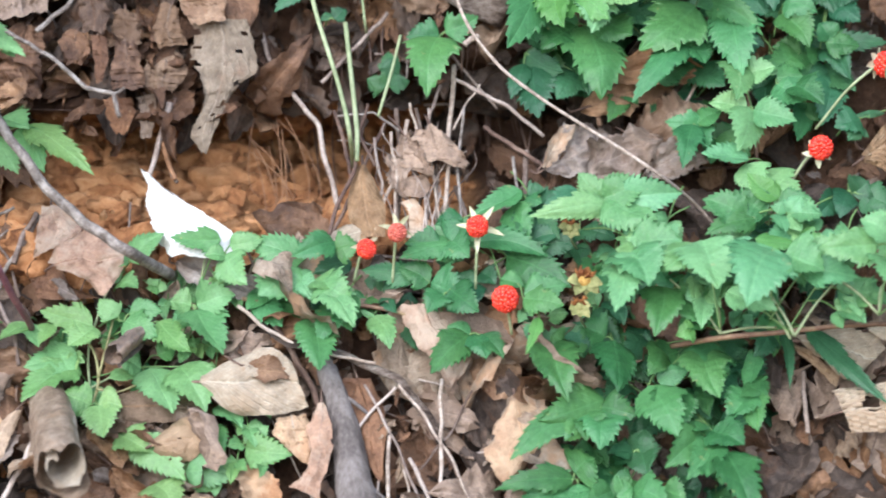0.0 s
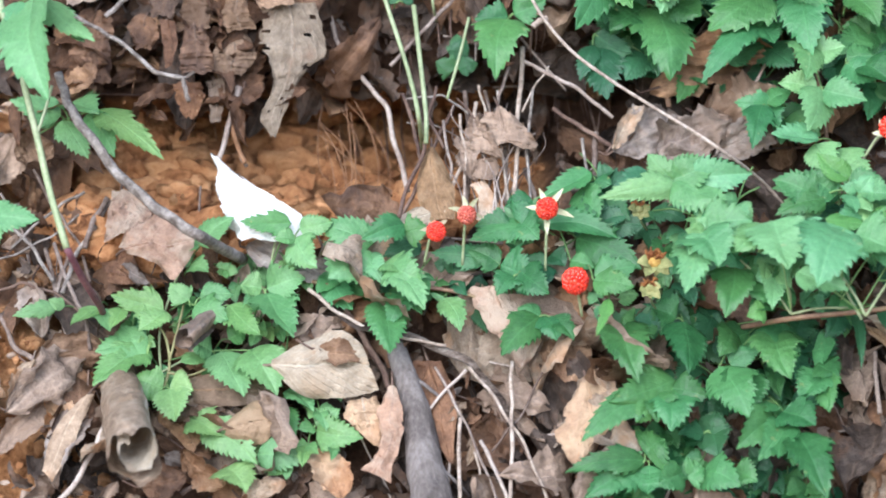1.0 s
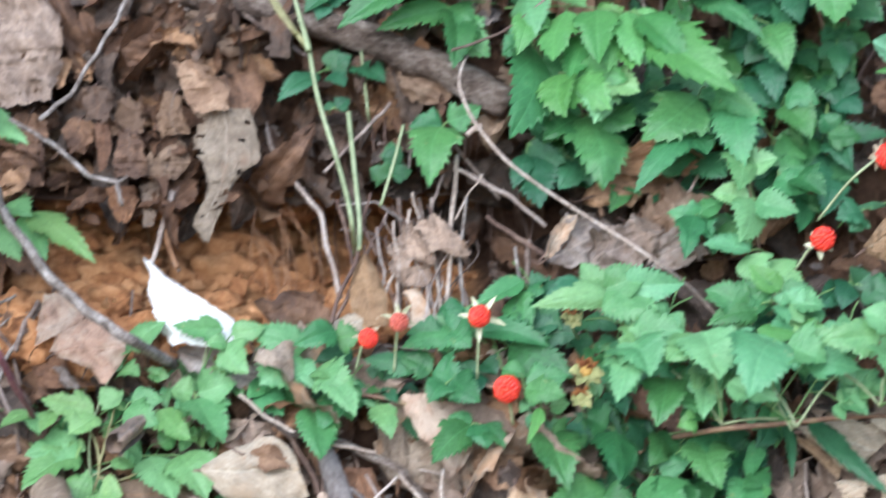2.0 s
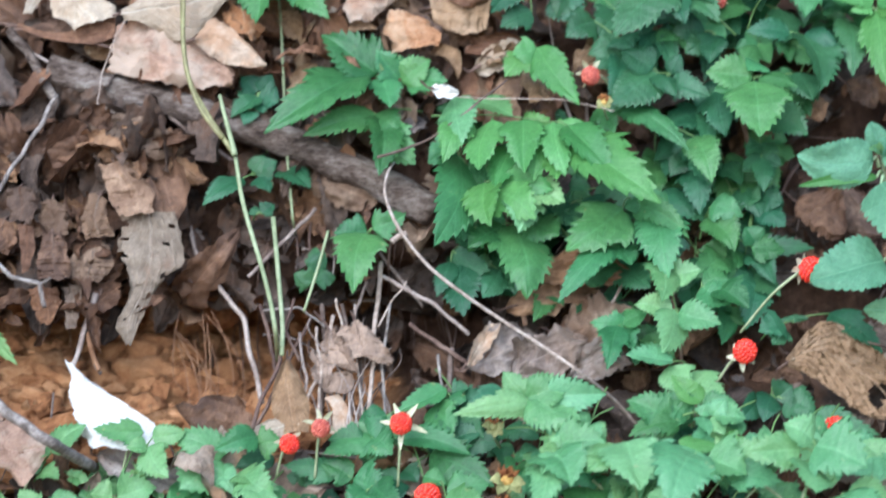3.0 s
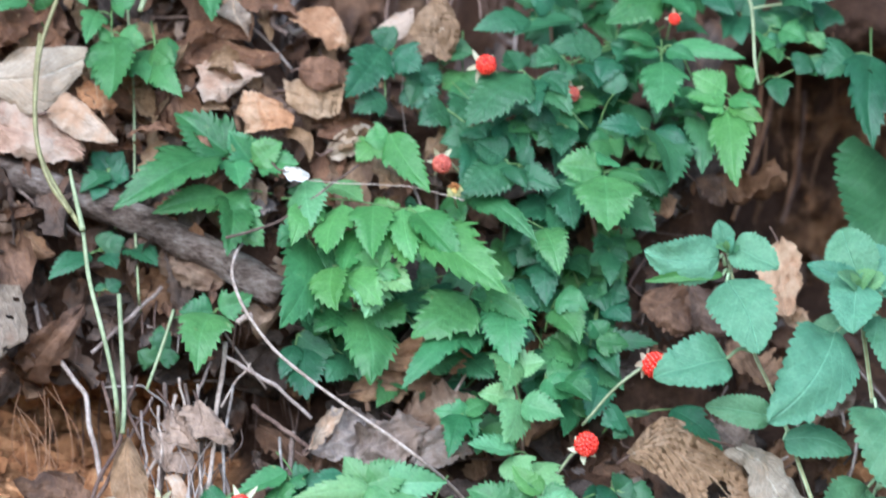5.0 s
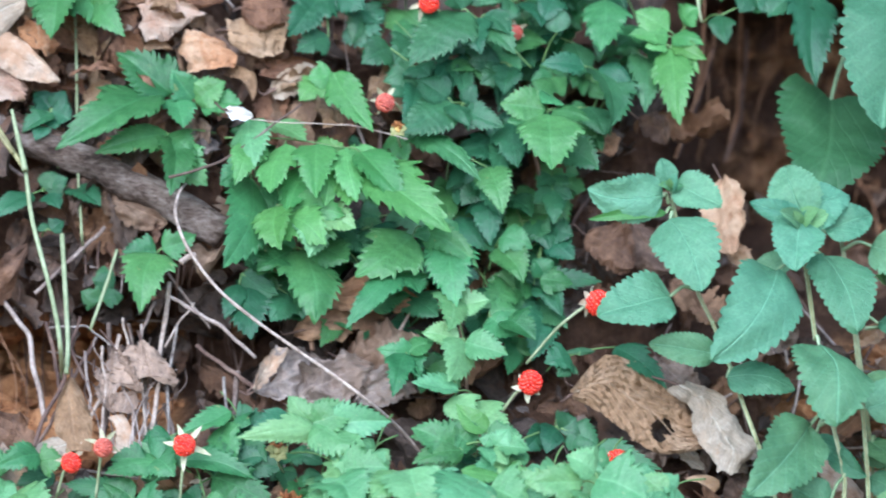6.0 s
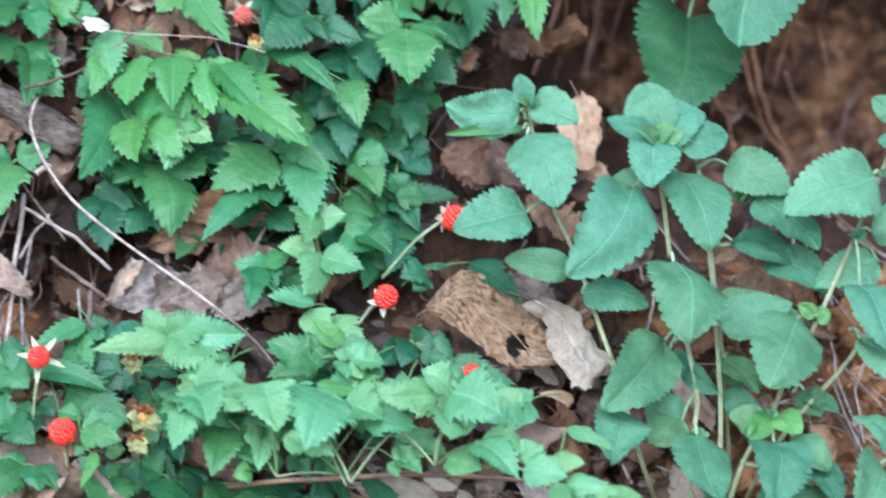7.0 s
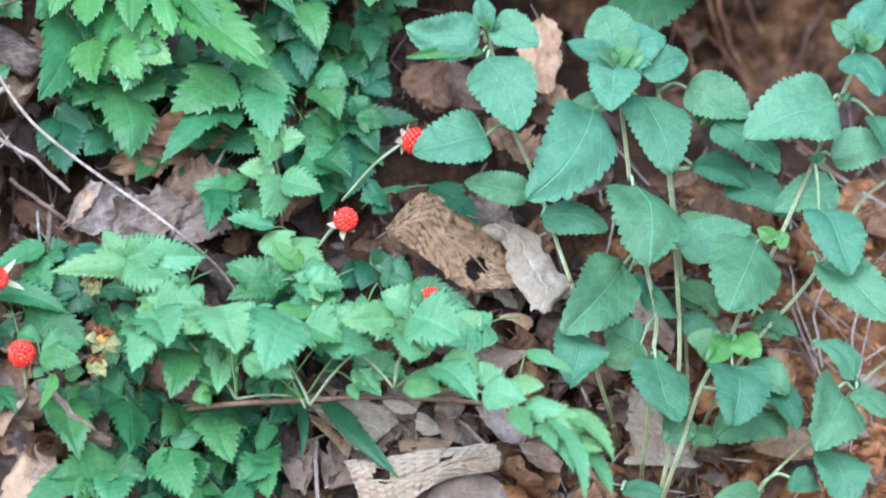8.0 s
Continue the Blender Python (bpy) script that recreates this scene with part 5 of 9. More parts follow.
compound_leaf(runner, BERRY_LEAF, 0.04, (0.0379, -0.2078), [(0.0344, -0.192, 0.008, -0.2031, 0.0107), (0.0382, -0.197, 0.0444, -0.1983, 0.0068), (0.0216, -0.2044, 0.0377, -0.2153, 0.0129), (0.0046, -0.2053, -0.0092, -0.208, 0.0101)], seed=45)
compound_leaf(runner, SHADED_LEAF, 0.035, (0.0374, -0.2279), [(0.0377, -0.2181, 0.0537, -0.2124, 0.0113), (0.0477, -0.2242, 0.0609, -0.2195, 0.0113), (0.0204, -0.2268, 0.0282, -0.2305, 0.0073), (0.0131, -0.2329, 0.02, -0.2388, 0.0101)], seed=46)
compound_leaf(runner, BERRY_LEAF, 0.045, (0.0261, -0.2247), [(0.0099, -0.217, 0.0465, -0.2247, 0.0101), (0.0317, -0.2283, 0.0575, -0.2406, 0.0158), (0.0229, -0.2366, 0.0348, -0.2399, 0.009)], seed=47)
compound_leaf(runner, BERRY_LEAF, 0.075, (0.0314, -0.2392), [(0.034, -0.2468, 0.0544, -0.2503, 0.0141), (0.0355, -0.2428, 0.0561, -0.24, 0.0101)], seed=48)
compound_leaf(runner, FRESH_LEAF, 0.075, (0.0418, -0.2539), [(0.0417, -0.2568, 0.0346, -0.2745, 0.0056)], seed=49)
compound_leaf(runner, SUNLIT_LEAF, 0.0825, (0.0776, -0.2063), [(0.075, -0.197, 0.0629, -0.1835, 0.0129), (0.075, -0.197, 0.0967, -0.1892, 0.0124), (0.0819, -0.2041, 0.0391, -0.2059, 0.0101), (0.0764, -0.1994, 0.1025, -0.2094, 0.0174), (0.0891, -0.2015, 0.1152, -0.1955, 0.0141)], seed=50)
compound_leaf(runner, SHADED_LEAF, 0.035, (0.0665, -0.2002), [(0.0624, -0.1921, 0.0438, -0.2017, 0.009), (0.0633, -0.2132, 0.0819, -0.2167, 0.009), (0.0747, -0.2096, 0.0889, -0.2072, 0.0084)], seed=51)
compound_leaf(runner, SUNLIT_LEAF, 0.09, (0.1025, -0.2357), [(0.0871, -0.2252, 0.0972, -0.2425, 0.0248), (0.0855, -0.2346, 0.0798, -0.2557, 0.0135), (0.0916, -0.2147, 0.1147, -0.2195, 0.0146), (0.1026, -0.2306, 0.1144, -0.2338, 0.0118)], seed=52)
compound_leaf(runner, SUNLIT_LEAF, 0.0975, (0.1331, -0.2655), [(0.1255, -0.2198, 0.1324, -0.243, 0.0287), (0.1169, -0.2219, 0.1053, -0.2344, 0.0141), (0.1395, -0.2226, 0.1506, -0.2344, 0.0169)], seed=53)
compound_leaf(runner, SUNLIT_LEAF, 0.1125, (0.1587, -0.2577), [(0.1599, -0.225, 0.1475, -0.2527, 0.0315), (0.1734, -0.228, 0.186, -0.2356, 0.0169)], seed=54)
compound_leaf(runner, BERRY_LEAF, 0.075, (0.1624, -0.209), [(0.1517, -0.2093, 0.1261, -0.2164, 0.0118), (0.1404, -0.2089, 0.1253, -0.1981, 0.0135), (0.159, -0.2066, 0.1412, -0.1969, 0.0129)], seed=55)
compound_leaf(runner, FRESH_LEAF, 0.075, (0.1595, -0.2118), [(0.1631, -0.1999, 0.1476, -0.1858, 0.0118), (0.178, -0.2195, 0.1515, -0.2207, 0.0068)], seed=56)
compound_leaf(runner, BERRY_LEAF, 0.075, (0.1595, -0.2118), [(0.1624, -0.2096, 0.1781, -0.213, 0.009), (0.166, -0.1983, 0.1817, -0.2017, 0.0118)], seed=57)
compound_leaf(runner, BERRY_LEAF, 0.075, (0.1331, -0.2655), [(0.1051, -0.2427, 0.1004, -0.265, 0.0191), (0.1425, -0.2485, 0.1105, -0.255, 0.0118), (0.1137, -0.2401, 0.1267, -0.244, 0.009), (0.1217, -0.2637, 0.1118, -0.2643, 0.0084)], seed=58)
compound_leaf(runner, FRESH_LEAF, 0.075, (0.133, -0.2661), [(0.1203, -0.2651, 0.1108, -0.2677, 0.0084)], seed=59)
cane(runner, [(0.133, -0.2672), (0.1247, -0.2551), (0.1081, -0.2388)], 0.075, 0.0007, 0.0006, GREEN_STEM, "leaf_stalk")
cane(runner, [(0.133, -0.2672), (0.1327, -0.2568), (0.1307, -0.2424)], 0.075, 0.0007, 0.0006, GREEN_STEM, "leaf_stalk")
cane(runner, [(0.133, -0.2672), (0.1473, -0.2648), (0.1615, -0.265)], 0.075, 0.0007, 0.0006, GREEN_STEM, "leaf_stalk")
cane(runner, [(0.1685, -0.271), (0.1616, -0.2578), (0.1589, -0.249)], 0.09, 0.0007, 0.0006, GREEN_STEM, "leaf_stalk")
cane(runner, [(0.1705, -0.2696), (0.1658, -0.2596), (0.1566, -0.2454)], 0.0975, 0.0007, 0.0006, GREEN_STEM, "leaf_stalk")
cane(runner, [(0.1705, -0.2696), (0.1814, -0.2535), (0.1924, -0.2416)], 0.0975, 0.0007, 0.0006, GREEN_STEM, "leaf_stalk")
cane(runner, [(0.2134, -0.26), (0.2013, -0.2472), (0.1879, -0.2389)], 0.0975, 0.0007, 0.0006, GREEN_STEM, "leaf_stalk")
cane(runner, [(0.2134, -0.26), (0.2143, -0.2469), (0.2198, -0.2395)], 0.0975, 0.0008, 0.0007, GREEN_STEM, "leaf_stalk")
compound_leaf(runner, SUNLIT_LEAF, 0.12, (0.2134, -0.26), [(0.2204, -0.2221, 0.2465, -0.2331, 0.0248), (0.2121, -0.2296, 0.222, -0.2444, 0.018), (0.2045, -0.2225, 0.1836, -0.2251, 0.0124), (0.2173, -0.2179, 0.204, -0.211, 0.0141)], seed=68)
compound_leaf(runner, SUNLIT_LEAF, 0.1125, (0.2134, -0.26), [(0.2332, -0.2479, 0.2566, -0.264, 0.018), (0.2167, -0.2562, 0.2373, -0.2615, 0.0118), (0.2395, -0.2458, 0.2602, -0.2534, 0.0141)], seed=69)
compound_leaf(runner, SUNLIT_LEAF, 0.105, (0.1705, -0.2696), [(0.1366, -0.2458, 0.1618, -0.2545, 0.0141), (0.1749, -0.2363, 0.2038, -0.2391, 0.0113), (0.1919, -0.2301, 0.1743, -0.2219, 0.0141)], seed=70)
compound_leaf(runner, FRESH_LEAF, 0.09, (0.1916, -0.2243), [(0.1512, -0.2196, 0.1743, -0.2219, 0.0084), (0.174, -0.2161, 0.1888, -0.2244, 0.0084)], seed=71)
compound_leaf(runner, SUNLIT_LEAF, 0.1275, (0.2344, -0.26), [(0.2815, -0.2654, 0.2997, -0.2767, 0.0118), (0.2577, -0.2595, 0.282, -0.2642, 0.0118), (0.2731, -0.2445, 0.2904, -0.2563, 0.009), (0.2801, -0.239, 0.3083, -0.25, 0.0056), (0.2659, -0.2476, 0.257, -0.2449, 0.0084)], seed=72)
compound_leaf(runner, SUNLIT_LEAF, 0.138, (0.2608, -0.2623), [(0.3122, -0.2876, 0.3298, -0.3115, 0.0096), (0.3028, -0.279, 0.3236, -0.2903, 0.0096), (0.2922, -0.2727, 0.3147, -0.2793, 0.009), (0.2815, -0.2662, 0.3053, -0.2695, 0.0084), (0.2893, -0.2749, 0.299, -0.2909, 0.0079), (0.2742, -0.2655, 0.2853, -0.2823, 0.0084), (0.3001, -0.2835, 0.3084, -0.301, 0.0079)], seed=73)
compound_leaf(runner, SUNLIT_LEAF, 0.135, (0.2431, -0.2598), [(0.3023, -0.2687, 0.3298, -0.2955, 0.0101), (0.2913, -0.2739, 0.317, -0.3118, 0.0084)], seed=74)
compound_leaf(runner, SHADED_LEAF, 0.045, (0.1738, -0.2644), [(0.1638, -0.2664, 0.1693, -0.2942, 0.0068), (0.148, -0.2656, 0.1514, -0.2789, 0.0118), (0.1854, -0.2659, 0.2172, -0.302, 0.0084)], seed=75)
thicket(runner, [(-0.0935, -0.2265), (-0.0076, -0.2121), (0.078, -0.192), (0.202, -0.2046), (0.2012, -0.2648), (0.0477, -0.2657), (-0.0886, -0.2469)], 40, 0.015, 0.04, 0.016, 40, (SHADED_LEAF, BERRY_LEAF, SUNLIT_LEAF))
thicket(runner, [(0.0774, -0.2215), (0.1505, -0.2023), (0.249, -0.2113), (0.2593, -0.2459), (0.1931, -0.259), (0.1069, -0.2523)], 18, 0.07, 0.095, 0.017, 91, (SUNLIT_LEAF,))
thicket(runner, [(0.0723, -0.1947), (0.1397, -0.214), (0.1392, -0.2427), (0.0769, -0.2349)], 6, 0.06, 0.085, 0.017, 92, (SUNLIT_LEAF,))

# ---- the raspberry bush below the runner ----
lower = thing("raspberry_plant", "dense raspberry bush with hanging dark green leaves", "raspberry", "raspberry plants on the bank")
cane(lower, [(0.0823, -0.3659), (0.0859, -0.3367), (0.0923, -0.3077), (0.1043, -0.2791)], 0.02, 0.0014, 0.0011, CANE, "cane")
compound_leaf(lower, BERRY_LEAF, 0.045, (0.0534, -0.2659), [(0.049, -0.2692, 0.0554, -0.2978, 0.0225), (0.0404, -0.2741, 0.0429, -0.2846, 0.0101), (0.059, -0.2704, 0.0477, -0.2657, 0.0084)], seed=78)
compound_leaf(lower, BERRY_LEAF, 0.045, (0.0762, -0.2666), [(0.0789, -0.2696, 0.0817, -0.2952, 0.022), (0.0705, -0.2664, 0.0621, -0.2618, 0.0113)], seed=79)
compound_leaf(lower, BERRY_LEAF, 0.045, (0.1102, -0.2734), [(0.1229, -0.2739, 0.1324, -0.3002, 0.0208), (0.1043, -0.2796, 0.0951, -0.2857, 0.0118), (0.1012, -0.2911, 0.1173, -0.2853, 0.0101)], seed=80)
compound_leaf(lower, BERRY_LEAF, 0.05, (0.1042, -0.2848), [(0.096, -0.2933, 0.1106, -0.3191, 0.022)], seed=81)
compound_leaf(lower, BERRY_LEAF, 0.045, (0.144, -0.2861), [(0.1472, -0.2978, 0.1362, -0.3114, 0.0158), (0.1439, -0.2913, 0.1566, -0.2987, 0.0146), (0.15, -0.3002, 0.1509, -0.3177, 0.0118), (0.1413, -0.2802, 0.1555, -0.2836, 0.0113)], seed=82)
compound_leaf(lower, BERRY_LEAF, 0.05, (0.0839, -0.3016), [(0.0638, -0.3039, 0.0271, -0.3267, 0.0141), (0.0754, -0.2961, 0.0431, -0.3097, 0.0163), (0.0672, -0.3069, 0.0648, -0.3197, 0.0129), (0.0752, -0.3043, 0.09, -0.3082, 0.0118), (0.0794, -0.3073, 0.0713, -0.3251, 0.0169), (0.0607, -0.3125, 0.0542, -0.3205, 0.0113)], seed=83)
compound_leaf(lower, SHADED_LEAF, 0.04, (0.089, -0.3251), [(0.0878, -0.3274, 0.0747, -0.3264, 0.0079), (0.0961, -0.3282, 0.0935, -0.3153, 0.0129), (0.0962, -0.3259, 0.0944, -0.3387, 0.0135)], seed=84)
compound_leaf(lower, BERRY_LEAF, 0.055, (0.1208, -0.3086), [(0.1347, -0.3288, 0.1501, -0.3615, 0.0203), (0.1178, -0.3187, 0.1054, -0.335, 0.0135), (0.1234, -0.3209, 0.1159, -0.3411, 0.0124), (0.1291, -0.3234, 0.1253, -0.3414, 0.0118), (0.127, -0.314, 0.1445, -0.3245, 0.0146), (0.1319, -0.3264, 0.1321, -0.3434, 0.0107), (0.1123, -0.3083, 0.1206, -0.3173, 0.0113)], seed=85)
compound_leaf(lower, BERRY_LEAF, 0.045, (0.0741, -0.351), [(0.0577, -0.3402, 0.0169, -0.3451, 0.0107), (0.0547, -0.348, 0.0265, -0.3583, 0.0124), (0.0574, -0.3329, 0.0683, -0.3297, 0.0174), (0.0408, -0.33, 0.0492, -0.3361, 0.0124), (0.0599, -0.3453, 0.0584, -0.3576, 0.0146)], seed=86)
compound_leaf(lower, BERRY_LEAF, 0.045, (0.0855, -0.3543), [(0.0784, -0.3488, 0.088, -0.3455, 0.0107), (0.0742, -0.3451, 0.064, -0.3542, 0.0113), (0.0938, -0.3428, 0.1061, -0.3555, 0.0146), (0.1029, -0.3466, 0.1142, -0.3528, 0.0124), (0.0886, -0.3456, 0.0772, -0.3408, 0.0101)], seed=87)
compound_leaf(lower, SHADED_LEAF, 0.03, (0.1372, -0.2827), [(0.1429, -0.2826, 0.152, -0.294, 0.0169), (0.1229, -0.283, 0.135, -0.3002, 0.0169), (0.138, -0.303, 0.1471, -0.3145, 0.0169), (0.1005, -0.2951, 0.1126, -0.3123, 0.0169)], seed=88)
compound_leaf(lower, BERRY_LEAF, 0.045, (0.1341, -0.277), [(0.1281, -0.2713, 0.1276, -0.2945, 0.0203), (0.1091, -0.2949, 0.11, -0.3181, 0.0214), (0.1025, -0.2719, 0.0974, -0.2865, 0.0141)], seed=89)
compound_leaf(lower, SHADED_LEAF, 0.02, (0.0755, -0.2926), [(0.0841, -0.29, 0.0752, -0.3043, 0.0169), (0.1009, -0.3051, 0.092, -0.3194, 0.0169), (0.0702, -0.278, 0.0784, -0.2898, 0.0141), (0.1154, -0.2968, 0.1123, -0.3083, 0.0141), (0.1387, -0.2686, 0.1355, -0.2858, 0.0169), (0.0604, -0.3242, 0.0515, -0.3356, 0.0141)], seed=90)
compound_leaf(lower, SHADED_LEAF, 0.025, (0.0648, -0.2662), [(0.0564, -0.2602, 0.0645, -0.2778, 0.0141), (0.0708, -0.2549, 0.0818, -0.2697, 0.0141), (0.0932, -0.2671, 0.0844, -0.2813, 0.0141), (0.1131, -0.2678, 0.1043, -0.2819, 0.0141), (0.0766, -0.2493, 0.0848, -0.2611, 0.0113)], seed=91)
thicket(lower, [(0.0449, -0.2627), (0.1585, -0.2721), (0.1597, -0.3683), (0.0278, -0.3643), (0.0609, -0.3067)], 46, 0.0, 0.036, 0.016, 40, (SHADED_LEAF, BERRY_LEAF))

# ---- the raspberry bush above the runner ----
upper = thing("raspberry_plant", "leafy raspberry bush with fresh green centre leaves", "raspberry", "raspberry plants on the bank")
cane(upper, [(0.0744, -0.1606), (0.0686, -0.1266), (0.0628, -0.0983), (0.0599, -0.0729), (0.0542, -0.0588)], 0.015, 0.0014, 0.0011, CANE, "cane")
cane(upper, [(0.1541, -0.1948), (0.151, -0.1634), (0.1479, -0.1378), (0.1506, -0.1151), (0.1561, -0.0925)], 0.02, 0.0011, 0.0008, CANE, "cane")
compound_leaf(upper, BERRY_LEAF, 0.05, (0.026, -0.0448), [(-0.0044, -0.035, -0.055, -0.0607, 0.0248), (0.002, -0.0322, -0.0261, -0.0135, 0.0158), (0.0133, -0.0341, 0.0006, -0.0224, 0.0124), (0.004, -0.0358, 0.0068, -0.0516, 0.0135), (0.0153, -0.0364, 0.0273, -0.0273, 0.0129), (0.0181, -0.0358, 0.0358, -0.0374, 0.0129)], seed=95)
compound_leaf(upper, BERRY_LEAF, 0.045, (0.0232, -0.0532), [(0.0007, -0.0547, -0.0364, -0.0652, 0.0129), (0.0035, -0.0589, 0.0021, -0.0837, 0.0163), (0.0097, -0.0696, 0.0193, -0.0791, 0.0158), (-0.0036, -0.0555, 0.0119, -0.0645, 0.0141)], seed=96)
compound_leaf(upper, SUNLIT_LEAF, 0.055, (0.0513, -0.0503), [(0.0395, -0.0464, 0.0429, -0.0706, 0.0208), (0.0541, -0.0475, 0.0683, -0.0559, 0.0113)], seed=97)
compound_leaf(upper, FRESH_LEAF, 0.06, (0.0655, -0.0644), [(0.0979, -0.0694, 0.142, -0.0987, 0.0248), (0.0866, -0.0677, 0.0899, -0.0881, 0.0152), (0.0754, -0.0678, 0.0791, -0.0869, 0.0152), (0.0661, -0.0706, 0.0594, -0.0904, 0.0152), (0.0745, -0.0621, 0.0866, -0.0565, 0.0118), (0.0914, -0.0635, 0.1035, -0.0581, 0.0118)], seed=98)
compound_leaf(upper, FRESH_LEAF, 0.055, (0.0738, -0.025), [(0.0808, -0.0216, 0.1015, -0.048, 0.0169), (0.0799, -0.0227, 0.0681, -0.025, 0.0118), (0.0715, -0.0283, 0.0648, -0.0351, 0.0107)], seed=99)
compound_leaf(upper, SUNLIT_LEAF, 0.06, (0.0754, -0.087), [(0.0741, -0.094, 0.0722, -0.113, 0.0203), (0.0718, -0.0968, 0.0526, -0.0938, 0.0118), (0.0775, -0.094, 0.0944, -0.0988, 0.0146), (0.0741, -0.0915, 0.0853, -0.0869, 0.0096)], seed=100)
compound_leaf(upper, BERRY_LEAF, 0.045, (0.0458, -0.0729), [(0.0415, -0.0752, 0.029, -0.1201, 0.0276), (0.0515, -0.0898, 0.0616, -0.0791, 0.0141), (0.0373, -0.0701, 0.0261, -0.0786, 0.0141)], seed=101)
compound_leaf(upper, BERRY_LEAF, 0.045, (0.0713, -0.1039), [(0.0679, -0.1102, 0.076, -0.1447, 0.0293), (0.0572, -0.1096, 0.0459, -0.1209, 0.0169), (0.0798, -0.1067, 0.0911, -0.1152, 0.0169)], seed=102)
compound_leaf(upper, BERRY_LEAF, 0.035, (0.0008, -0.1125), [(-0.0049, -0.1139, -0.0111, -0.1414, 0.0236), (-0.0049, -0.1111, -0.0212, -0.1125, 0.0113), (0.0007, -0.1097, 0.0148, -0.104, 0.0113)], seed=103)
compound_leaf(upper, SHADED_LEAF, 0.03, (0.0491, -0.1197), [(0.0381, -0.1229, 0.0566, -0.1329, 0.0146), (0.0474, -0.1338, 0.0433, -0.1542, 0.0174), (0.0613, -0.1327, 0.0528, -0.1466, 0.0158), (0.0357, -0.1348, 0.0299, -0.1451, 0.0096), (0.0544, -0.1111, 0.0498, -0.1236, 0.0174), (0.0661, -0.1247, 0.0696, -0.1443, 0.0169)], seed=104)
compound_leaf(upper, BERRY_LEAF, 0.045, (0.1268, -0.097), [(0.1228, -0.1022, 0.0956, -0.1208, 0.0236), (0.1354, -0.0995, 0.1559, -0.1157, 0.0113)], seed=105)
compound_leaf(upper, BERRY_LEAF, 0.045, (0.122, -0.117), [(0.117, -0.1205, 0.0907, -0.1458, 0.0152), (0.1222, -0.1226, 0.1276, -0.1303, 0.0129), (0.1085, -0.1197, 0.1226, -0.1198, 0.0129)], seed=106)
compound_leaf(upper, SHADED_LEAF, 0.03, (0.1224, -0.1283), [(0.1031, -0.1389, 0.1231, -0.1311, 0.0146), (0.0932, -0.1011, 0.1021, -0.1121, 0.0169), (0.0819, -0.0988, 0.0935, -0.1096, 0.0169), (0.1282, -0.1309, 0.1371, -0.1419, 0.0141)], seed=107)
compound_leaf(upper, BERRY_LEAF, 0.045, (0.1498, -0.1046), [(0.1389, -0.1022, 0.145, -0.1337, 0.0236), (0.1303, -0.0991, 0.1236, -0.1022, 0.0073), (0.1468, -0.1024, 0.1334, -0.0917, 0.009)], seed=108)
compound_leaf(upper, SHADED_LEAF, 0.035, (0.1658, -0.0813), [(0.1619, -0.0688, 0.1664, -0.0889, 0.0174), (0.1426, -0.0676, 0.1598, -0.0737, 0.0118)], seed=109)
compound_leaf(upper, BERRY_LEAF, 0.035, (0.1617, -0.1183), [(0.1667, -0.1017, 0.1834, -0.1061, 0.0135), (0.167, -0.1085, 0.1796, -0.1228, 0.0146), (0.1903, -0.1201, 0.1842, -0.1118, 0.0118), (0.1875, -0.1216, 0.2048, -0.123, 0.0113)], seed=110)
compound_leaf(upper, SHADED_LEAF, 0.025, (0.1784, -0.1092), [(0.1924, -0.1029, 0.2048, -0.111, 0.0146), (0.1848, -0.1248, 0.2197, -0.1219, 0.009), (0.1863, -0.1248, 0.1999, -0.1403, 0.0135), (0.1947, -0.0915, 0.2037, -0.0997, 0.0113), (0.1832, -0.0891, 0.1922, -0.0973, 0.0113), (0.1715, -0.0811, 0.1832, -0.0891, 0.0141)], seed=111)
compound_leaf(upper, SUNLIT_LEAF, 0.05, (0.152, -0.1585), [(0.1423, -0.1298, 0.1436, -0.148, 0.018), (0.1511, -0.1357, 0.1623, -0.1325, 0.0113)], seed=112)
compound_leaf(upper, SUNLIT_LEAF, 0.05, (0.1577, -0.1583), [(0.149, -0.1529, 0.1442, -0.1742, 0.0191), (0.1525, -0.1562, 0.1727, -0.1601, 0.0129), (0.1468, -0.1564, 0.129, -0.1502, 0.0096)], seed=113)
compound_leaf(upper, BERRY_LEAF, 0.045, (0.1576, -0.1555), [(0.1627, -0.1416, 0.1779, -0.1496, 0.0174), (0.163, -0.1359, 0.1774, -0.1377, 0.0118), (0.1799, -0.1427, 0.1866, -0.1522, 0.0129)], seed=114)
compound_leaf(upper, BERRY_LEAF, 0.045, (0.1323, -0.162), [(0.1209, -0.161, 0.1161, -0.1819, 0.0135), (0.127, -0.1582, 0.1072, -0.1589, 0.009), (0.1242, -0.1594, 0.1354, -0.1545, 0.009), (0.1272, -0.1628, 0.1288, -0.173, 0.009)], seed=115)
compound_leaf(upper, SUNLIT_LEAF, 0.055, (0.1588, -0.184), [(0.1486, -0.1792, 0.1249, -0.1754, 0.0129), (0.1619, -0.1897, 0.1745, -0.2019, 0.0158), (0.1446, -0.1845, 0.1536, -0.1957, 0.0141)], seed=116)
compound_leaf(upper, BERRY_LEAF, 0.055, (0.1627, -0.2069), [(0.1574, -0.2047, 0.1248, -0.2023, 0.0146), (0.1584, -0.207, 0.1288, -0.2165, 0.0113), (0.1652, -0.1982, 0.1833, -0.2057, 0.0107), (0.1714, -0.2095, 0.1831, -0.2149, 0.0113)], seed=117)
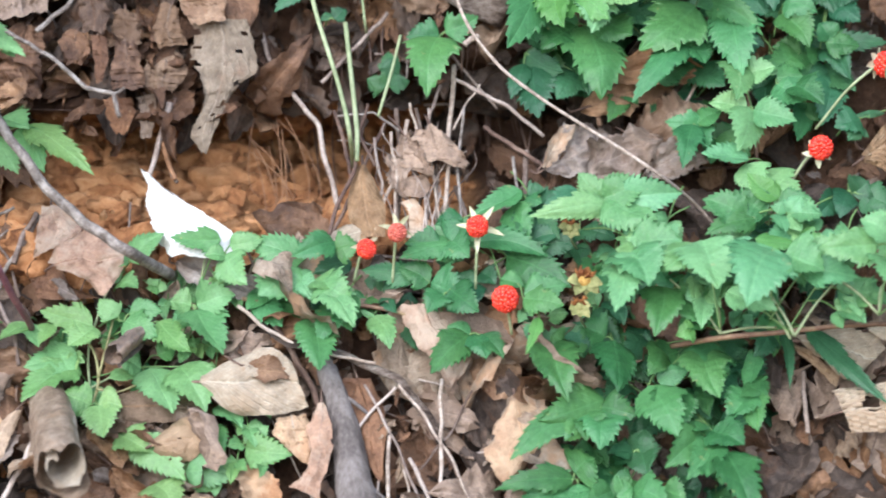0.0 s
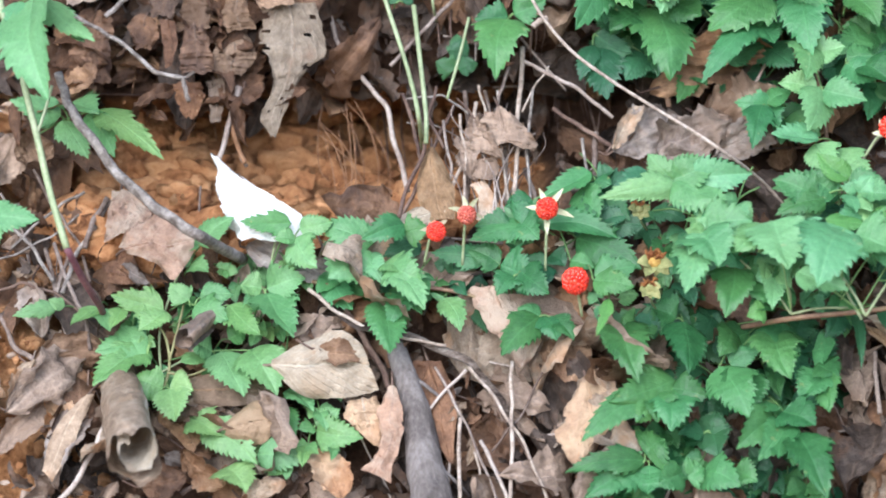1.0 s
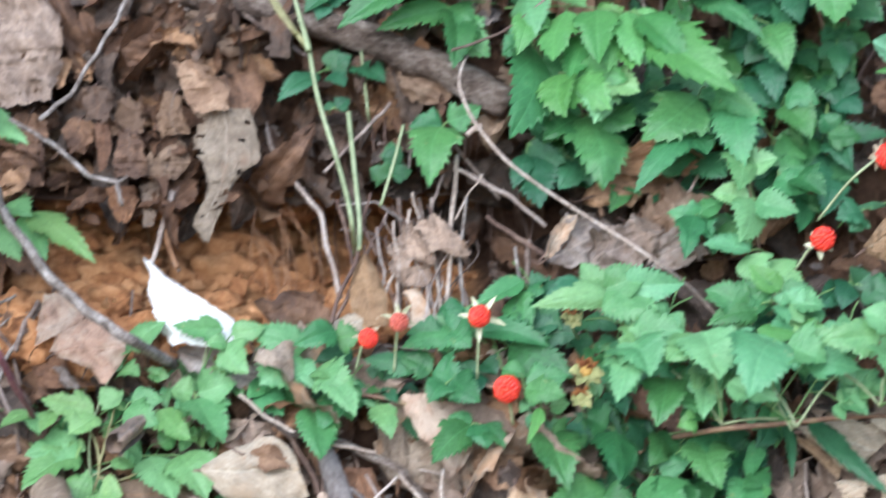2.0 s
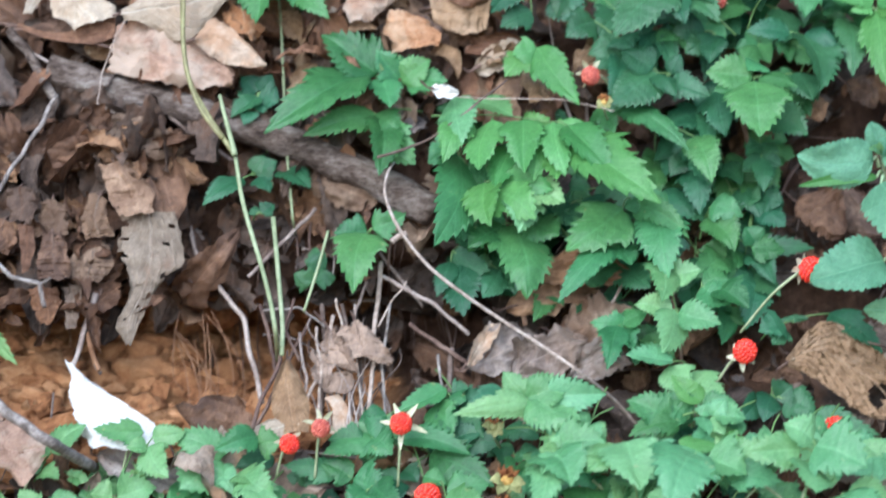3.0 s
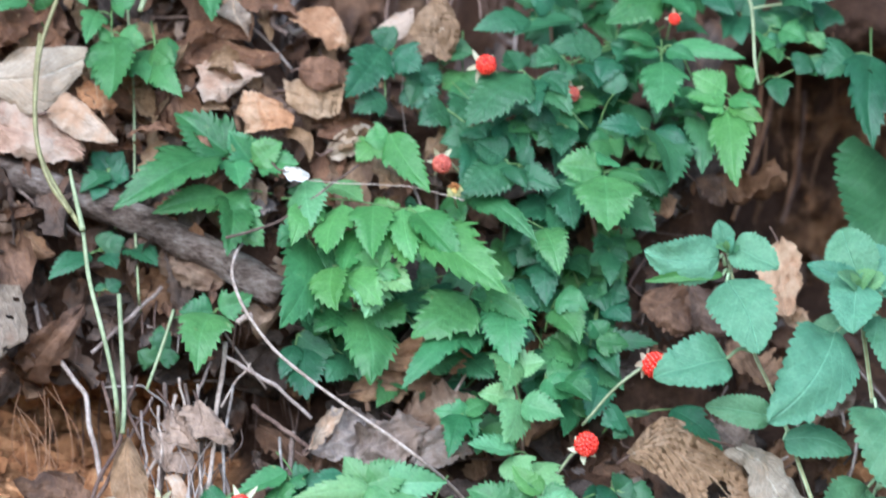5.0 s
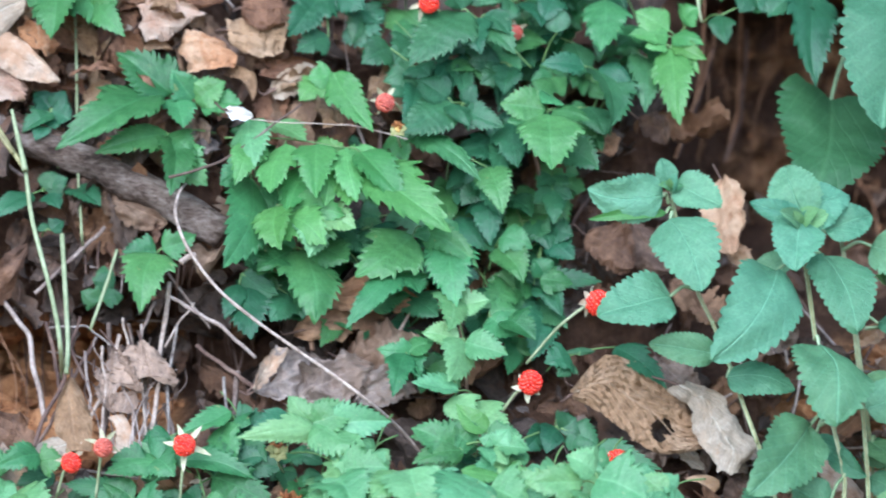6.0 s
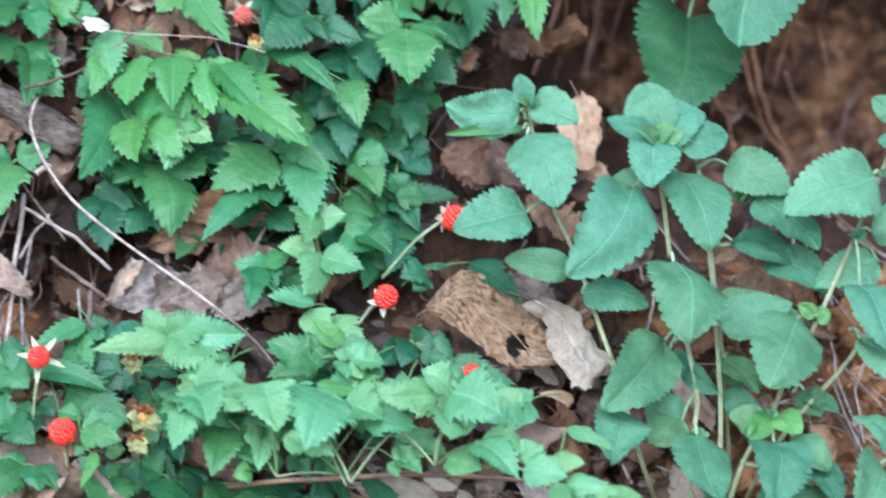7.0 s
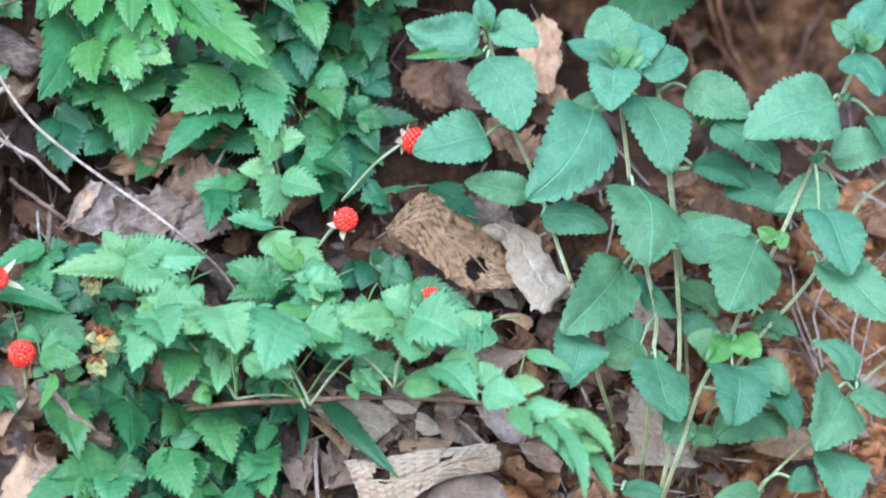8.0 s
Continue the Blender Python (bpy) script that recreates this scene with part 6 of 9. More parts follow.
compound_leaf(upper, SHADED_LEAF, 0.035, (0.1925, -0.1686), [(0.2042, -0.1602, 0.1917, -0.1635, 0.0141), (0.2157, -0.1598, 0.2092, -0.156, 0.0113), (0.2039, -0.1648, 0.1989, -0.1707, 0.0096), (0.227, -0.1554, 0.2541, -0.1758, 0.0146)], seed=118)
compound_leaf(upper, SHADED_LEAF, 0.04, (0.1992, -0.1885), [(0.1981, -0.1966, 0.1944, -0.2094, 0.0135), (0.2026, -0.1999, 0.2086, -0.1917, 0.0118), (0.212, -0.2026, 0.2208, -0.2058, 0.0129), (0.2208, -0.2052, 0.2533, -0.2176, 0.0135), (0.1853, -0.2005, 0.1829, -0.2092, 0.0113)], seed=119)
compound_leaf(upper, BERRY_LEAF, 0.04, (0.1246, -0.0473), [(0.1196, -0.0507, 0.1565, -0.0732, 0.0135), (0.1593, -0.0665, 0.1679, -0.0891, 0.0174), (0.1049, -0.0502, 0.1191, -0.0643, 0.0113)], seed=120)
compound_leaf(upper, SHADED_LEAF, 0.02, (0.1023, -0.0926), [(0.1024, -0.0982, 0.1138, -0.1124, 0.0197), (0.0911, -0.1011, 0.0826, -0.1152, 0.0197), (0.1192, -0.0869, 0.1306, -0.0982, 0.0169), (0.0601, -0.1209, 0.0545, -0.1379, 0.0197), (0.0403, -0.1266, 0.046, -0.1408, 0.0169), (0.1024, -0.1095, 0.0968, -0.1209, 0.0169)], seed=121)
compound_leaf(upper, SHADED_LEAF, 0.02, (0.1533, -0.0981), [(0.1448, -0.0925, 0.159, -0.1066, 0.0169), (0.1646, -0.0981, 0.1761, -0.1123, 0.0169), (0.1704, -0.1151, 0.1847, -0.1236, 0.0169), (0.1816, -0.0924, 0.1931, -0.1066, 0.0169), (0.1478, -0.1151, 0.1422, -0.1293, 0.0169), (0.1876, -0.1321, 0.1991, -0.1435, 0.0141)], seed=122)
thicket(upper, [(0.0288, -0.0532), (0.1953, -0.0444), (0.1962, -0.1378), (0.1597, -0.1834), (0.0743, -0.1464), (0.029, -0.1266)], 34, 0.0, 0.036, 0.021, 46, (SHADED_LEAF, BERRY_LEAF))
compound_leaf(upper, FRESH_LEAF, 0.064, (0.0278, -0.0554), [(0.0885, -0.0587, 0.0946, -0.0846, 0.0169), (0.0729, -0.0567, 0.0739, -0.0832, 0.0163), (0.0566, -0.0581, 0.0513, -0.0813, 0.0158), (0.0433, -0.0594, 0.0343, -0.077, 0.0129), (0.1041, -0.0627, 0.1186, -0.0822, 0.0158)], seed=123)
compound_leaf(upper, FRESH_LEAF, 0.062, (0.0477, -0.065), [(0.0594, -0.093, 0.08, -0.1074, 0.0197), (0.0509, -0.0889, 0.0569, -0.11, 0.0163), (0.0678, -0.0867, 0.0891, -0.0926, 0.0135)], seed=124)

# ---- the tall raspberry bush at the top of the bank ----
top = thing("raspberry_plant", "tall raspberry bush with drooping pinnate leaves on the upper bank", "raspberry", "raspberry plants on the bank")
cane(top, [(0.1875, -0.0752), (0.181, -0.0527), (0.1684, -0.0163), (0.1616, 0.0173), (0.1577, 0.0509)], 0.02, 0.0014, 0.0011, CANE, "cane")
cane(top, [(0.2475, 0.0703), (0.255, 0.0578), (0.2601, 0.0467), (0.2626, 0.0213), (0.265, 0.0094)], 0.05, 0.0011, 0.0008, GREEN_STEM, "leaf_stalk")
cane(top, [(0.2601, 0.0472), (0.2709, 0.0492), (0.2851, 0.0516)], 0.05, 0.0008, 0.0006, GREEN_STEM, "leaf_stalk")
compound_leaf(top, SHADED_LEAF, 0.06, (0.1798, -0.016), [(0.1477, 0.0106, 0.1193, -0.0139, 0.0248), (0.1534, 0.0086, 0.154, -0.0089, 0.0118), (0.1568, 0.0073, 0.1715, -0.0083, 0.0118), (0.1391, 0.0132, 0.1374, 0.0221, 0.0141), (0.1594, 0.0144, 0.1684, 0.0012, 0.0107)], seed=129)
compound_leaf(top, SHADED_LEAF, 0.05, (0.1854, -0.013), [(0.192, 0.0019, 0.1915, 0.016, 0.0129)], seed=130)
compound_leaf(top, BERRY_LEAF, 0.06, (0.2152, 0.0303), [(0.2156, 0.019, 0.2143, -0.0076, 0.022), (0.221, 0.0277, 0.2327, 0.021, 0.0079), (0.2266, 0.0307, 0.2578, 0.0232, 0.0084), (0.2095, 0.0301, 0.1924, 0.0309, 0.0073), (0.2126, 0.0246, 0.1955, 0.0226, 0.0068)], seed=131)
compound_leaf(top, SHADED_LEAF, 0.05, (0.1788, 0.0122), [(0.1673, 0.0175, 0.1676, 0.0073, 0.0135), (0.1814, 0.0193, 0.1853, 0.0062, 0.0129), (0.1614, 0.0229, 0.1532, 0.0142, 0.0113)], seed=132)
compound_leaf(top, SHADED_LEAF, 0.06, (0.1854, -0.013), [(0.214, -0.0164, 0.2235, -0.0424, 0.0248), (0.2059, -0.0129, 0.1848, -0.0136, 0.009), (0.2145, -0.0138, 0.2302, -0.0207, 0.0084)], seed=133)
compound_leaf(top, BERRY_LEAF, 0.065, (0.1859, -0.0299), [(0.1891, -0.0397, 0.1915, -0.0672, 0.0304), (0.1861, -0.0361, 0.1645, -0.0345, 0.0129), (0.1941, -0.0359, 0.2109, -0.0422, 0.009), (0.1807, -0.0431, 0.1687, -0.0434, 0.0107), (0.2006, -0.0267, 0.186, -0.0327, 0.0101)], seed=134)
compound_leaf(top, SHADED_LEAF, 0.04, (0.1748, -0.0387), [(0.1721, -0.0422, 0.1746, -0.0654, 0.0191), (0.2089, -0.0349, 0.218, -0.0488, 0.0169), (0.1982, -0.0551, 0.2157, -0.0659, 0.0169)], seed=135)
compound_leaf(top, SHADED_LEAF, 0.05, (0.1549, -0.0393), [(0.1406, -0.0346, 0.1167, -0.0506, 0.0214), (0.1354, -0.0303, 0.1227, -0.0228, 0.0146), (0.1383, -0.0347, 0.15, -0.0457, 0.0101), (0.1499, -0.04, 0.1671, -0.0452, 0.0107), (0.1497, -0.0344, 0.1522, -0.0253, 0.0079)], seed=136)
compound_leaf(top, SHADED_LEAF, 0.04, (0.1344, -0.0174), [(0.1237, -0.0205, 0.1058, -0.0244, 0.0135), (0.1087, -0.0083, 0.0948, -0.0163, 0.0163), (0.1173, -0.0122, 0.1288, -0.0203, 0.0141), (0.14, -0.0144, 0.1404, -0.0284, 0.0113)], seed=137)
compound_leaf(top, SHADED_LEAF, 0.045, (0.1683, -0.0135), [(0.1698, -0.0157, 0.1666, -0.0299, 0.0141), (0.1614, -0.0188, 0.1545, -0.0246, 0.0129), (0.1575, -0.0121, 0.1479, -0.0141, 0.0118)], seed=138)
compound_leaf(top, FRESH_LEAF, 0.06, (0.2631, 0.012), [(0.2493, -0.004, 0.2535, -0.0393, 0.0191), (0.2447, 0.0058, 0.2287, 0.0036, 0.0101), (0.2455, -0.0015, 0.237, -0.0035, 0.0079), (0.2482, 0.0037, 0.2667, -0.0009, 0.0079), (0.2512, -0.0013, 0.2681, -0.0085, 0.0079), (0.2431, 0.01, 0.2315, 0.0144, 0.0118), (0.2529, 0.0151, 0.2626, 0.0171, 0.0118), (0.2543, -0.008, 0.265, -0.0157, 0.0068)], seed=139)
compound_leaf(top, SHADED_LEAF, 0.045, (0.2391, 0.0028), [(0.2337, -0.0073, 0.2381, -0.0346, 0.0174), (0.2282, 0.003, 0.2232, -0.0028, 0.0107)], seed=140)
compound_leaf(top, SHADED_LEAF, 0.05, (0.266, 0.0093), [(0.2745, 0.013, 0.2782, -0.0016, 0.0124), (0.2929, 0.0201, 0.3104, 0.0164, 0.009)], seed=141)
compound_leaf(top, SHADED_LEAF, 0.05, (0.1659, 0.0385), [(0.1489, 0.0374, 0.1202, 0.031, 0.0135), (0.1492, 0.0493, 0.1338, 0.0517, 0.0096), (0.1773, 0.0382, 0.1406, 0.0316, 0.0118), (0.16, 0.0468, 0.1485, 0.0521, 0.0113)], seed=142)
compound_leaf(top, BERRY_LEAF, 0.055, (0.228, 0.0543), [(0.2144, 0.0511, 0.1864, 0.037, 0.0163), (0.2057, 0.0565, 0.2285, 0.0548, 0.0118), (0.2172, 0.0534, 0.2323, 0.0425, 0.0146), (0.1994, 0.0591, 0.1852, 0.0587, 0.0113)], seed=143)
compound_leaf(top, SHADED_LEAF, 0.045, (0.1825, 0.053), [(0.1715, 0.0606, 0.1481, 0.0661, 0.0096), (0.1633, 0.0519, 0.1801, 0.0575, 0.0118), (0.1794, 0.0642, 0.1935, 0.0674, 0.0113)], seed=144)
compound_leaf(top, SHADED_LEAF, 0.05, (0.1861, 0.0277), [(0.199, 0.0224, 0.1895, 0.0278, 0.0163), (0.1777, 0.0241, 0.1578, 0.0241, 0.0118), (0.1614, 0.018, 0.1467, 0.0148, 0.0113), (0.1836, 0.0158, 0.1844, 0.0073, 0.0118), (0.1671, 0.0154, 0.1701, 0.0081, 0.0101)], seed=145)
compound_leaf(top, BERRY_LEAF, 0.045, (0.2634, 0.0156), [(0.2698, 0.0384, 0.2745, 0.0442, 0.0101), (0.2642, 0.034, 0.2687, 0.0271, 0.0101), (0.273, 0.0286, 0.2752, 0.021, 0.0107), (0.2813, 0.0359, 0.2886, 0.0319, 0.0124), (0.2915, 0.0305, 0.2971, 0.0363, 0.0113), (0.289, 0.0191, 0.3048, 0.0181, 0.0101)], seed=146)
compound_leaf(top, SHADED_LEAF, 0.055, (0.2851, 0.0516), [(0.2618, 0.0665, 0.2769, 0.0579, 0.0174), (0.2905, 0.0616, 0.3056, 0.0558, 0.0118), (0.296, 0.0703, 0.3075, 0.0678, 0.0141), (0.2795, 0.05, 0.291, 0.0475, 0.0113), (0.2731, 0.0711, 0.2619, 0.0637, 0.0141)], seed=147)
compound_leaf(top, SHADED_LEAF, 0.045, (0.0929, 0.0168), [(0.0759, 0.0206, 0.0574, -0.0044, 0.0203), (0.083, 0.0199, 0.0948, 0.0107, 0.0146), (0.0779, -0.0039, 0.0626, -0.011, 0.0129), (0.0828, 0.025, 0.0695, 0.0291, 0.0118)], seed=148)
compound_leaf(top, SHADED_LEAF, 0.03, (0.1072, 0.0115), [(0.0931, 0.0112, 0.1046, 0.003, 0.0169), (0.0878, -0.003, 0.1021, -0.0083, 0.0169), (0.1068, 0.0256, 0.1211, 0.0204, 0.0141), (0.0989, 0.0057, 0.0907, -0.0058, 0.0169), (0.1218, -0.005, 0.1107, -0.0166, 0.0169), (0.1385, 0.0039, 0.1502, -0.0099, 0.0169)], seed=149)
compound_leaf(top, SHADED_LEAF, 0.03, (0.1783, 0.0021), [(0.1504, -0.0156, 0.1677, -0.0264, 0.0169), (0.1672, -0.0067, 0.1816, -0.0148, 0.0169), (0.184, -0.0006, 0.1953, 0.0025, 0.0169), (0.2012, -0.003, 0.2045, -0.0199, 0.0169), (0.1482, 0.0633, 0.1625, 0.0581, 0.0169), (0.2277, 0.0655, 0.242, 0.0603, 0.0169)], seed=150)
compound_leaf(top, SHADED_LEAF, 0.03, (0.205, 0.0621), [(0.1907, 0.0645, 0.1764, 0.0697, 0.0169), (0.2106, 0.0651, 0.2275, 0.0712, 0.0169), (0.2394, 0.0546, 0.2511, 0.0436, 0.0169), (0.279, 0.067, 0.2679, 0.0554, 0.0169), (0.3024, 0.0478, 0.2912, 0.039, 0.0169), (0.2342, 0.0375, 0.2229, 0.0344, 0.0169)], seed=151)
thicket(top, [(0.1039, 0.0284), (0.2417, 0.0716), (0.3074, 0.0734), (0.3026, 0.0422), (0.2428, 0.0349), (0.2251, -0.042), (0.1944, -0.0654), (0.1173, -0.0503)], 36, 0.0, 0.04, 0.021, 46, (SHADED_LEAF, BERRY_LEAF))

# ---- small shoots over the litter ----
weed = thing("weed_shoot", "small thin weed shoot with drooping toothed leaves over litter", "weed", "weed plants on the bank")
cane(weed, [(-0.0401, -0.1154, -0.03), (-0.0415, -0.1069), (-0.0429, -0.09), (-0.0449, -0.0646), (-0.0457, -0.0365), (-0.0471, -0.0029), (-0.0493, 0.0195), (-0.0513, 0.0362)], 0.03, 0.0007, 0.0007, GREEN_STEM, "stem")
compound_leaf(weed, BERRY_LEAF, 0.045, (-0.0485, 0.0139), [(-0.0577, 0.0209, -0.0597, -0.0063, 0.0208), (-0.0387, 0.0134, -0.0261, -0.0062, 0.0146), (-0.0303, 0.0223, -0.0275, 0.0095, 0.0079)], seed=154)
compound_leaf(weed, SHADED_LEAF, 0.035, (-0.0541, -0.0731), [(-0.0583, -0.0455, -0.0724, -0.054, 0.0118), (-0.0578, -0.0436, -0.0482, -0.0483, 0.0118), (-0.0634, -0.0478, -0.0656, -0.0585, 0.0101), (-0.0597, -0.0408, -0.0667, -0.0352, 0.0101), (-0.0555, -0.0408, -0.0513, -0.0343, 0.0084)], seed=155)
compound_leaf(weed, SHADED_LEAF, 0.035, (-0.0457, -0.0815), [(-0.0662, -0.0858, -0.0865, -0.0979, 0.0107), (-0.0584, -0.0832, -0.0494, -0.0773, 0.0079), (-0.0612, -0.0801, -0.0556, -0.0742, 0.0068), (-0.0438, -0.0815, -0.0325, -0.0911, 0.0107), (-0.0556, -0.0858, -0.0528, -0.0928, 0.0079)], seed=156)
compound_leaf(weed, SHADED_LEAF, 0.03, (-0.0612, -0.1069), [(-0.0598, -0.1041, -0.0612, -0.0999, 0.0062), (-0.0533, -0.1035, -0.0505, -0.099, 0.0062)], seed=157)
compound_leaf(weed, SHADED_LEAF, 0.03, (-0.0325, -0.1423), [(-0.0302, -0.138, -0.0204, -0.1352, 0.0101), (-0.0345, -0.138, -0.0415, -0.1338, 0.009), (-0.0331, -0.1281, -0.026, -0.1224, 0.0079), (-0.0331, -0.1244, -0.0302, -0.1199, 0.0068)], seed=158)
shoot = thing("weed_shoot", "tangled green weed shoot with small leaves above the log", "weed", "weed plants on the bank")
cane(shoot, [(-0.0795, 0.0793), (-0.0844, 0.0457), (-0.0922, 0.0203), (-0.095, -0.0021), (-0.0945, -0.0273), (-0.0879, -0.0496), (-0.0764, -0.0661)], 0.074, 0.0011, 0.0011, OLIVE_STEM, "stem", "pale green bending stem")
compound_leaf(shoot, BERRY_LEAF, 0.055, (-0.0923, 0.0259), [(-0.1003, 0.038, -0.1229, 0.029, 0.0079), (-0.0842, 0.0373, -0.0954, 0.0426, 0.0084)], seed=161)
compound_leaf(shoot, BERRY_LEAF, 0.055, (-0.0593, 0.0464), [(-0.0587, 0.0212, -0.0592, -0.009, 0.0225), (-0.0744, 0.0362, -0.071, 0.0203, 0.0107), (-0.0761, 0.0515, -0.0714, 0.0371, 0.0107), (-0.0586, 0.0391, -0.0475, 0.0428, 0.0118), (-0.0582, 0.024, -0.0643, 0.0205, 0.0101), (-0.0499, 0.0242, -0.0414, 0.0183, 0.0107)], seed=162)
compound_leaf(shoot, BERRY_LEAF, 0.055, (-0.0394, 0.0301), [(-0.0361, 0.0106, -0.0229, -0.0064, 0.0135), (-0.0386, 0.0184, -0.0271, 0.0086, 0.0118)], seed=163)
compound_leaf(shoot, BERRY_LEAF, 0.06, (-0.0319, 0.0695), [(-0.0148, 0.0537, -0.0081, 0.0332, 0.018), (-0.029, 0.0654, -0.0169, 0.0498, 0.0174), (0.0045, 0.0663, 0.0094, 0.0511, 0.009), (-0.0873, 0.054, -0.0903, 0.065, 0.0141), (-0.0458, 0.0663, -0.0539, 0.0549, 0.0141)], seed=164)
cane(shoot, [(-0.0722, 0.0628), (-0.0678, 0.0517), (-0.0625, 0.0421)], 0.06, 0.0014, 0.0011, GREEN_STEM, "stem")
cane(shoot, [(-0.0378, 0.0567), (-0.0412, 0.0469), (-0.0451, 0.035)], 0.06, 0.0017, 0.0014, GREEN_STEM, "stem")
grass = thing("grass_shoot", "upright green grass stalks growing at the hollow's edge", "grass", "grass plants on the bank")
cane(grass, [(-0.0938, 0.0221), (-0.0955, -0.003), (-0.0934, -0.0338), (-0.0836, -0.054), (-0.071, -0.0731)], 0.072, 0.0012, 0.0013, OLIVE_STEM, "stalk")
cane(grass, [(-0.0702, -0.0731), (-0.0663, -0.0985), (-0.0584, -0.1267), (-0.0534, -0.1465), (-0.0506, -0.1635), (-0.0494, -0.1777, -0.05)], 0.07, 0.0011, 0.0012, GREEN_STEM, "stalk")
cane(grass, [(-0.0774, -0.0445), (-0.0752, -0.054), (-0.0718, -0.0675), (-0.0702, -0.0745)], 0.074, 0.0008, 0.0017, GREEN_STEM, "bud")
cane(grass, [(-0.0514, -0.1055), (-0.0488, -0.138), (-0.0472, -0.1607), (-0.0477, -0.1749)], 0.05, 0.0012, 0.0012, GREEN_STEM, "stalk")
cane(grass, [(-0.0241, -0.1125), (-0.0288, -0.1295), (-0.0364, -0.1528)], 0.045, 0.0008, 0.0008, GREEN_STEM, "stalk")
cane(grass, [(-0.0514, -0.1607), (-0.0486, -0.1777), (-0.0585, -0.1976), (-0.0627, -0.2119)], 0.04, 0.0011, 0.0011, DARK_TWIG, "stalk")

# ---- berries and withered flowers ----
raspberry(-0.0442, -0.2195, 0.0104, 0.06, stalk=(-0.0511, -0.2366), seed=174)
raspberry(-0.0286, -0.2117, 0.0101, 0.06, stalk=(-0.0317, -0.2372), dull=True, seed=175)
raspberry(0.0118, -0.2096, 0.0118, 0.065, stalk=(0.01, -0.2414), nod=0.1, sepals=2.1, seed=176)
raspberry(0.0249, -0.2468, 0.0141, 0.07, stalk=(0.0278, -0.2651), nod=0.2, sepals=0.9, seed=177)
raspberry(0.1846, -0.1743, 0.0129, 0.075, stalk=(0.1711, -0.1891), nod=0.6, sepals=1.3, seed=178)
raspberry(0.2183, -0.1335, 0.0146, 0.07, stalk=(0.1822, -0.1649), sideways=0.8, nod=-0.1, sepals=1.3, seed=179)
raspberry(0.2303, -0.2137, 0.0129, 0.065, stalk=(0.214, -0.2148), sideways=0.6, nod=0.0, sepals=1.0, seed=180)
raspberry(0.1276, 0.0145, 0.0113, 0.07, stalk=(0.1384, 0.0033), sideways=0.6, nod=0.0, seed=181)
raspberry(0.1071, -0.0358, 0.0107, 0.06, stalk=(0.119, -0.0445), dull=True, seed=182)
raspberry(0.1711, 0.0012, 0.009, 0.045, stalk=(0.178, -0.0106), dull=True, seed=183)
raspberry(0.2213, 0.0405, 0.0068, 0.06, stalk=(0.228, 0.0543), seed=184)
withered_flower(0.0583, -0.2112, 0.0095, 0.065, 6, "spent green raspberry calyx with brown stamens", False)
withered_flower(0.0649, -0.238, 0.0135, 0.07, 3)
withered_flower(0.0623, -0.2511, 0.0105, 0.068, 4, "faded green raspberry calyx with brown stamens", False)
withered_flower(0.1139, -0.0485, 0.008, 0.066, 5)
dead_leaf(0.0274, -0.0414, 0.0414, -0.0442, 0.0084, 0.07, WHITE, "small white curled petal-like scrap on a leaf", curl=1.2, seed=186)
twig([(0.0344, -0.0453), (0.0682, -0.0469), (0.0908, -0.0474), (0.119, -0.0536)], 0.0003, 0.0003, 0.066, PALE_TWIG, "thin pale thread across the leaves")

# ---- the herb with oval blue-green leaves ----
herb = thing("herb_plant", "tall mint-like herb with oval blue-green toothed leaves", "herb", "herb plants on the bank")
herb_stem(herb, [(0.2517, -0.0693), (0.2548, -0.0863), (0.2669, -0.1236), (0.2766, -0.1428), (0.2865, -0.165), (0.2933, -0.1827), (0.3017, -0.2028)], 0.08, 0.00096, 0.00135)
herb_stem(herb, [(0.3017, -0.2028), (0.3121, -0.2318), (0.3198, -0.255), (0.3278, -0.2755, -0.03), (0.3313, -0.2902, -0.075)], 0.07, 0.00115, 0.00115)
herb_stem(herb, [(0.3185, -0.0923), (0.3233, -0.1152), (0.3293, -0.1497)], 0.085, 0.00115, 0.00115)
herb_stem(herb, [(0.3393, -0.19), (0.3469, -0.2191), (0.3465, -0.2397), (0.3457, -0.2721), (0.3441, -0.3017, -0.03), (0.3436, -0.3196, -0.075)], 0.07, 0.00115, 0.00115)
herb_stem(herb, [(0.3383, -0.0945), (0.3418, -0.1044), (0.3504, -0.1518), (0.3571, -0.2012), (0.3603, -0.2364), (0.3599, -0.26), (0.3582, -0.2866), (0.3539, -0.3164, -0.02), (0.3525, -0.3433, -0.07)], 0.065, 0.00115, 0.00115)
herb_stem(herb, [(0.4477, -0.0772), (0.4374, -0.1028), (0.4252, -0.1362), (0.4154, -0.1614), (0.4072, -0.1821), (0.3939, -0.209), (0.3862, -0.2298), (0.3727, -0.2552), (0.3641, -0.2865), (0.3554, -0.3164, -0.02), (0.3511, -0.3463, -0.085)], 0.08, 0.00115, 0.00135)
herb_stem(herb, [(0.4642, -0.1451), (0.4506, -0.1579), (0.4262, -0.1992), (0.4011, -0.2294), (0.3833, -0.2564), (0.3716, -0.2863, -0.03), (0.3615, -0.3192, -0.07)], 0.06, 0.00115, 0.00115)
herb_stem(herb, [(0.4705, -0.2394), (0.4539, -0.2547), (0.4371, -0.276), (0.406, -0.3094), (0.3926, -0.3366, -0.07)], 0.06, 0.00096, 0.00096)
herb_stem(herb, [(0.3499, -0.1432), (0.3588, -0.1953), (0.3645, -0.2421, -0.03), (0.3681, -0.2775, -0.06)], 0.055, 0.00096, 0.00096)
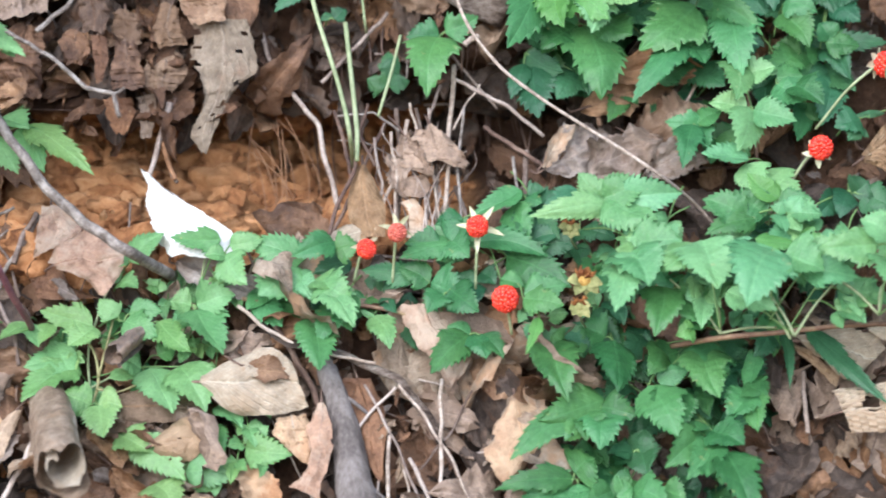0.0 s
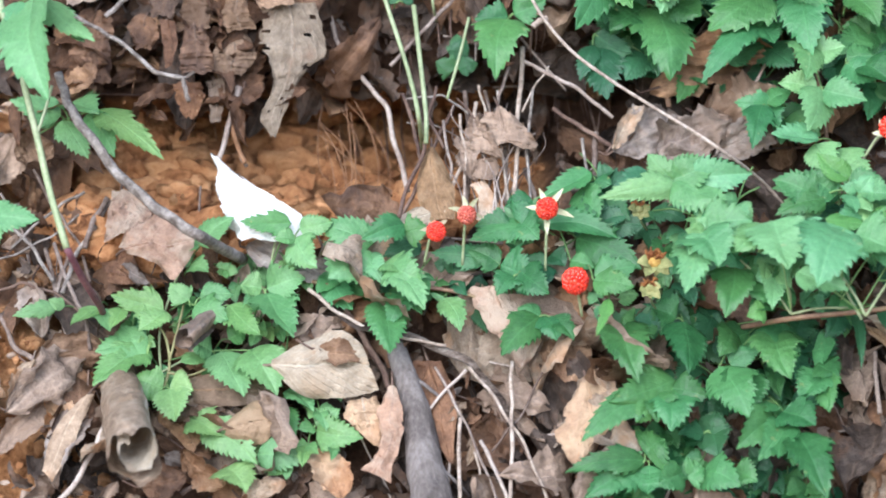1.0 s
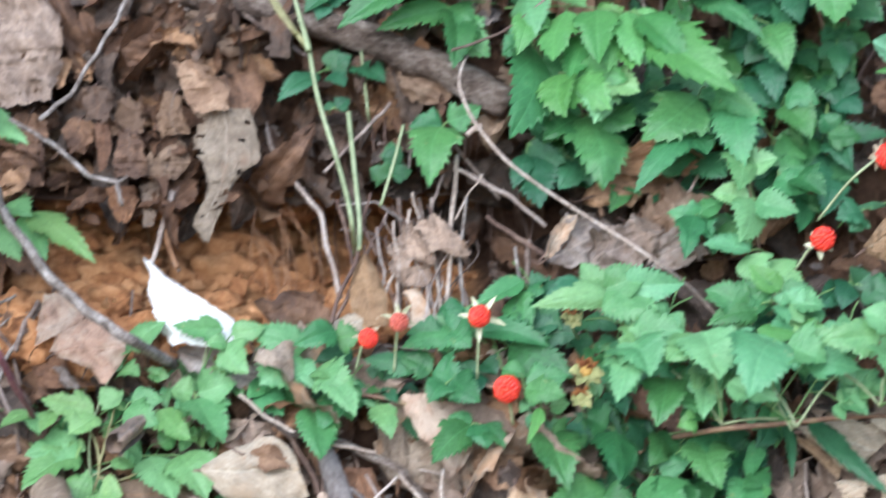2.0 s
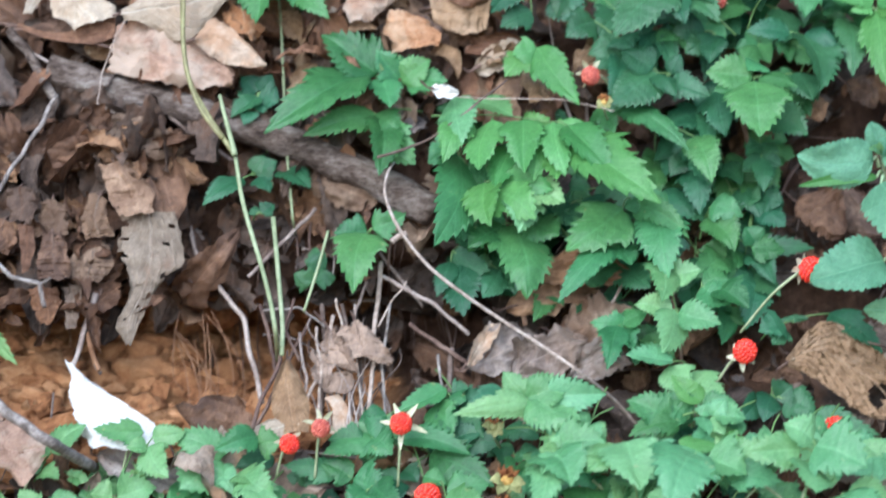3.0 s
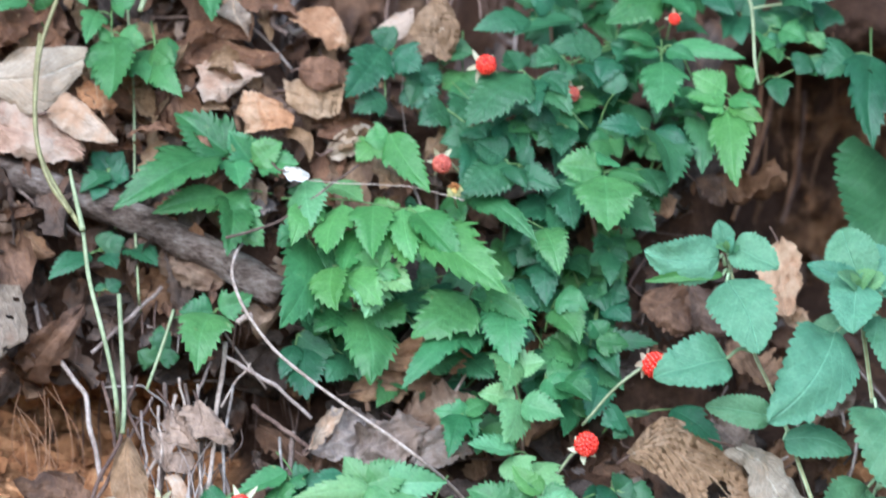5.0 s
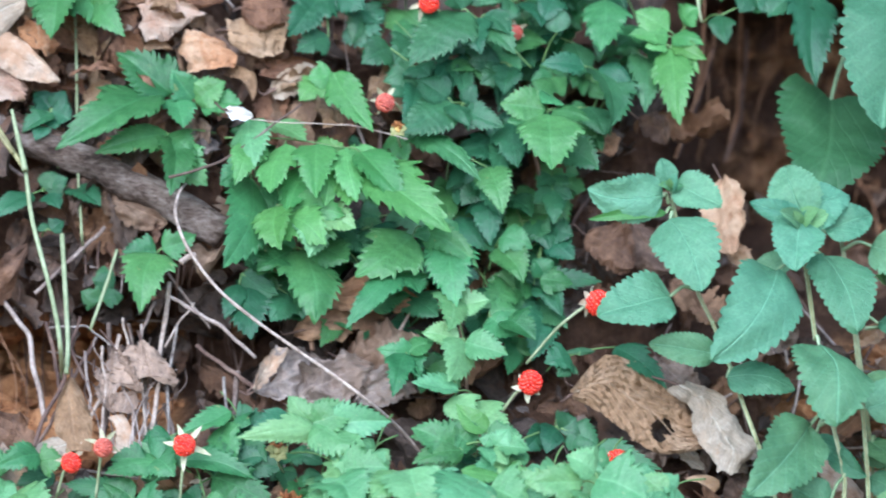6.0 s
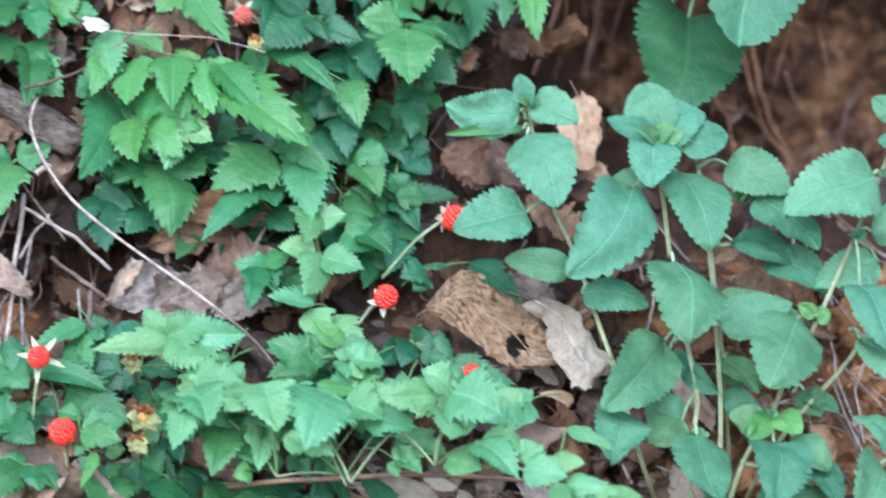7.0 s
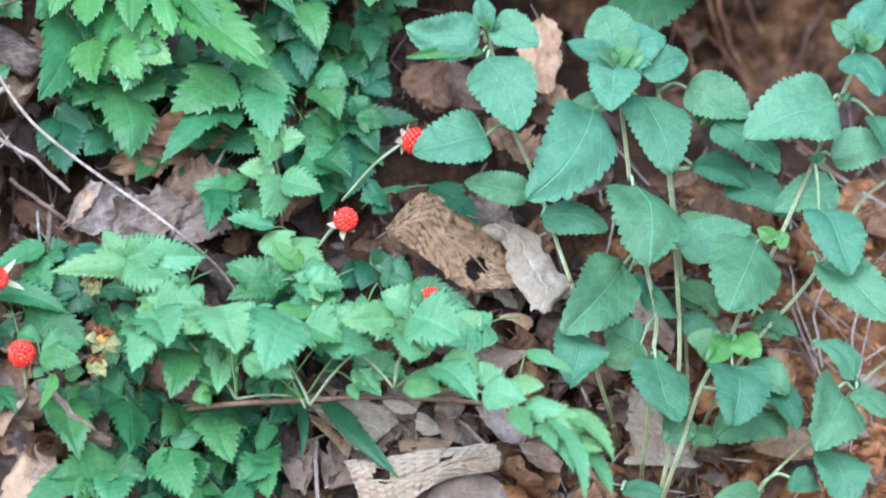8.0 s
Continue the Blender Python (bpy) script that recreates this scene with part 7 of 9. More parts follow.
herb_leaf(herb, (0.2517, -0.0821), (0.2487, -0.0785, 0.2106, -0.0767, 0.0225), 0.09, 189)
herb_leaf(herb, (0.253, -0.0778), (0.2553, -0.072, 0.2789, -0.0819, 0.0163), 0.09, 190)
herb_leaf(herb, (0.252, -0.075), (0.2512, -0.0716, 0.2477, -0.0593, 0.0107), 0.09, 191)
herb_leaf(herb, (0.2543, -0.0877), (0.2505, -0.087, 0.2119, -0.0914, 0.0056), 0.085, 192, FRESH_LEAF)
herb_leaf(herb, (0.2544, -0.0891), (0.2527, -0.0903, 0.2701, -0.1235, 0.0304), 0.1, 193)
herb_leaf(herb, (0.267, -0.1253), (0.2541, -0.1292, 0.2187, -0.1368, 0.0259), 0.095, 194)
herb_leaf(herb, (0.3229, -0.1089), (0.3086, -0.1146, 0.2826, -0.1585, 0.036), 0.095, 195)
herb_leaf(herb, (0.2874, -0.1661), (0.2782, -0.1577, 0.2454, -0.1525, 0.0146), 0.085, 196)
herb_leaf(herb, (0.2886, -0.1661), (0.2847, -0.1697, 0.3201, -0.1732, 0.0174), 0.085, 197)
herb_leaf(herb, (0.3198, -0.0952), (0.3204, -0.0888, 0.3092, -0.0607, 0.0259), 0.1, 198)
herb_leaf(herb, (0.3192, -0.0938), (0.3182, -0.086, 0.2934, -0.0802, 0.0101), 0.105, 199)
herb_leaf(herb, (0.3192, -0.0938), (0.3174, -0.0889, 0.3179, -0.1125, 0.0248), 0.105, 200)
herb_leaf(herb, (0.3206, -0.0923), (0.3324, -0.0947, 0.3562, -0.0851, 0.0163), 0.1, 201)
herb_leaf(herb, (0.3204, -0.0894), (0.3202, -0.0865, 0.3439, -0.0755, 0.0197), 0.1, 202)
herb_leaf(herb, (0.3259, -0.1093), (0.3316, -0.1068, 0.3507, -0.1414, 0.0293), 0.09, 203)
herb_leaf(herb, (0.3417, -0.1035), (0.3563, -0.101, 0.3904, -0.1133, 0.022), 0.08, 204)
herb_leaf(herb, (0.4375, -0.1046), (0.4328, -0.1053, 0.3887, -0.1232, 0.0332), 0.1, 205)
herb_leaf(herb, (0.3647, -0.1194), (0.3729, -0.1177, 0.4071, -0.1429, 0.0214), 0.08, 206)
herb_leaf(herb, (0.3293, -0.1491), (0.3313, -0.1525, 0.3427, -0.1882, 0.0388), 0.1, 207)
herb_leaf(herb, (0.3512, -0.1402), (0.3615, -0.1404, 0.3948, -0.1504, 0.018), 0.06, 208, SHADED_HERB)
herb_leaf(herb, (0.3543, -0.143), (0.3812, -0.1473, 0.4127, -0.1655, 0.0214), 0.06, 209, SHADED_HERB)
herb_leaf(herb, (0.4259, -0.1376), (0.4298, -0.1615, 0.4492, -0.1909, 0.0293), 0.095, 210)
herb_leaf(herb, (0.4258, -0.1362), (0.4386, -0.1489, 0.4069, -0.1593, 0.0186), 0.07, 211)
herb_leaf(herb, (0.4267, -0.1361), (0.434, -0.133, 0.4666, -0.126, 0.018), 0.085, 212)
herb_leaf(herb, (0.4381, -0.1037), (0.4551, -0.1118, 0.467, -0.1333, 0.0152), 0.09, 213)
herb_leaf(herb, (0.4468, -0.0772), (0.4458, -0.0752, 0.4308, -0.0642, 0.0124), 0.095, 214)
herb_leaf(herb, (0.4468, -0.0772), (0.4451, -0.0735, 0.4581, -0.0527, 0.0214), 0.095, 215)
herb_leaf(herb, (0.4468, -0.0772), (0.4419, -0.0803, 0.4583, -0.1009, 0.0208), 0.1, 216)
herb_leaf(herb, (0.4076, -0.1798), (0.3966, -0.1801, 0.3852, -0.2145, 0.0355), 0.095, 217)
herb_leaf(herb, (0.4253, -0.1845), (0.4316, -0.1896, 0.4727, -0.2171, 0.0259), 0.085, 218)
herb_leaf(herb, (0.3391, -0.1871), (0.3277, -0.1939, 0.3024, -0.2267, 0.0304), 0.085, 219)
herb_leaf(herb, (0.3469, -0.2191), (0.3394, -0.2345, 0.3212, -0.2251, 0.0191), 0.075, 220, SHADED_HERB)
herb_leaf(herb, (0.3118, -0.2274), (0.3072, -0.229, 0.3044, -0.2542, 0.0259), 0.085, 221, SHADED_HERB)
herb_leaf(herb, (0.3464, -0.2367), (0.3481, -0.2414, 0.3618, -0.2717, 0.0276), 0.085, 222, SHADED_HERB)
herb_leaf(herb, (0.3863, -0.2327), (0.3888, -0.2439, 0.3918, -0.2734, 0.0298), 0.09, 223, SHADED_HERB)
herb_leaf(herb, (0.3863, -0.2327), (0.3988, -0.2407, 0.4184, -0.2562, 0.0146), 0.08, 224, SHADED_HERB)
herb_leaf(herb, (0.3727, -0.2552), (0.4162, -0.269, 0.3826, -0.2808, 0.0242), 0.07, 225, SHADED_HERB)
herb_leaf(herb, (0.3863, -0.2313), (0.3836, -0.2363, 0.3638, -0.2304, 0.0129), 0.08, 226, SHADED_HERB)
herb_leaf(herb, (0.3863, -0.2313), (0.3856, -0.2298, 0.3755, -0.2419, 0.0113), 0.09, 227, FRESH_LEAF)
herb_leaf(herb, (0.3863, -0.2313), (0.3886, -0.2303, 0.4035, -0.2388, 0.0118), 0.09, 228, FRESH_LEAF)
herb_leaf(herb, (0.3614, -0.2658), (0.3616, -0.2694, 0.3565, -0.2843, 0.0174), 0.075, 229, SHADED_HERB)
herb_leaf(herb, (0.3634, -0.2747), (0.3688, -0.2799, 0.3848, -0.2819, 0.0129), 0.075, 230, SHADED_HERB)
herb_leaf(herb, (0.4539, -0.2547), (0.4454, -0.2543, 0.4391, -0.2831, 0.0326), 0.085, 231, SHADED_HERB)
herb_leaf(herb, (0.4371, -0.276), (0.4439, -0.2872, 0.4562, -0.3133, 0.0265), 0.08, 232, SHADED_HERB)
herb_leaf(herb, (0.4088, -0.3049), (0.423, -0.3016, 0.4385, -0.3064, 0.0141), 0.075, 233, SHADED_HERB)
herb_leaf(herb, (0.4552, -0.2517), (0.455, -0.2481, 0.4317, -0.228, 0.0152), 0.08, 234, SHADED_HERB)
herb_leaf(herb, (0.4554, -0.2547), (0.4557, -0.2541, 0.4746, -0.2691, 0.0163), 0.08, 235, SHADED_HERB)
herb_leaf(herb, (0.3574, -0.2071), (0.3577, -0.2018, 0.3767, -0.2118, 0.0146), 0.055, 236, SHADED_HERB)
herb_leaf(herb, (0.3598, -0.2275), (0.3602, -0.2193, 0.3807, -0.2276, 0.0118), 0.055, 237, SHADED_HERB)
herb_leaf(herb, (0.4011, -0.2294), (0.4024, -0.2211, 0.4225, -0.2264, 0.0107), 0.055, 238, SHADED_HERB)
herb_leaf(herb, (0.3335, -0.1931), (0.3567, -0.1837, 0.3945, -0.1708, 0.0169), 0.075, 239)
herb_leaf(herb, (0.3462, -0.2074), (0.3403, -0.2076, 0.3587, -0.2188, 0.0113), 0.065, 240, SHADED_HERB)
herb_leaf(herb, (0.409, -0.3094), (0.4075, -0.3088, 0.3837, -0.3144, 0.0113), 0.06, 241, SHADED_HERB)
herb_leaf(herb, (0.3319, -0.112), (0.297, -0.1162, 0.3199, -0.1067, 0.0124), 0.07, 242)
herb_leaf(herb, (0.3501, -0.1722), (0.353, -0.1721, 0.4008, -0.1765, 0.0169), 0.06, 243, SHADED_HERB)
herb_leaf(herb, (0.337, -0.3078), (0.3342, -0.3103, 0.3581, -0.311, 0.0096), 0.05, 244, SHADED_HERB)
herb_leaf(herb, (0.4075, -0.1777), (0.4069, -0.1777, 0.3976, -0.1722, 0.0073), 0.1, 245, FRESH_LEAF)
herb_leaf(herb, (0.4075, -0.1777), (0.4075, -0.1777, 0.4152, -0.176, 0.0073), 0.1, 246, FRESH_LEAF)
herb_crown(herb, 0.3196, -0.0917, 0.02, 0.103, 1)
herb_crown(herb, 0.3387, -0.0973, 0.014, 0.07, 2)
herb_crown(herb, 0.4472, -0.078, 0.018, 0.1, 3)
herb_crown(herb, 0.2526, -0.0755, 0.013, 0.093, 4)
herb_crown(herb, 0.4375, -0.1046, 0.008, 0.088, 5)
herb_crown(herb, 0.4253, -0.1371, 0.009, 0.088, 6)
herb_crown(herb, 0.4058, -0.1798, 0.009, 0.088, 7)
herb_crown(herb, 0.3391, -0.1877, 0.012, 0.08, 8)
herb_crown(herb, 0.3647, -0.1194, 0.012, 0.066, 9)
herb_crown(herb, 0.3863, -0.2313, 0.009, 0.088, 10)
herb_crown(herb, 0.3476, -0.2426, 0.011, 0.075, 11)
herb_crown(herb, 0.4545, -0.2547, 0.01, 0.066, 12)
herb_leaf(herb, (0.3177, -0.2272), (0.3386, -0.231, 0.323, -0.2432, 0.0186), 0.075, 247, SHADED_HERB)
herb_leaf(herb, (0.3621, -0.2011), (0.3606, -0.2011, 0.3795, -0.2182, 0.0158), 0.06, 248, SHADED_HERB)
herb_leaf(herb, (0.3974, -0.2177), (0.4033, -0.2161, 0.4131, -0.2291, 0.0146), 0.055, 249, SHADED_HERB)
herb_leaf(herb, (0.3442, -0.1724), (0.3309, -0.1985, 0.348, -0.2132, 0.0135), 0.06, 250, SHADED_HERB)
herb_leaf(herb, (0.4149, -0.2586), (0.4101, -0.2528, 0.4251, -0.2762, 0.0169), 0.07, 251, SHADED_HERB)
vine = thing("vine_plant", "vine with large dull green heart-shaped leaves before the undercut", "vine", "vine plants on the bank")
cane(vine, [(0.3312, -0.0342), (0.3348, -0.017), (0.3397, 0.0059), (0.3352, 0.0455)], 0.03, 0.0011, 0.0011, BLUE_STEM, "stem")
green_leaf("leaf", at(0.3318, -0.029, 0.03), at(0.3256, -0.0758, 0.05), 0.058, HEART_LEAF, vine, random.Random(4), label="broad heart-shaped leaf", kind=HEART, teeth=15, bite=0.1, crenate=True, veins=4.0, slant=1.6, wave=0.08, up=0.1)
green_leaf("leaf", at(0.3744, 0.0242, 0.09), at(0.36, -0.0414, 0.1), 0.066, SHADED_HERB, vine, random.Random(5), label="large pale heart-shaped leaf", kind=HEART, teeth=15, bite=0.1, crenate=True, veins=4.0, slant=1.6, wave=0.08, up=0.2)
compound_leaf(vine, SHADED_LEAF, 0.05, (0.321, 0.0394), [(0.3216, 0.0253, 0.3255, -0.0164, 0.0259), (0.3042, 0.0275, 0.299, 0.0132, 0.0197), (0.2899, 0.0242, 0.2845, 0.0156, 0.0141)], seed=254)
compound_leaf(vine, BERRY_LEAF, 0.08, (0.3441, 0.0402), [(0.3444, 0.0317, 0.3477, -0.0058, 0.0152)], seed=255)

# ---- fallen leaves that stand out ----
dead_leaf(-0.1076, -0.2776, -0.0829, -0.2848, 0.0101, 0.045, TAN, "small pink-brown scrap of leaf", curl=0.5, seed=259)
rolled_leaf(-0.206, -0.288, -0.2022, -0.327, 0.0155, 0.02, 0.085, PALE, "grey-pink dead leaf rolled into a tube", inner=CREAM, turns=1.6, seed=260)
dead_leaf(-0.2258, -0.2978, -0.2441, -0.3442, 0.0203, 0.02, GREY, "grey curled dead leaf", curl=0.9, seed=261)
dead_leaf(-0.249, -0.3006, -0.2708, -0.3286, 0.0141, 0.02, GREY, "grey narrow dead leaf", curl=0.8, seed=262)
dead_leaf(-0.2474, -0.2986, -0.2306, -0.3079, 0.0141, 0.022, PALE, "pale scrap of dead leaf", curl=0.6, seed=263)
dead_leaf(-0.1476, -0.3524, -0.1243, -0.3484, 0.0113, 0.025, PALE, "pale scrap of dead leaf", curl=0.4, seed=268)
dead_leaf(-0.1176, -0.3246, -0.1276, -0.3566, 0.0253, 0.02, BROWN, "brown dead leaf lying among litter", curl=0.7, seed=269)
dead_leaf(-0.1539, -0.3, -0.1832, -0.3108, 0.0225, 0.02, BROWN, "brown dead leaf lying among litter", curl=0.7, seed=270)
dead_leaf(-0.2507, -0.2795, -0.2131, -0.2748, 0.0225, 0.02, TAN, "grey-brown dead leaf lying among litter", curl=0.7, seed=271)
rolled_leaf(0.0497, -0.2971, 0.037, -0.2929, 0.0084, 0.02, 0.03, TAN, "curled tan rim of a rolled dead leaf", turns=1.2, seed=275)
dead_leaf(-0.1391, -0.2251, -0.0942, -0.2438, 0.0169, 0.02, GREY, "grey-tan dead leaf lying among litter", curl=0.6, seed=279)
dead_leaf(0.0737, -0.138, 0.1272, -0.1341, 0.0197, 0.02, TAN, "tan dead leaf under the bush", curl=0.6, seed=280)
dead_leaf(-0.1736, -0.1127, -0.1682, -0.1636, 0.0197, 0.02, DARK, "dark hanging dead leaf", curl=1.0, seed=284)
dead_leaf(-0.1481, -0.062, -0.0949, -0.0732, 0.0253, 0.02, TAN, "tan dead leaf under the log", curl=0.4, seed=287)
dead_leaf(-0.0252, -0.0196, -0.0213, 0.0022, 0.0135, 0.02, CREAM, "whitish oval dead leaf", curl=0.4, seed=294)
dead_leaf(0.009, -0.0083, 0.0344, -0.0307, 0.0253, 0.02, BROWN, "brown curled dead leaf", curl=0.7, seed=296)
dead_leaf(0.0513, -0.0306, 0.0751, -0.0199, 0.0096, 0.03, TAN, "tan rolled dead leaf", curl=1.4, seed=298)
dead_leaf(-0.173, -0.0117, -0.1199, -0.0171, 0.0124, 0.03, BROWN, "brown rolled dead leaf", curl=1.3, seed=299)
dead_leaf(-0.0331, -0.0871, 0.0007, -0.0984, 0.0197, 0.02, TAN, "orange-tan dead leaf under the log", curl=0.5, seed=300)
dead_leaf(0.0091, -0.0476, 0.0176, -0.0729, 0.0225, 0.02, GREY, "grey-pink dead leaf lying among litter", curl=0.5, seed=301)
dead_leaf(-0.1275, 0.0506, -0.0854, 0.0303, 0.0124, 0.025, TAN, "tan folded dead leaf", curl=1.0, seed=303)
dead_leaf(-0.0061, 0.0436, 0.0098, 0.0216, 0.0124, 0.02, ORANGE, "orange scrap of dead leaf", curl=0.8, seed=305)
dead_leaf(0.0479, 0.0128, 0.0653, -0.0064, 0.0197, 0.015, BROWN, "brown dead leaf lying among litter", curl=0.5, seed=312)
dead_leaf(-0.0863, 0.0065, -0.0999, -0.0106, 0.0169, 0.02, TAN, "pink-tan dead leaf lying among litter", curl=0.5, seed=313)
# Dark leaf added behind the holed leaf, so the shaded hole reads dark
dead_leaf(0.2102, -0.1767, 0.278, -0.1977, 0.0394, 0.005, DARK, "dark leaf behind a hole standing for its shaded inside", curl=0.3, seed=315)
dead_leaf(0.3682, -0.3042, 0.3586, -0.2688, 0.0225, 0.018, GREY, "lilac-grey torn dead leaf behind the herb", curl=0.5, ragged=0.8, seed=322)
dead_leaf(0.2787, -0.0725, 0.2895, -0.1107, 0.022, 0.02, ORANGE, "orange-brown upright dead leaf", curl=0.6, seed=323)
dead_leaf(0.2335, -0.0928, 0.2549, -0.1163, 0.0208, 0.015, BROWN, "brown dead leaf lying among litter", curl=0.6, seed=324)
dead_leaf(0.2109, -0.0994, 0.2375, -0.1141, 0.0259, 0.015, BROWN, "brown dead leaf lying among litter", curl=0.5, seed=325)
dead_leaf(0.2832, -0.1023, 0.294, -0.114, 0.0124, 0.02, ORANGE, "orange scrap of dead leaf", curl=0.6, seed=326)
rolled_leaf(0.2892, -0.2441, 0.2679, -0.23, 0.0096, 0.02, 0.04, BROWN, "brown tightly rolled dead leaf", turns=1.6, seed=327)
dead_leaf(0.2456, -0.2219, 0.2607, -0.2594, 0.0169, 0.02, BROWN, "brown dead leaf lying among litter", curl=1.0, seed=328)
dead_leaf(0.2951, -0.2439, 0.3057, -0.2231, 0.0124, 0.02, ORANGE, "orange-brown dead leaf lying among litter", curl=0.8, seed=329)
dead_leaf(0.3005, -0.1535, 0.3205, -0.1442, 0.0174, 0.02, GREY, "lilac-grey dead leaf lying among litter", curl=0.4, seed=330)
dead_leaf(0.2525, -0.1264, 0.2796, -0.1456, 0.0259, 0.015, TAN, "pink-tan dead leaf lying among litter", curl=0.4, seed=331)
dead_leaf(0.2499, -0.161, 0.2683, -0.1806, 0.0197, 0.02, GREY, "grey dead leaf lying among litter", curl=0.6, seed=332)
dead_leaf(0.0457, -0.1819, 0.0787, -0.1652, 0.0236, 0.02, GREY, "grey-pink torn dead leaf", curl=0.5, ragged=0.6, seed=333)
dead_leaf(0.0683, -0.1869, 0.1041, -0.1658, 0.0225, 0.022, GREY, "lilac-grey crumpled dead leaf", curl=0.6, ragged=0.7, seed=334)
dead_leaf(0.0928, -0.1662, 0.1322, -0.1592, 0.0208, 0.02, TAN, "brown-pink crumpled dead leaf", curl=0.4, ragged=0.6, seed=335)
dead_leaf(0.0964, -0.186, 0.1298, -0.1707, 0.0197, 0.024, GREY, "grey-brown dead leaf under the bramble", curl=0.6, ragged=0.6, seed=336)
dead_leaf(0.0442, -0.1805, 0.0612, -0.1601, 0.0124, 0.03, PALE, "cream cone of dead leaf", curl=1.2, seed=337)
dead_leaf(0.0656, -0.1515, 0.1185, -0.1369, 0.0203, 0.02, TAN, "tan dead leaf lying among litter", curl=0.5, seed=338)
dead_leaf(0.0913, -0.1634, 0.125, -0.158, 0.0259, 0.015, BROWN, "brown dead leaf lying among litter", curl=0.5, seed=339)
dead_leaf(0.3614, -0.1631, 0.3945, -0.1708, 0.0225, 0.012, TAN, "tan dead leaf on the red earth", curl=0.5, seed=340)
dead_leaf(0.1988, -0.3076, 0.2402, -0.3186, 0.0225, 0.02, GREY, "grey dead leaf lying among litter", curl=0.5, seed=341)
dead_leaf(0.407, -0.2766, 0.4407, -0.2848, 0.0141, 0.015, TAN, "tan dead leaf lying among litter", curl=0.5, seed=342)

dry_sheet([(-0.1284, -0.1041), (-0.1284, -0.1204), (-0.1224, -0.1397), (-0.1298, -0.1576), (-0.1253, -0.1695)], [(-0.1004, -0.1024), (-0.0966, -0.1261), (-0.1084, -0.1381), (-0.1172, -0.156), (-0.1231, -0.1695)], 0.038, LACE, "weathered beige lacy dead leaf hanging over the hollow", bulge=0.004, crumple=0.5, ragged=0.06, cols=36, holes=((0.06, 0.06, 0.09), (0.1, 0.17, 0.07), (0.04, 0.29, 0.09), (0.88, 0.07, 0.05), (0.74, 0.18, 0.06), (0.6, 0.66, 0.08), (0.3, 0.75, 0.08), (0.02, 0.5, 0.1), (0.95, 0.42, 0.12)), seed=500)
dry_sheet([(-0.1381, -0.0789), (-0.1344, -0.0907), (-0.1284, -0.1048)], [(-0.1226, -0.0773), (-0.1115, -0.0906), (-0.1114, -0.1032)], 0.044, TAN, "tan torn dead leaf above the lacy leaf", bulge=0.006, ragged=0.07, holes=((0.85, 0.3, 0.12),), seed=501)
dry_sheet([(-0.1683, -0.0666), (-0.1477, -0.0598), (-0.1285, -0.0643), (-0.1005, -0.0686)], [(-0.158, -0.0746), (-0.1403, -0.0727), (-0.1181, -0.0776), (-0.0975, -0.0742)], 0.03, RUSSET, "long brown dead leaf tucked under the branch", bulge=0.009, crumple=0.4, seed=504)
dry_sheet([(-0.126, -0.0021), (-0.1142, 0.0058), (-0.094, 0.0163), (-0.0702, 0.016)], [(-0.1243, -0.0074), (-0.1106, -0.0109), (-0.0927, -0.017), (-0.0725, 0.0038)], 0.05, CREAM, "broad cream dead leaf lying above the branch", bulge=0.006, crumple=0.25, ragged=0.02, seed=508)
dry_sheet([(-0.1272, -0.0098), (-0.1201, -0.0089), (-0.101, -0.0126), (-0.0819, -0.0208), (-0.0694, -0.0338)], [(-0.1325, -0.0313), (-0.1105, -0.0371), (-0.0938, -0.0402), (-0.0818, -0.0413), (-0.0711, -0.0407)], 0.044, PINK, "pinkish tan crumpled dead leaf on the branch", bulge=0.008, crumple=0.6, ragged=0.05, seed=509)
dry_sheet([(-0.0903, -0.0167), (-0.0796, -0.0064), (-0.07, -0.0135), (-0.0545, -0.0289)], [(-0.0891, -0.0184), (-0.0795, -0.0267), (-0.07, -0.0305), (-0.0542, -0.0307)], 0.052, PALE, "cream and orange folded dead leaf", bulge=0.01, crumple=0.6, ragged=0.05, seed=510)
dry_sheet([(-0.1552, 0.0262), (-0.1617, 0.0071), (-0.1581, -0.0047), (-0.1486, -0.0124)], [(-0.1534, 0.0262), (-0.1449, 0.0097), (-0.1296, 0.0003), (-0.1282, -0.0057)], 0.05, CREAM, "cream cone-shaped upright dead leaf", bulge=0.012, crumple=0.4, seed=511)
dry_sheet([(-0.1771, -0.0085), (-0.1593, -0.0131), (-0.1415, -0.0094), (-0.1284, -0.0054)], [(-0.1771, -0.0106), (-0.1593, -0.0169), (-0.1415, -0.0191), (-0.1293, -0.0154)], 0.046, RUSSET, "narrow curled brown dead leaf", bulge=-0.006, seed=512)
dry_sheet([(-0.167, 0.0547), (-0.1681, 0.0351), (-0.1499, 0.0229), (-0.1329, 0.0056)], [(-0.114, 0.0556), (-0.0976, 0.0364), (-0.1018, 0.0195), (-0.1246, 0.0102)], 0.045, RUSSET, "large glossy russet dead leaf with pale specks", bulge=0.008, crumple=0.5, ragged=0.07, seed=513)
dry_sheet([(-0.1712, 0.0106), (-0.1724, 0.0035), (-0.1745, -0.0039)], [(-0.1615, 0.0133), (-0.1641, 0.0059), (-0.1698, -0.0039)], 0.04, CREAM, "whitish curled scrap of dead leaf", bulge=0.008, seed=514)
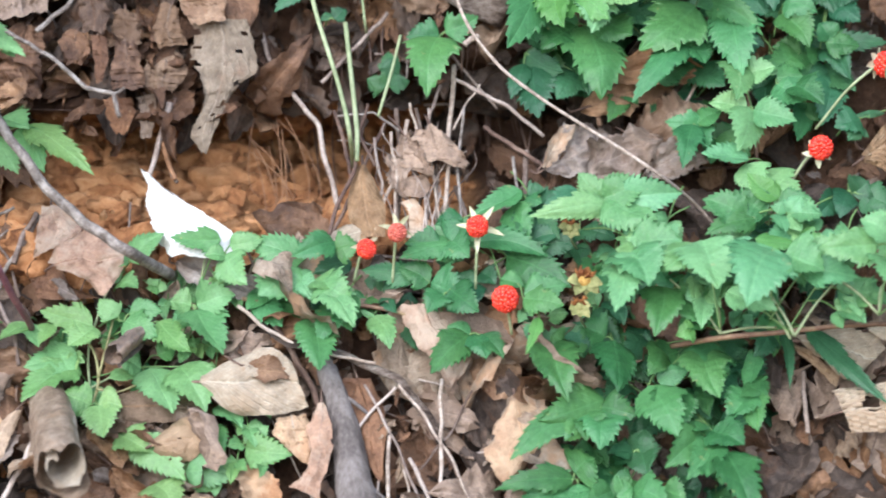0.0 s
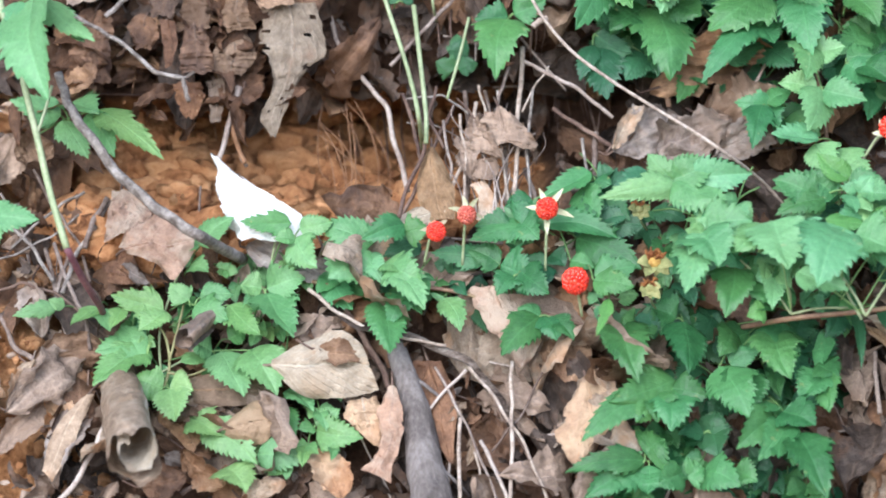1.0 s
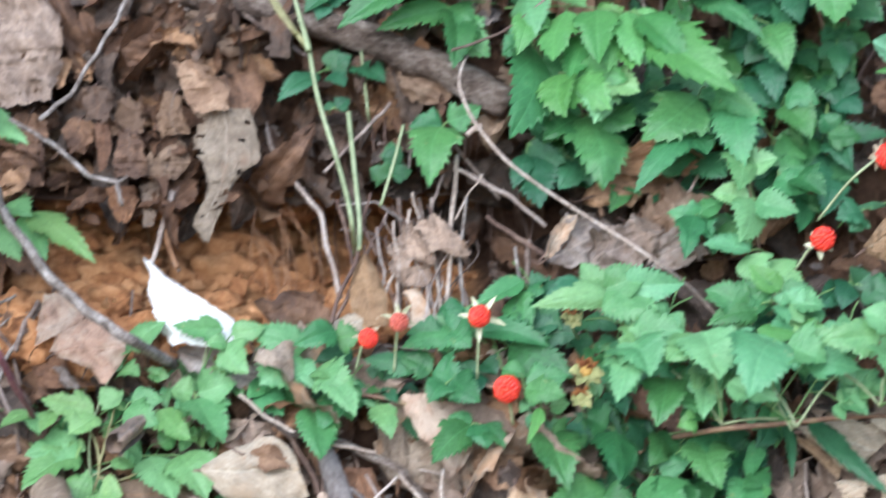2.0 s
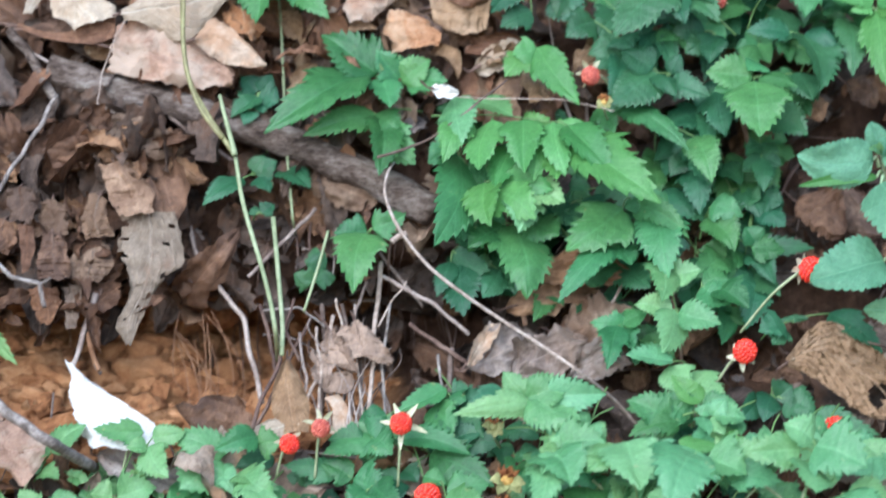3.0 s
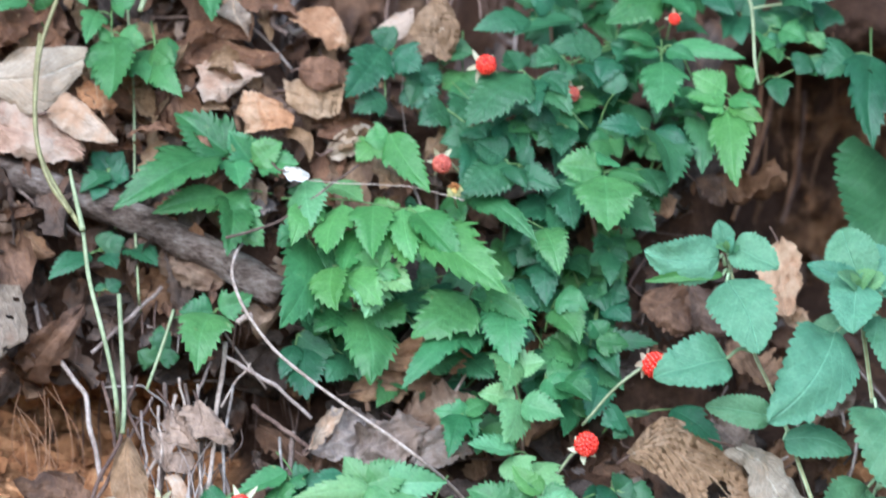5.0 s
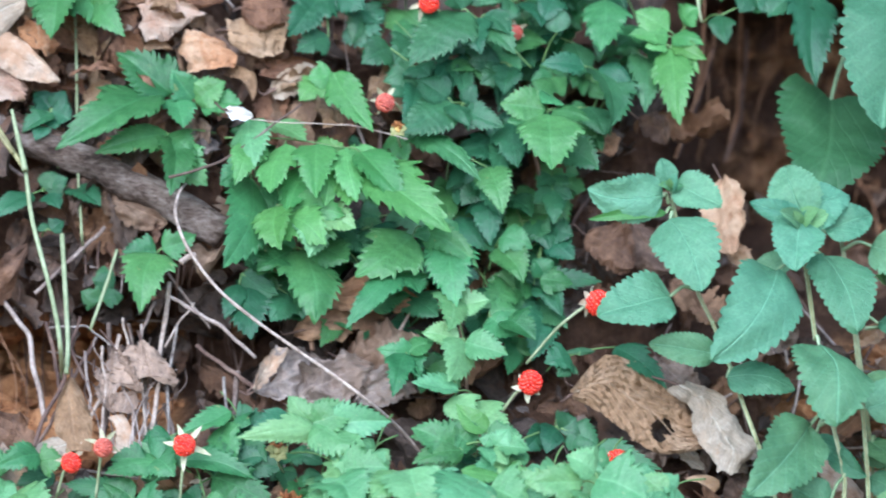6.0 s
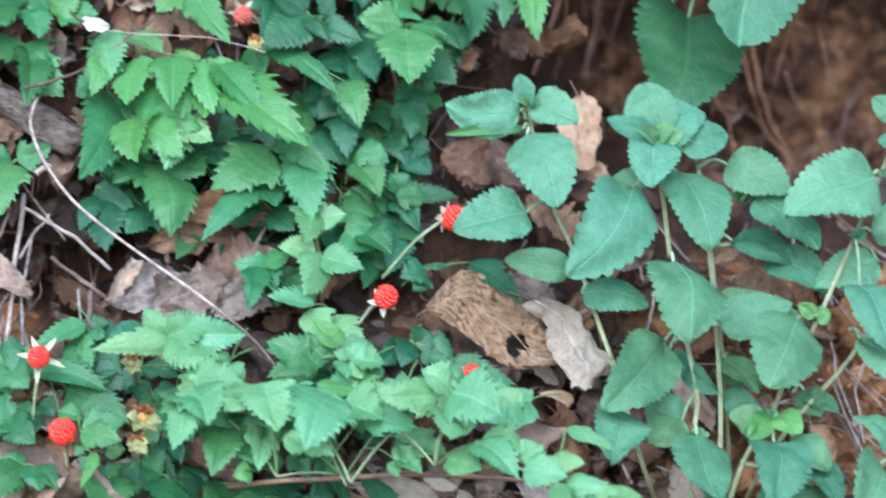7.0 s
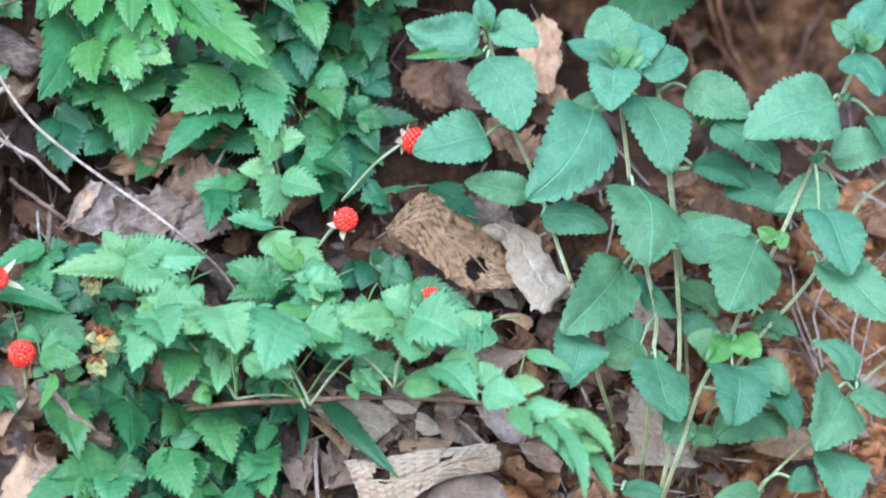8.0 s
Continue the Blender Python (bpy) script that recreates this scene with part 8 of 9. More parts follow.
dry_sheet([(-0.0725, 0.0022), (-0.0763, -0.0052), (-0.07, -0.0126)], [(-0.0605, -0.0063), (-0.0555, -0.0122), (-0.0605, -0.0184)], 0.04, ORANGE, "orange torn dead leaf beside the cream leaf", bulge=0.006, ragged=0.08, seed=515)
dry_sheet([(0.189, -0.2982), (0.2182, -0.2939), (0.261, -0.2874), (0.2689, -0.291)], [(0.1988, -0.3203), (0.2218, -0.3186), (0.241, -0.3071), (0.2694, -0.3009)], 0.05, CREAM, "cream rolled dead leaf with a worm hole", bulge=0.02, crumple=0.22, ragged=0.02, ribs=0.0012, cols=40, holes=((0.42, 0.2, 0.17), (0.3, 0.52, 0.06)), seed=516)
dry_sheet([(0.2629, -0.2874), (0.2678, -0.2879), (0.2706, -0.294)], [(0.2607, -0.2942), (0.2641, -0.3004), (0.2697, -0.3009)], 0.046, RUSSET, "brown curled inner rim of a rolled leaf", bulge=-0.008, seed=517)
dry_sheet([(0.1706, -0.2691), (0.1973, -0.2658), (0.2103, -0.2694), (0.216, -0.2781)], [(0.1758, -0.2757), (0.1884, -0.2847), (0.1992, -0.2941), (0.2056, -0.2874)], 0.036, CREAM, "cream dead leaf with dark folded edge", bulge=0.006, crumple=0.4, seed=518)
dry_sheet([(0.1696, -0.2734), (0.1783, -0.2775), (0.1935, -0.2895)], [(0.1723, -0.2789), (0.1824, -0.2873), (0.1914, -0.2967)], 0.03, BUFF, "tan underside of a folded dead leaf", bulge=0.004, seed=519)
dry_sheet([(0.2069, -0.2664), (0.2169, -0.2659), (0.2254, -0.2703)], [(0.209, -0.2688), (0.2166, -0.273), (0.2248, -0.2723)], 0.04, CREAM, "small white torn scrap of dead leaf", bulge=0.004, ragged=0.08, seed=520)
dry_sheet([(0.2257, -0.2718), (0.232, -0.2738), (0.2394, -0.2817)], [(0.2252, -0.2808), (0.2312, -0.284), (0.2386, -0.2826)], 0.04, CREAM, "small white torn scrap of dead leaf", bulge=0.004, seed=521)
dry_sheet([(0.2166, -0.2865), (0.23, -0.2847), (0.2449, -0.2859)], [(0.2175, -0.2927), (0.2305, -0.2936), (0.2426, -0.2899)], 0.032, BUFF, "tan dead leaf with a torn hole", bulge=0.006, holes=((0.6, 0.3, 0.2),), seed=522)
dry_sheet([(0.2553, -0.2681), (0.2724, -0.268), (0.2831, -0.2776)], [(0.2615, -0.2781), (0.2708, -0.2856), (0.2818, -0.2873)], 0.036, GREY, "grey-lilac dead leaf with a curled edge", bulge=0.008, seed=523)
dry_sheet([(0.2781, -0.287), (0.2895, -0.2859), (0.3027, -0.2958)], [(0.2837, -0.2952), (0.294, -0.3013), (0.3005, -0.3024)], 0.034, GREY, "grey-lilac toothed dead leaf", bulge=0.007, ragged=0.05, seed=524)
dry_sheet([(0.2374, -0.309), (0.2556, -0.3028), (0.2681, -0.3053), (0.2751, -0.3156)], [(0.2292, -0.3197), (0.2443, -0.3244), (0.2629, -0.3253), (0.2752, -0.3226)], 0.04, GREY, "grey mottled dead leaf under a rolled one", bulge=0.008, seed=525)
dry_sheet([(0.2045, -0.1789), (0.2245, -0.1591), (0.2545, -0.1747), (0.2714, -0.1914), (0.2772, -0.1992)], [(0.2064, -0.1825), (0.2193, -0.1879), (0.2331, -0.1992), (0.2509, -0.209), (0.2762, -0.2062)], 0.044, BUFF, "thick tan-brown dead leaf with a round dark hole", bulge=0.016, crumple=0.45, ragged=0.03, cols=60, holes=((0.6, 0.64, 0.17), (0.7, 0.66, 0.12)), seed=526)
dry_sheet([(0.2546, -0.1773), (0.2671, -0.1862), (0.2693, -0.1968), (0.2777, -0.2099), (0.2822, -0.2184)], [(0.265, -0.1717), (0.2829, -0.1804), (0.2944, -0.1947), (0.3001, -0.2066), (0.2916, -0.2188)], 0.056, CREAM, "cream torn curled dead leaf", bulge=0.012, crumple=0.5, ragged=0.07, cols=30, seed=527)
dry_sheet([(0.2637, -0.2236), (0.2675, -0.2208), (0.2769, -0.2195), (0.2824, -0.2218)], [(0.2653, -0.2303), (0.2708, -0.2314), (0.2787, -0.2299), (0.2832, -0.2258)], 0.034, BUFF, "tan curled tip of a rolled dead leaf", bulge=0.008, holes=((0.4, 0.3, 0.14),), seed=528)
dry_sheet([(0.2571, -0.2265), (0.2588, -0.2331), (0.2657, -0.2383)], [(0.2635, -0.2209), (0.2654, -0.2316), (0.2829, -0.2325)], 0.026, RUSSET, "dark brown rolled dead leaf in the litter", bulge=0.008, seed=529)
dry_sheet([(0.3364, -0.2564), (0.3348, -0.272), (0.3361, -0.2961)], [(0.3445, -0.2633), (0.3664, -0.2798), (0.3761, -0.2987)], 0.026, CREAM, "cream torn dead leaf behind the herb", bulge=0.005, ragged=0.06, crumple=0.4, seed=530)
dry_sheet([(0.4007, -0.2842), (0.4191, -0.2743), (0.441, -0.285)], [(0.4044, -0.2884), (0.4238, -0.2926), (0.4413, -0.2901)], 0.026, BUFF, "tan dead leaf lying on red earth", bulge=0.006, seed=531)
dry_sheet([(0.3313, -0.2096), (0.3433, -0.2126), (0.3578, -0.2274)], [(0.3334, -0.218), (0.3425, -0.2278), (0.3568, -0.2393)], 0.02, PINK, "pinkish dead leaf behind the herb", bulge=0.006, seed=532)
dry_sheet([(-0.0468, -0.1774), (-0.0518, -0.1891), (-0.0528, -0.203), (-0.0473, -0.2136)], [(-0.0433, -0.1777), (-0.0378, -0.1883), (-0.0342, -0.1988), (-0.0346, -0.2139)], 0.034, BUFF, "tan ribbed dead leaf standing upright", bulge=0.006, crumple=0.15, ragged=0.01, ribs=0.0007, seed=533)
dry_sheet([(-0.0266, -0.1967), (-0.0227, -0.2017), (-0.0231, -0.2145)], [(-0.019, -0.1943), (-0.0135, -0.204), (-0.009, -0.216)], 0.032, PALE, "pinkish tan curled dead leaf", bulge=0.008, crumple=0.3, seed=534)
dry_sheet([(-0.0181, -0.1593), (-0.0232, -0.1689), (-0.0235, -0.1788)], [(-0.0032, -0.1614), (0.0059, -0.1732), (0.0069, -0.1792)], 0.036, GREY, "grey shaggy withered leaf among dry stalks", bulge=0.008, crumple=0.4, ragged=0.08, seed=535)
dry_sheet([(-0.0245, -0.184), (-0.026, -0.1886), (-0.0257, -0.1932)], [(-0.0141, -0.1828), (-0.0124, -0.1889), (-0.0144, -0.1941)], 0.034, GREY, "pale grey scrap of withered leaf", bulge=0.004, crumple=0.6, ragged=0.1, seed=536)
dry_sheet([(-0.0658, -0.2133), (-0.0552, -0.2076), (-0.0441, -0.2055)], [(-0.0625, -0.2185), (-0.052, -0.2172), (-0.0424, -0.2137)], 0.034, CREAM, "cream dead leaf lying along the rim", bulge=0.005, crumple=0.3, seed=537)
dry_sheet([(-0.1301, -0.2822), (-0.1111, -0.2732), (-0.0952, -0.2682), (-0.0837, -0.2761)], [(-0.129, -0.2895), (-0.1164, -0.3004), (-0.0949, -0.3033), (-0.0758, -0.3)], 0.04, CREAM, "pale ribbed dead leaf with a turned-up end", bulge=0.008, crumple=0.25, ragged=0.015, ribs=0.0006, seed=538)
dry_sheet([(-0.0928, -0.3051), (-0.0938, -0.3138), (-0.0799, -0.3282)], [(-0.0773, -0.3026), (-0.0734, -0.3129), (-0.0768, -0.3293)], 0.034, PALE, "pale curled dead leaf", bulge=0.01, crumple=0.5, ragged=0.05, seed=539)
dry_sheet([(-0.0717, -0.298), (-0.0764, -0.3099), (-0.077, -0.329), (-0.0861, -0.3413)], [(-0.0671, -0.2984), (-0.0641, -0.3132), (-0.0654, -0.3249), (-0.0733, -0.3475)], 0.04, PINK, "narrow pinkish flaking dead leaf", bulge=0.006, crumple=0.8, ragged=0.09, seed=540)
dry_sheet([(-0.0584, -0.2852), (-0.056, -0.3002), (-0.0521, -0.3164), (-0.0427, -0.3375)], [(-0.044, -0.2859), (-0.0371, -0.3036), (-0.0384, -0.3212), (-0.0395, -0.3391)], 0.026, RUSSET, "russet dead leaf with a pale edge beside the root", bulge=0.008, ragged=0.04, seed=541)
dry_sheet([(-0.0279, -0.2485), (-0.0219, -0.2661), (-0.0122, -0.278), (-0.0046, -0.2906)], [(-0.0043, -0.2491), (0.0038, -0.2682), (0.0067, -0.2785), (-0.0025, -0.2906)], 0.03, PINK, "pinkish toothed dead leaf under the runner", bulge=0.005, crumple=0.25, ragged=0.07, seed=542)
dry_sheet([(0.0079, -0.277), (0.0063, -0.2857), (0.0175, -0.298)], [(0.0238, -0.2731), (0.0325, -0.2835), (0.0261, -0.2987)], 0.027, TAN, "brown dead leaf under the runner", bulge=0.006, seed=543)
dry_sheet([(0.0261, -0.2991), (0.0171, -0.3138), (0.0127, -0.3269), (0.0208, -0.3407)], [(0.0318, -0.2981), (0.0434, -0.3101), (0.0387, -0.3261), (0.0268, -0.3408)], 0.036, ORANGE, "orange-brown toothed dead leaf", bulge=0.01, crumple=0.4, ragged=0.08, seed=544)
dry_sheet([(0.0321, -0.2879), (0.0378, -0.2866), (0.0488, -0.2898)], [(0.0361, -0.2982), (0.0419, -0.2991), (0.0487, -0.2971)], 0.03, BUFF, "tan curled rim of a dead leaf", bulge=0.008, holes=((0.5, 0.6, 0.2),), seed=545)
dry_sheet([(-0.2281, -0.2995), (-0.2406, -0.3125), (-0.2465, -0.3244), (-0.2497, -0.3364)], [(-0.2211, -0.297), (-0.227, -0.3102), (-0.2333, -0.3248), (-0.2447, -0.3419)], 0.032, PALE, "pale pinkish bent dead leaf", bulge=0.008, crumple=0.3, seed=546)
dry_sheet([(-0.1563, -0.315), (-0.1427, -0.3054), (-0.1308, -0.3026), (-0.128, -0.3065)], [(-0.1552, -0.3207), (-0.1463, -0.3263), (-0.1357, -0.3253), (-0.1291, -0.3185)], 0.034, BUFF, "tan cupped dead leaf with worm holes", bulge=0.012, crumple=0.25, holes=((0.25, 0.62, 0.09), (0.5, 0.4, 0.04)), seed=547)
dry_sheet([(-0.1717, -0.2904), (-0.1525, -0.2881), (-0.133, -0.2929), (-0.1277, -0.2984)], [(-0.1703, -0.3028), (-0.1559, -0.3059), (-0.1401, -0.305), (-0.1279, -0.3025)], 0.028, UMBER, "brown curled dead leaf under the shoot", bulge=0.008, seed=548)
dry_sheet([(-0.1874, -0.302), (-0.1771, -0.3077), (-0.1671, -0.3214)], [(-0.1892, -0.3127), (-0.1803, -0.321), (-0.1729, -0.332)], 0.026, TAN, "brown dead leaf in the litter", bulge=0.008, seed=549)
dry_sheet([(-0.0174, 0.0091), (-0.003, 0.0125), (0.0172, 0.0059)], [(-0.0122, -0.0094), (-0.0025, -0.0071), (0.0097, 0.0012)], 0.036, PINK, "pale pink lobed dead leaf on the litter", ragged=0.08, bulge=0.005, seed=560)
dry_sheet([(0.0262, 0.0044), (0.0414, 0.0051), (0.057, 0.0044)], [(0.0293, -0.0079), (0.0419, -0.0145), (0.056, -0.0128)], 0.034, BUFF, "tan dead leaf with a dark brown half", bulge=0.005, ragged=0.05, seed=561)
dry_sheet([(0.0346, 0.0125), (0.0439, 0.016), (0.054, 0.0131)], [(0.0342, 0.0047), (0.0444, -0.002), (0.0536, 0.0024)], 0.04, RUSSET, "dark brown folded half of a dead leaf", bulge=0.006, seed=562)
dry_sheet([(0.007, -0.0027), (0.0045, -0.0124), (0.0075, -0.0237)], [(0.0184, -0.0049), (0.0297, -0.0118), (0.0312, -0.0204)], 0.038, ORANGE, "orange curled glossy dead leaf", bulge=0.009, ragged=0.06, seed=563)
dry_sheet([(-0.0272, 0.0158), (-0.0102, 0.0259), (0.0107, 0.0181), (0.0248, 0.0171)], [(-0.0263, 0.0054), (-0.0098, 0.009), (0.0095, 0.0082), (0.0249, 0.0113)], 0.032, RUSSET, "wavy russet dead leaf with a pale edge", bulge=0.006, seed=564)
dry_sheet([(-0.02, 0.0311), (-0.0062, 0.0329), (0.0107, 0.0306)], [(-0.0225, 0.0184), (-0.0074, 0.0229), (0.0092, 0.022)], 0.034, RUSSET, "dark russet curled dead leaf", bulge=0.008, seed=565)
dry_sheet([(-0.002, 0.042), (-0.0063, 0.0356), (0.006, 0.0288)], [(0.0035, 0.0417), (0.0099, 0.0333), (0.0088, 0.0228)], 0.042, PALE, "orange and cream torn upright leaf scrap", bulge=0.006, ragged=0.08, seed=566)
dry_sheet([(0.028, 0.0335), (0.0405, 0.0411), (0.0517, 0.0386), (0.0578, 0.0263)], [(0.0339, 0.0309), (0.0423, 0.0245), (0.048, 0.0202), (0.0566, 0.0205)], 0.036, ORANGE, "cupped dead leaf, cream above and orange below", bulge=0.01, seed=567)
dry_sheet([(0.0724, 0.0306), (0.0808, 0.0373), (0.0907, 0.0413)], [(0.0756, 0.0265), (0.0839, 0.0253), (0.091, 0.0311)], 0.036, PINK, "pinkish grey pointed dead leaf", bulge=0.005, seed=568)
dry_sheet([(0.1014, 0.0489), (0.0891, 0.0313), (0.0966, 0.0187)], [(0.1039, 0.049), (0.1139, 0.0334), (0.1095, 0.0163)], 0.04, BUFF, "tan cone-shaped torn dead leaf", bulge=0.009, ragged=0.07, crumple=0.7, seed=569)
dry_sheet([(-0.1668, -0.1132), (-0.169, -0.1248), (-0.1695, -0.1363)], [(-0.1562, -0.1112), (-0.1533, -0.1241), (-0.1535, -0.1367)], 0.037, BROWN, "tan rolled dead leaf hanging at the hollow", bulge=0.008, ribs=0, ragged=0.1, crumple=0.9, seed=570)
dry_sheet([(-0.1517, -0.1142), (-0.1531, -0.1264), (-0.1503, -0.1376)], [(-0.1343, -0.1152), (-0.1309, -0.1258), (-0.1386, -0.1379)], 0.029, UMBER, "flat dark brown dead leaf", bulge=0.004, ragged=0.1, crumple=0.9, seed=571)
dry_sheet([(-0.1427, -0.0935), (-0.1465, -0.1056), (-0.1448, -0.1159)], [(-0.1333, -0.0967), (-0.1339, -0.1048), (-0.1311, -0.1136)], 0.042, UMBER, "red-brown scrap with a pale ragged tip", bulge=0.004, ragged=0.1, crumple=0.9, seed=572)
dry_sheet([(-0.1673, -0.0975), (-0.1702, -0.1062), (-0.1692, -0.1149)], [(-0.1545, -0.097), (-0.1523, -0.1055), (-0.1551, -0.1126)], 0.034, UMBER, "grey-brown cupped dead leaf", bulge=0.006, ragged=0.1, crumple=0.9, seed=573)
dry_sheet([(-0.2176, -0.1035), (-0.2221, -0.1199), (-0.224, -0.1365)], [(-0.2025, -0.103), (-0.2024, -0.1205), (-0.2064, -0.1393)], 0.03, BROWN, "orange-brown dead leaf hanging at the hollow", bulge=0.005, ragged=0.1, crumple=0.9, seed=574)
dry_sheet([(-0.1898, -0.1056), (-0.1936, -0.1137), (-0.1905, -0.1233)], [(-0.1806, -0.1082), (-0.1795, -0.1164), (-0.1835, -0.1224)], 0.034, BROWN, "dark brown crumpled dead leaf", bulge=0.005, ragged=0.1, crumple=0.9, seed=575)
dry_sheet([(-0.1785, -0.1083), (-0.1776, -0.1199), (-0.1767, -0.133)], [(-0.1713, -0.1096), (-0.1704, -0.1213), (-0.1734, -0.132)], 0.038, RUSSET, "narrow brown shrivelled dead leaf", bulge=0.004, ragged=0.1, crumple=0.9, seed=576)
dry_sheet([(-0.1738, -0.1408), (-0.1718, -0.1505), (-0.1675, -0.1586)], [(-0.1595, -0.1403), (-0.1587, -0.1497), (-0.1638, -0.1592)], 0.03, RUSSET, "dark brown dead leaf hanging into the hollow", bulge=0.004, ragged=0.1, crumple=0.9, seed=577)
dry_sheet([(-0.1574, -0.1401), (-0.1557, -0.1498), (-0.1549, -0.1606)], [(-0.1477, -0.1382), (-0.148, -0.15), (-0.1498, -0.1607)], 0.028, UMBER, "brown dead leaf hanging into the hollow", bulge=0.004, ragged=0.1, crumple=0.9, seed=578)
dry_sheet([(-0.1833, -0.0907), (-0.1831, -0.0988), (-0.1828, -0.107)], [(-0.1705, -0.0899), (-0.1676, -0.0981), (-0.1724, -0.1073)], 0.038, BROWN, "brown shrivelled dead leaf", bulge=0.005, ragged=0.1, crumple=0.9, seed=579)
dry_sheet([(-0.2068, -0.1931), (-0.2101, -0.2085), (-0.2125, -0.2195)], [(-0.1969, -0.1942), (-0.1876, -0.2064), (-0.1989, -0.2147)], 0.036, PINK, "pinkish upturned lobe of a dead leaf", bulge=0.006, ragged=0.04, seed=580)
dry_sheet([(-0.2044, -0.222), (-0.1959, -0.2115), (-0.1827, -0.205), (-0.166, -0.2162)], [(-0.1991, -0.2261), (-0.1864, -0.2317), (-0.1776, -0.2392), (-0.1664, -0.226)], 0.042, PINK, "pinkish tan dead leaf at the foot of a branch", bulge=0.007, crumple=0.4, seed=581)
dry_sheet([(-0.2023, -0.2097), (-0.215, -0.2254), (-0.2102, -0.2406)], [(-0.1983, -0.2137), (-0.1952, -0.2325), (-0.18, -0.2414)], 0.026, RUSSET, "dark brown cupped underside of a dead leaf", bulge=-0.008, seed=582)
dry_sheet([(-0.1559, -0.1775), (-0.1527, -0.1864), (-0.1556, -0.1955), (-0.1502, -0.2035), (-0.1479, -0.2127), (-0.1444, -0.2213)], [(-0.1521, -0.1789), (-0.1443, -0.1856), (-0.1292, -0.1972), (-0.1165, -0.2059), (-0.1087, -0.2131), (-0.1078, -0.2223)], 0.036, WHITE, "bleached white torn dead leaf lying at the hollow", bulge=0.004, crumple=0.3, ragged=0.05, cols=44, holes=((0.93, 0.2, 0.05), (0.9, 0.26, 0.04)), seed=583)
dry_tuft(-0.034, 0.006, -0.214, 18, 7)

# ---- sticks, twigs and dry stalks ----
twig([(-0.1619, -0.0312), (-0.1284, -0.0409), (-0.0948, -0.0507), (-0.0443, -0.068), (-0.0049, -0.0848), (0.0289, -0.104)], 0.0068, 0.0084, 0.03, BARK, "grey-brown weathered fallen branch lying across the bank", sides=24, wobble=0.3, name="log")
twig([(-0.0682, -0.2736), (-0.0631, -0.2912), (-0.0581, -0.3118), (-0.0547, -0.3353), (-0.0513, -0.3619), (-0.0493, -0.3856)], 0.0042, 0.0118, 0.03, ROOT_BARK, "thick smooth grey root running down the bank", sides=24, wobble=0.12, name="root")
twig([(-0.2306, -0.1334), (-0.2271, -0.1478), (-0.2201, -0.1608), (-0.2042, -0.1842), (-0.1838, -0.2041), (-0.1644, -0.2171), (-0.1422, -0.2307, -0.06)], 0.0022, 0.0028, 0.085, GREY_TWIG, "bare grey branch slanting down to the litter", sides=9, wobble=0.15)
twig([(-0.2462, -0.0905, -0.05), (-0.2242, -0.1025), (-0.2146, -0.1091), (-0.1995, -0.1181), (-0.1818, -0.1345), (-0.1687, -0.1378), (-0.1658, -0.1498)], 0.001, 0.0012, 0.05, GREY_TWIG, "forked pale grey twig end")
twig([(-0.1687, -0.1383), (-0.1658, -0.1373), (-0.1626, -0.1352)], 0.0008, 0.0008, 0.05, GREY_TWIG, "short fork of a grey twig")
twig([(-0.093, -0.1098), (-0.0894, -0.124), (-0.0801, -0.1385), (-0.0666, -0.1559), (-0.0631, -0.176), (-0.0577, -0.199)], 0.0012, 0.0014, 0.01, TWIG, "brown twig across the hollow")
twig([(-0.11, -0.2468), (-0.0948, -0.2597), (-0.0808, -0.268), (-0.061, -0.2738), (-0.0412, -0.2779)], 0.001, 0.0008, 0.035, PALE_TWIG, "pale thin stick under the runner")
twig([(-0.0835, -0.263), (-0.0553, -0.274), (-0.03, -0.2864), (-0.0163, -0.3043), (-0.0083, -0.3221)], 0.002, 0.002, 0.03, BARK, "grey crooked stick under the runner")
twig([(-0.0301, -0.2893), (-0.0164, -0.3072), (-0.0028, -0.331), (0.0078, -0.3607)], 0.0008, 0.0008, 0.035, PALE_TWIG, "pale thin stick on the bank")
twig([(-0.008, -0.2871), (-0.0095, -0.3162), (-0.0115, -0.3601)], 0.001, 0.001, 0.035, PALE_TWIG, "straight pale stalk on the bank")
twig([(-0.0353, -0.3154), (-0.0368, -0.3329), (-0.0368, -0.3594)], 0.001, 0.001, 0.03, PALE_TWIG, "straight pale stalk on the bank")
twig([(-0.0257, -0.3274), (-0.0176, -0.3452), (-0.0124, -0.3601)], 0.001, 0.001, 0.03, TWIG, "dry stalk on the bank")
twig([(-0.0473, -0.2888), (-0.0312, -0.3214), (-0.0181, -0.3599)], 0.0007, 0.0007, 0.03, TWIG, "dry stalk on the bank")
twig([(0.007, -0.2934), (-0.0052, -0.3163), (-0.0201, -0.3334)], 0.0006, 0.0006, 0.03, TWIG, "dry thin stalk on the bank")
twig([(-0.0218, -0.2983), (-0.0097, -0.322), (0.0052, -0.3489)], 0.0008, 0.0008, 0.03, DARK_TWIG, "dark dry stalk on the bank")
twig([(-0.042, -0.3006), (-0.0401, -0.3299), (-0.044, -0.3591)], 0.0007, 0.0007, 0.025, TWIG, "grey dry stalk on the bank")
twig([(-0.0287, -0.3332), (-0.0263, -0.345), (-0.0282, -0.3596)], 0.0006, 0.0006, 0.025, PALE_TWIG, "pale dry stalk on the bank")
twig([(-0.0569, -0.3176), (-0.0449, -0.3034), (-0.0316, -0.2907)], 0.0008, 0.0008, 0.03, TWIG, "dry stalk on the bank")
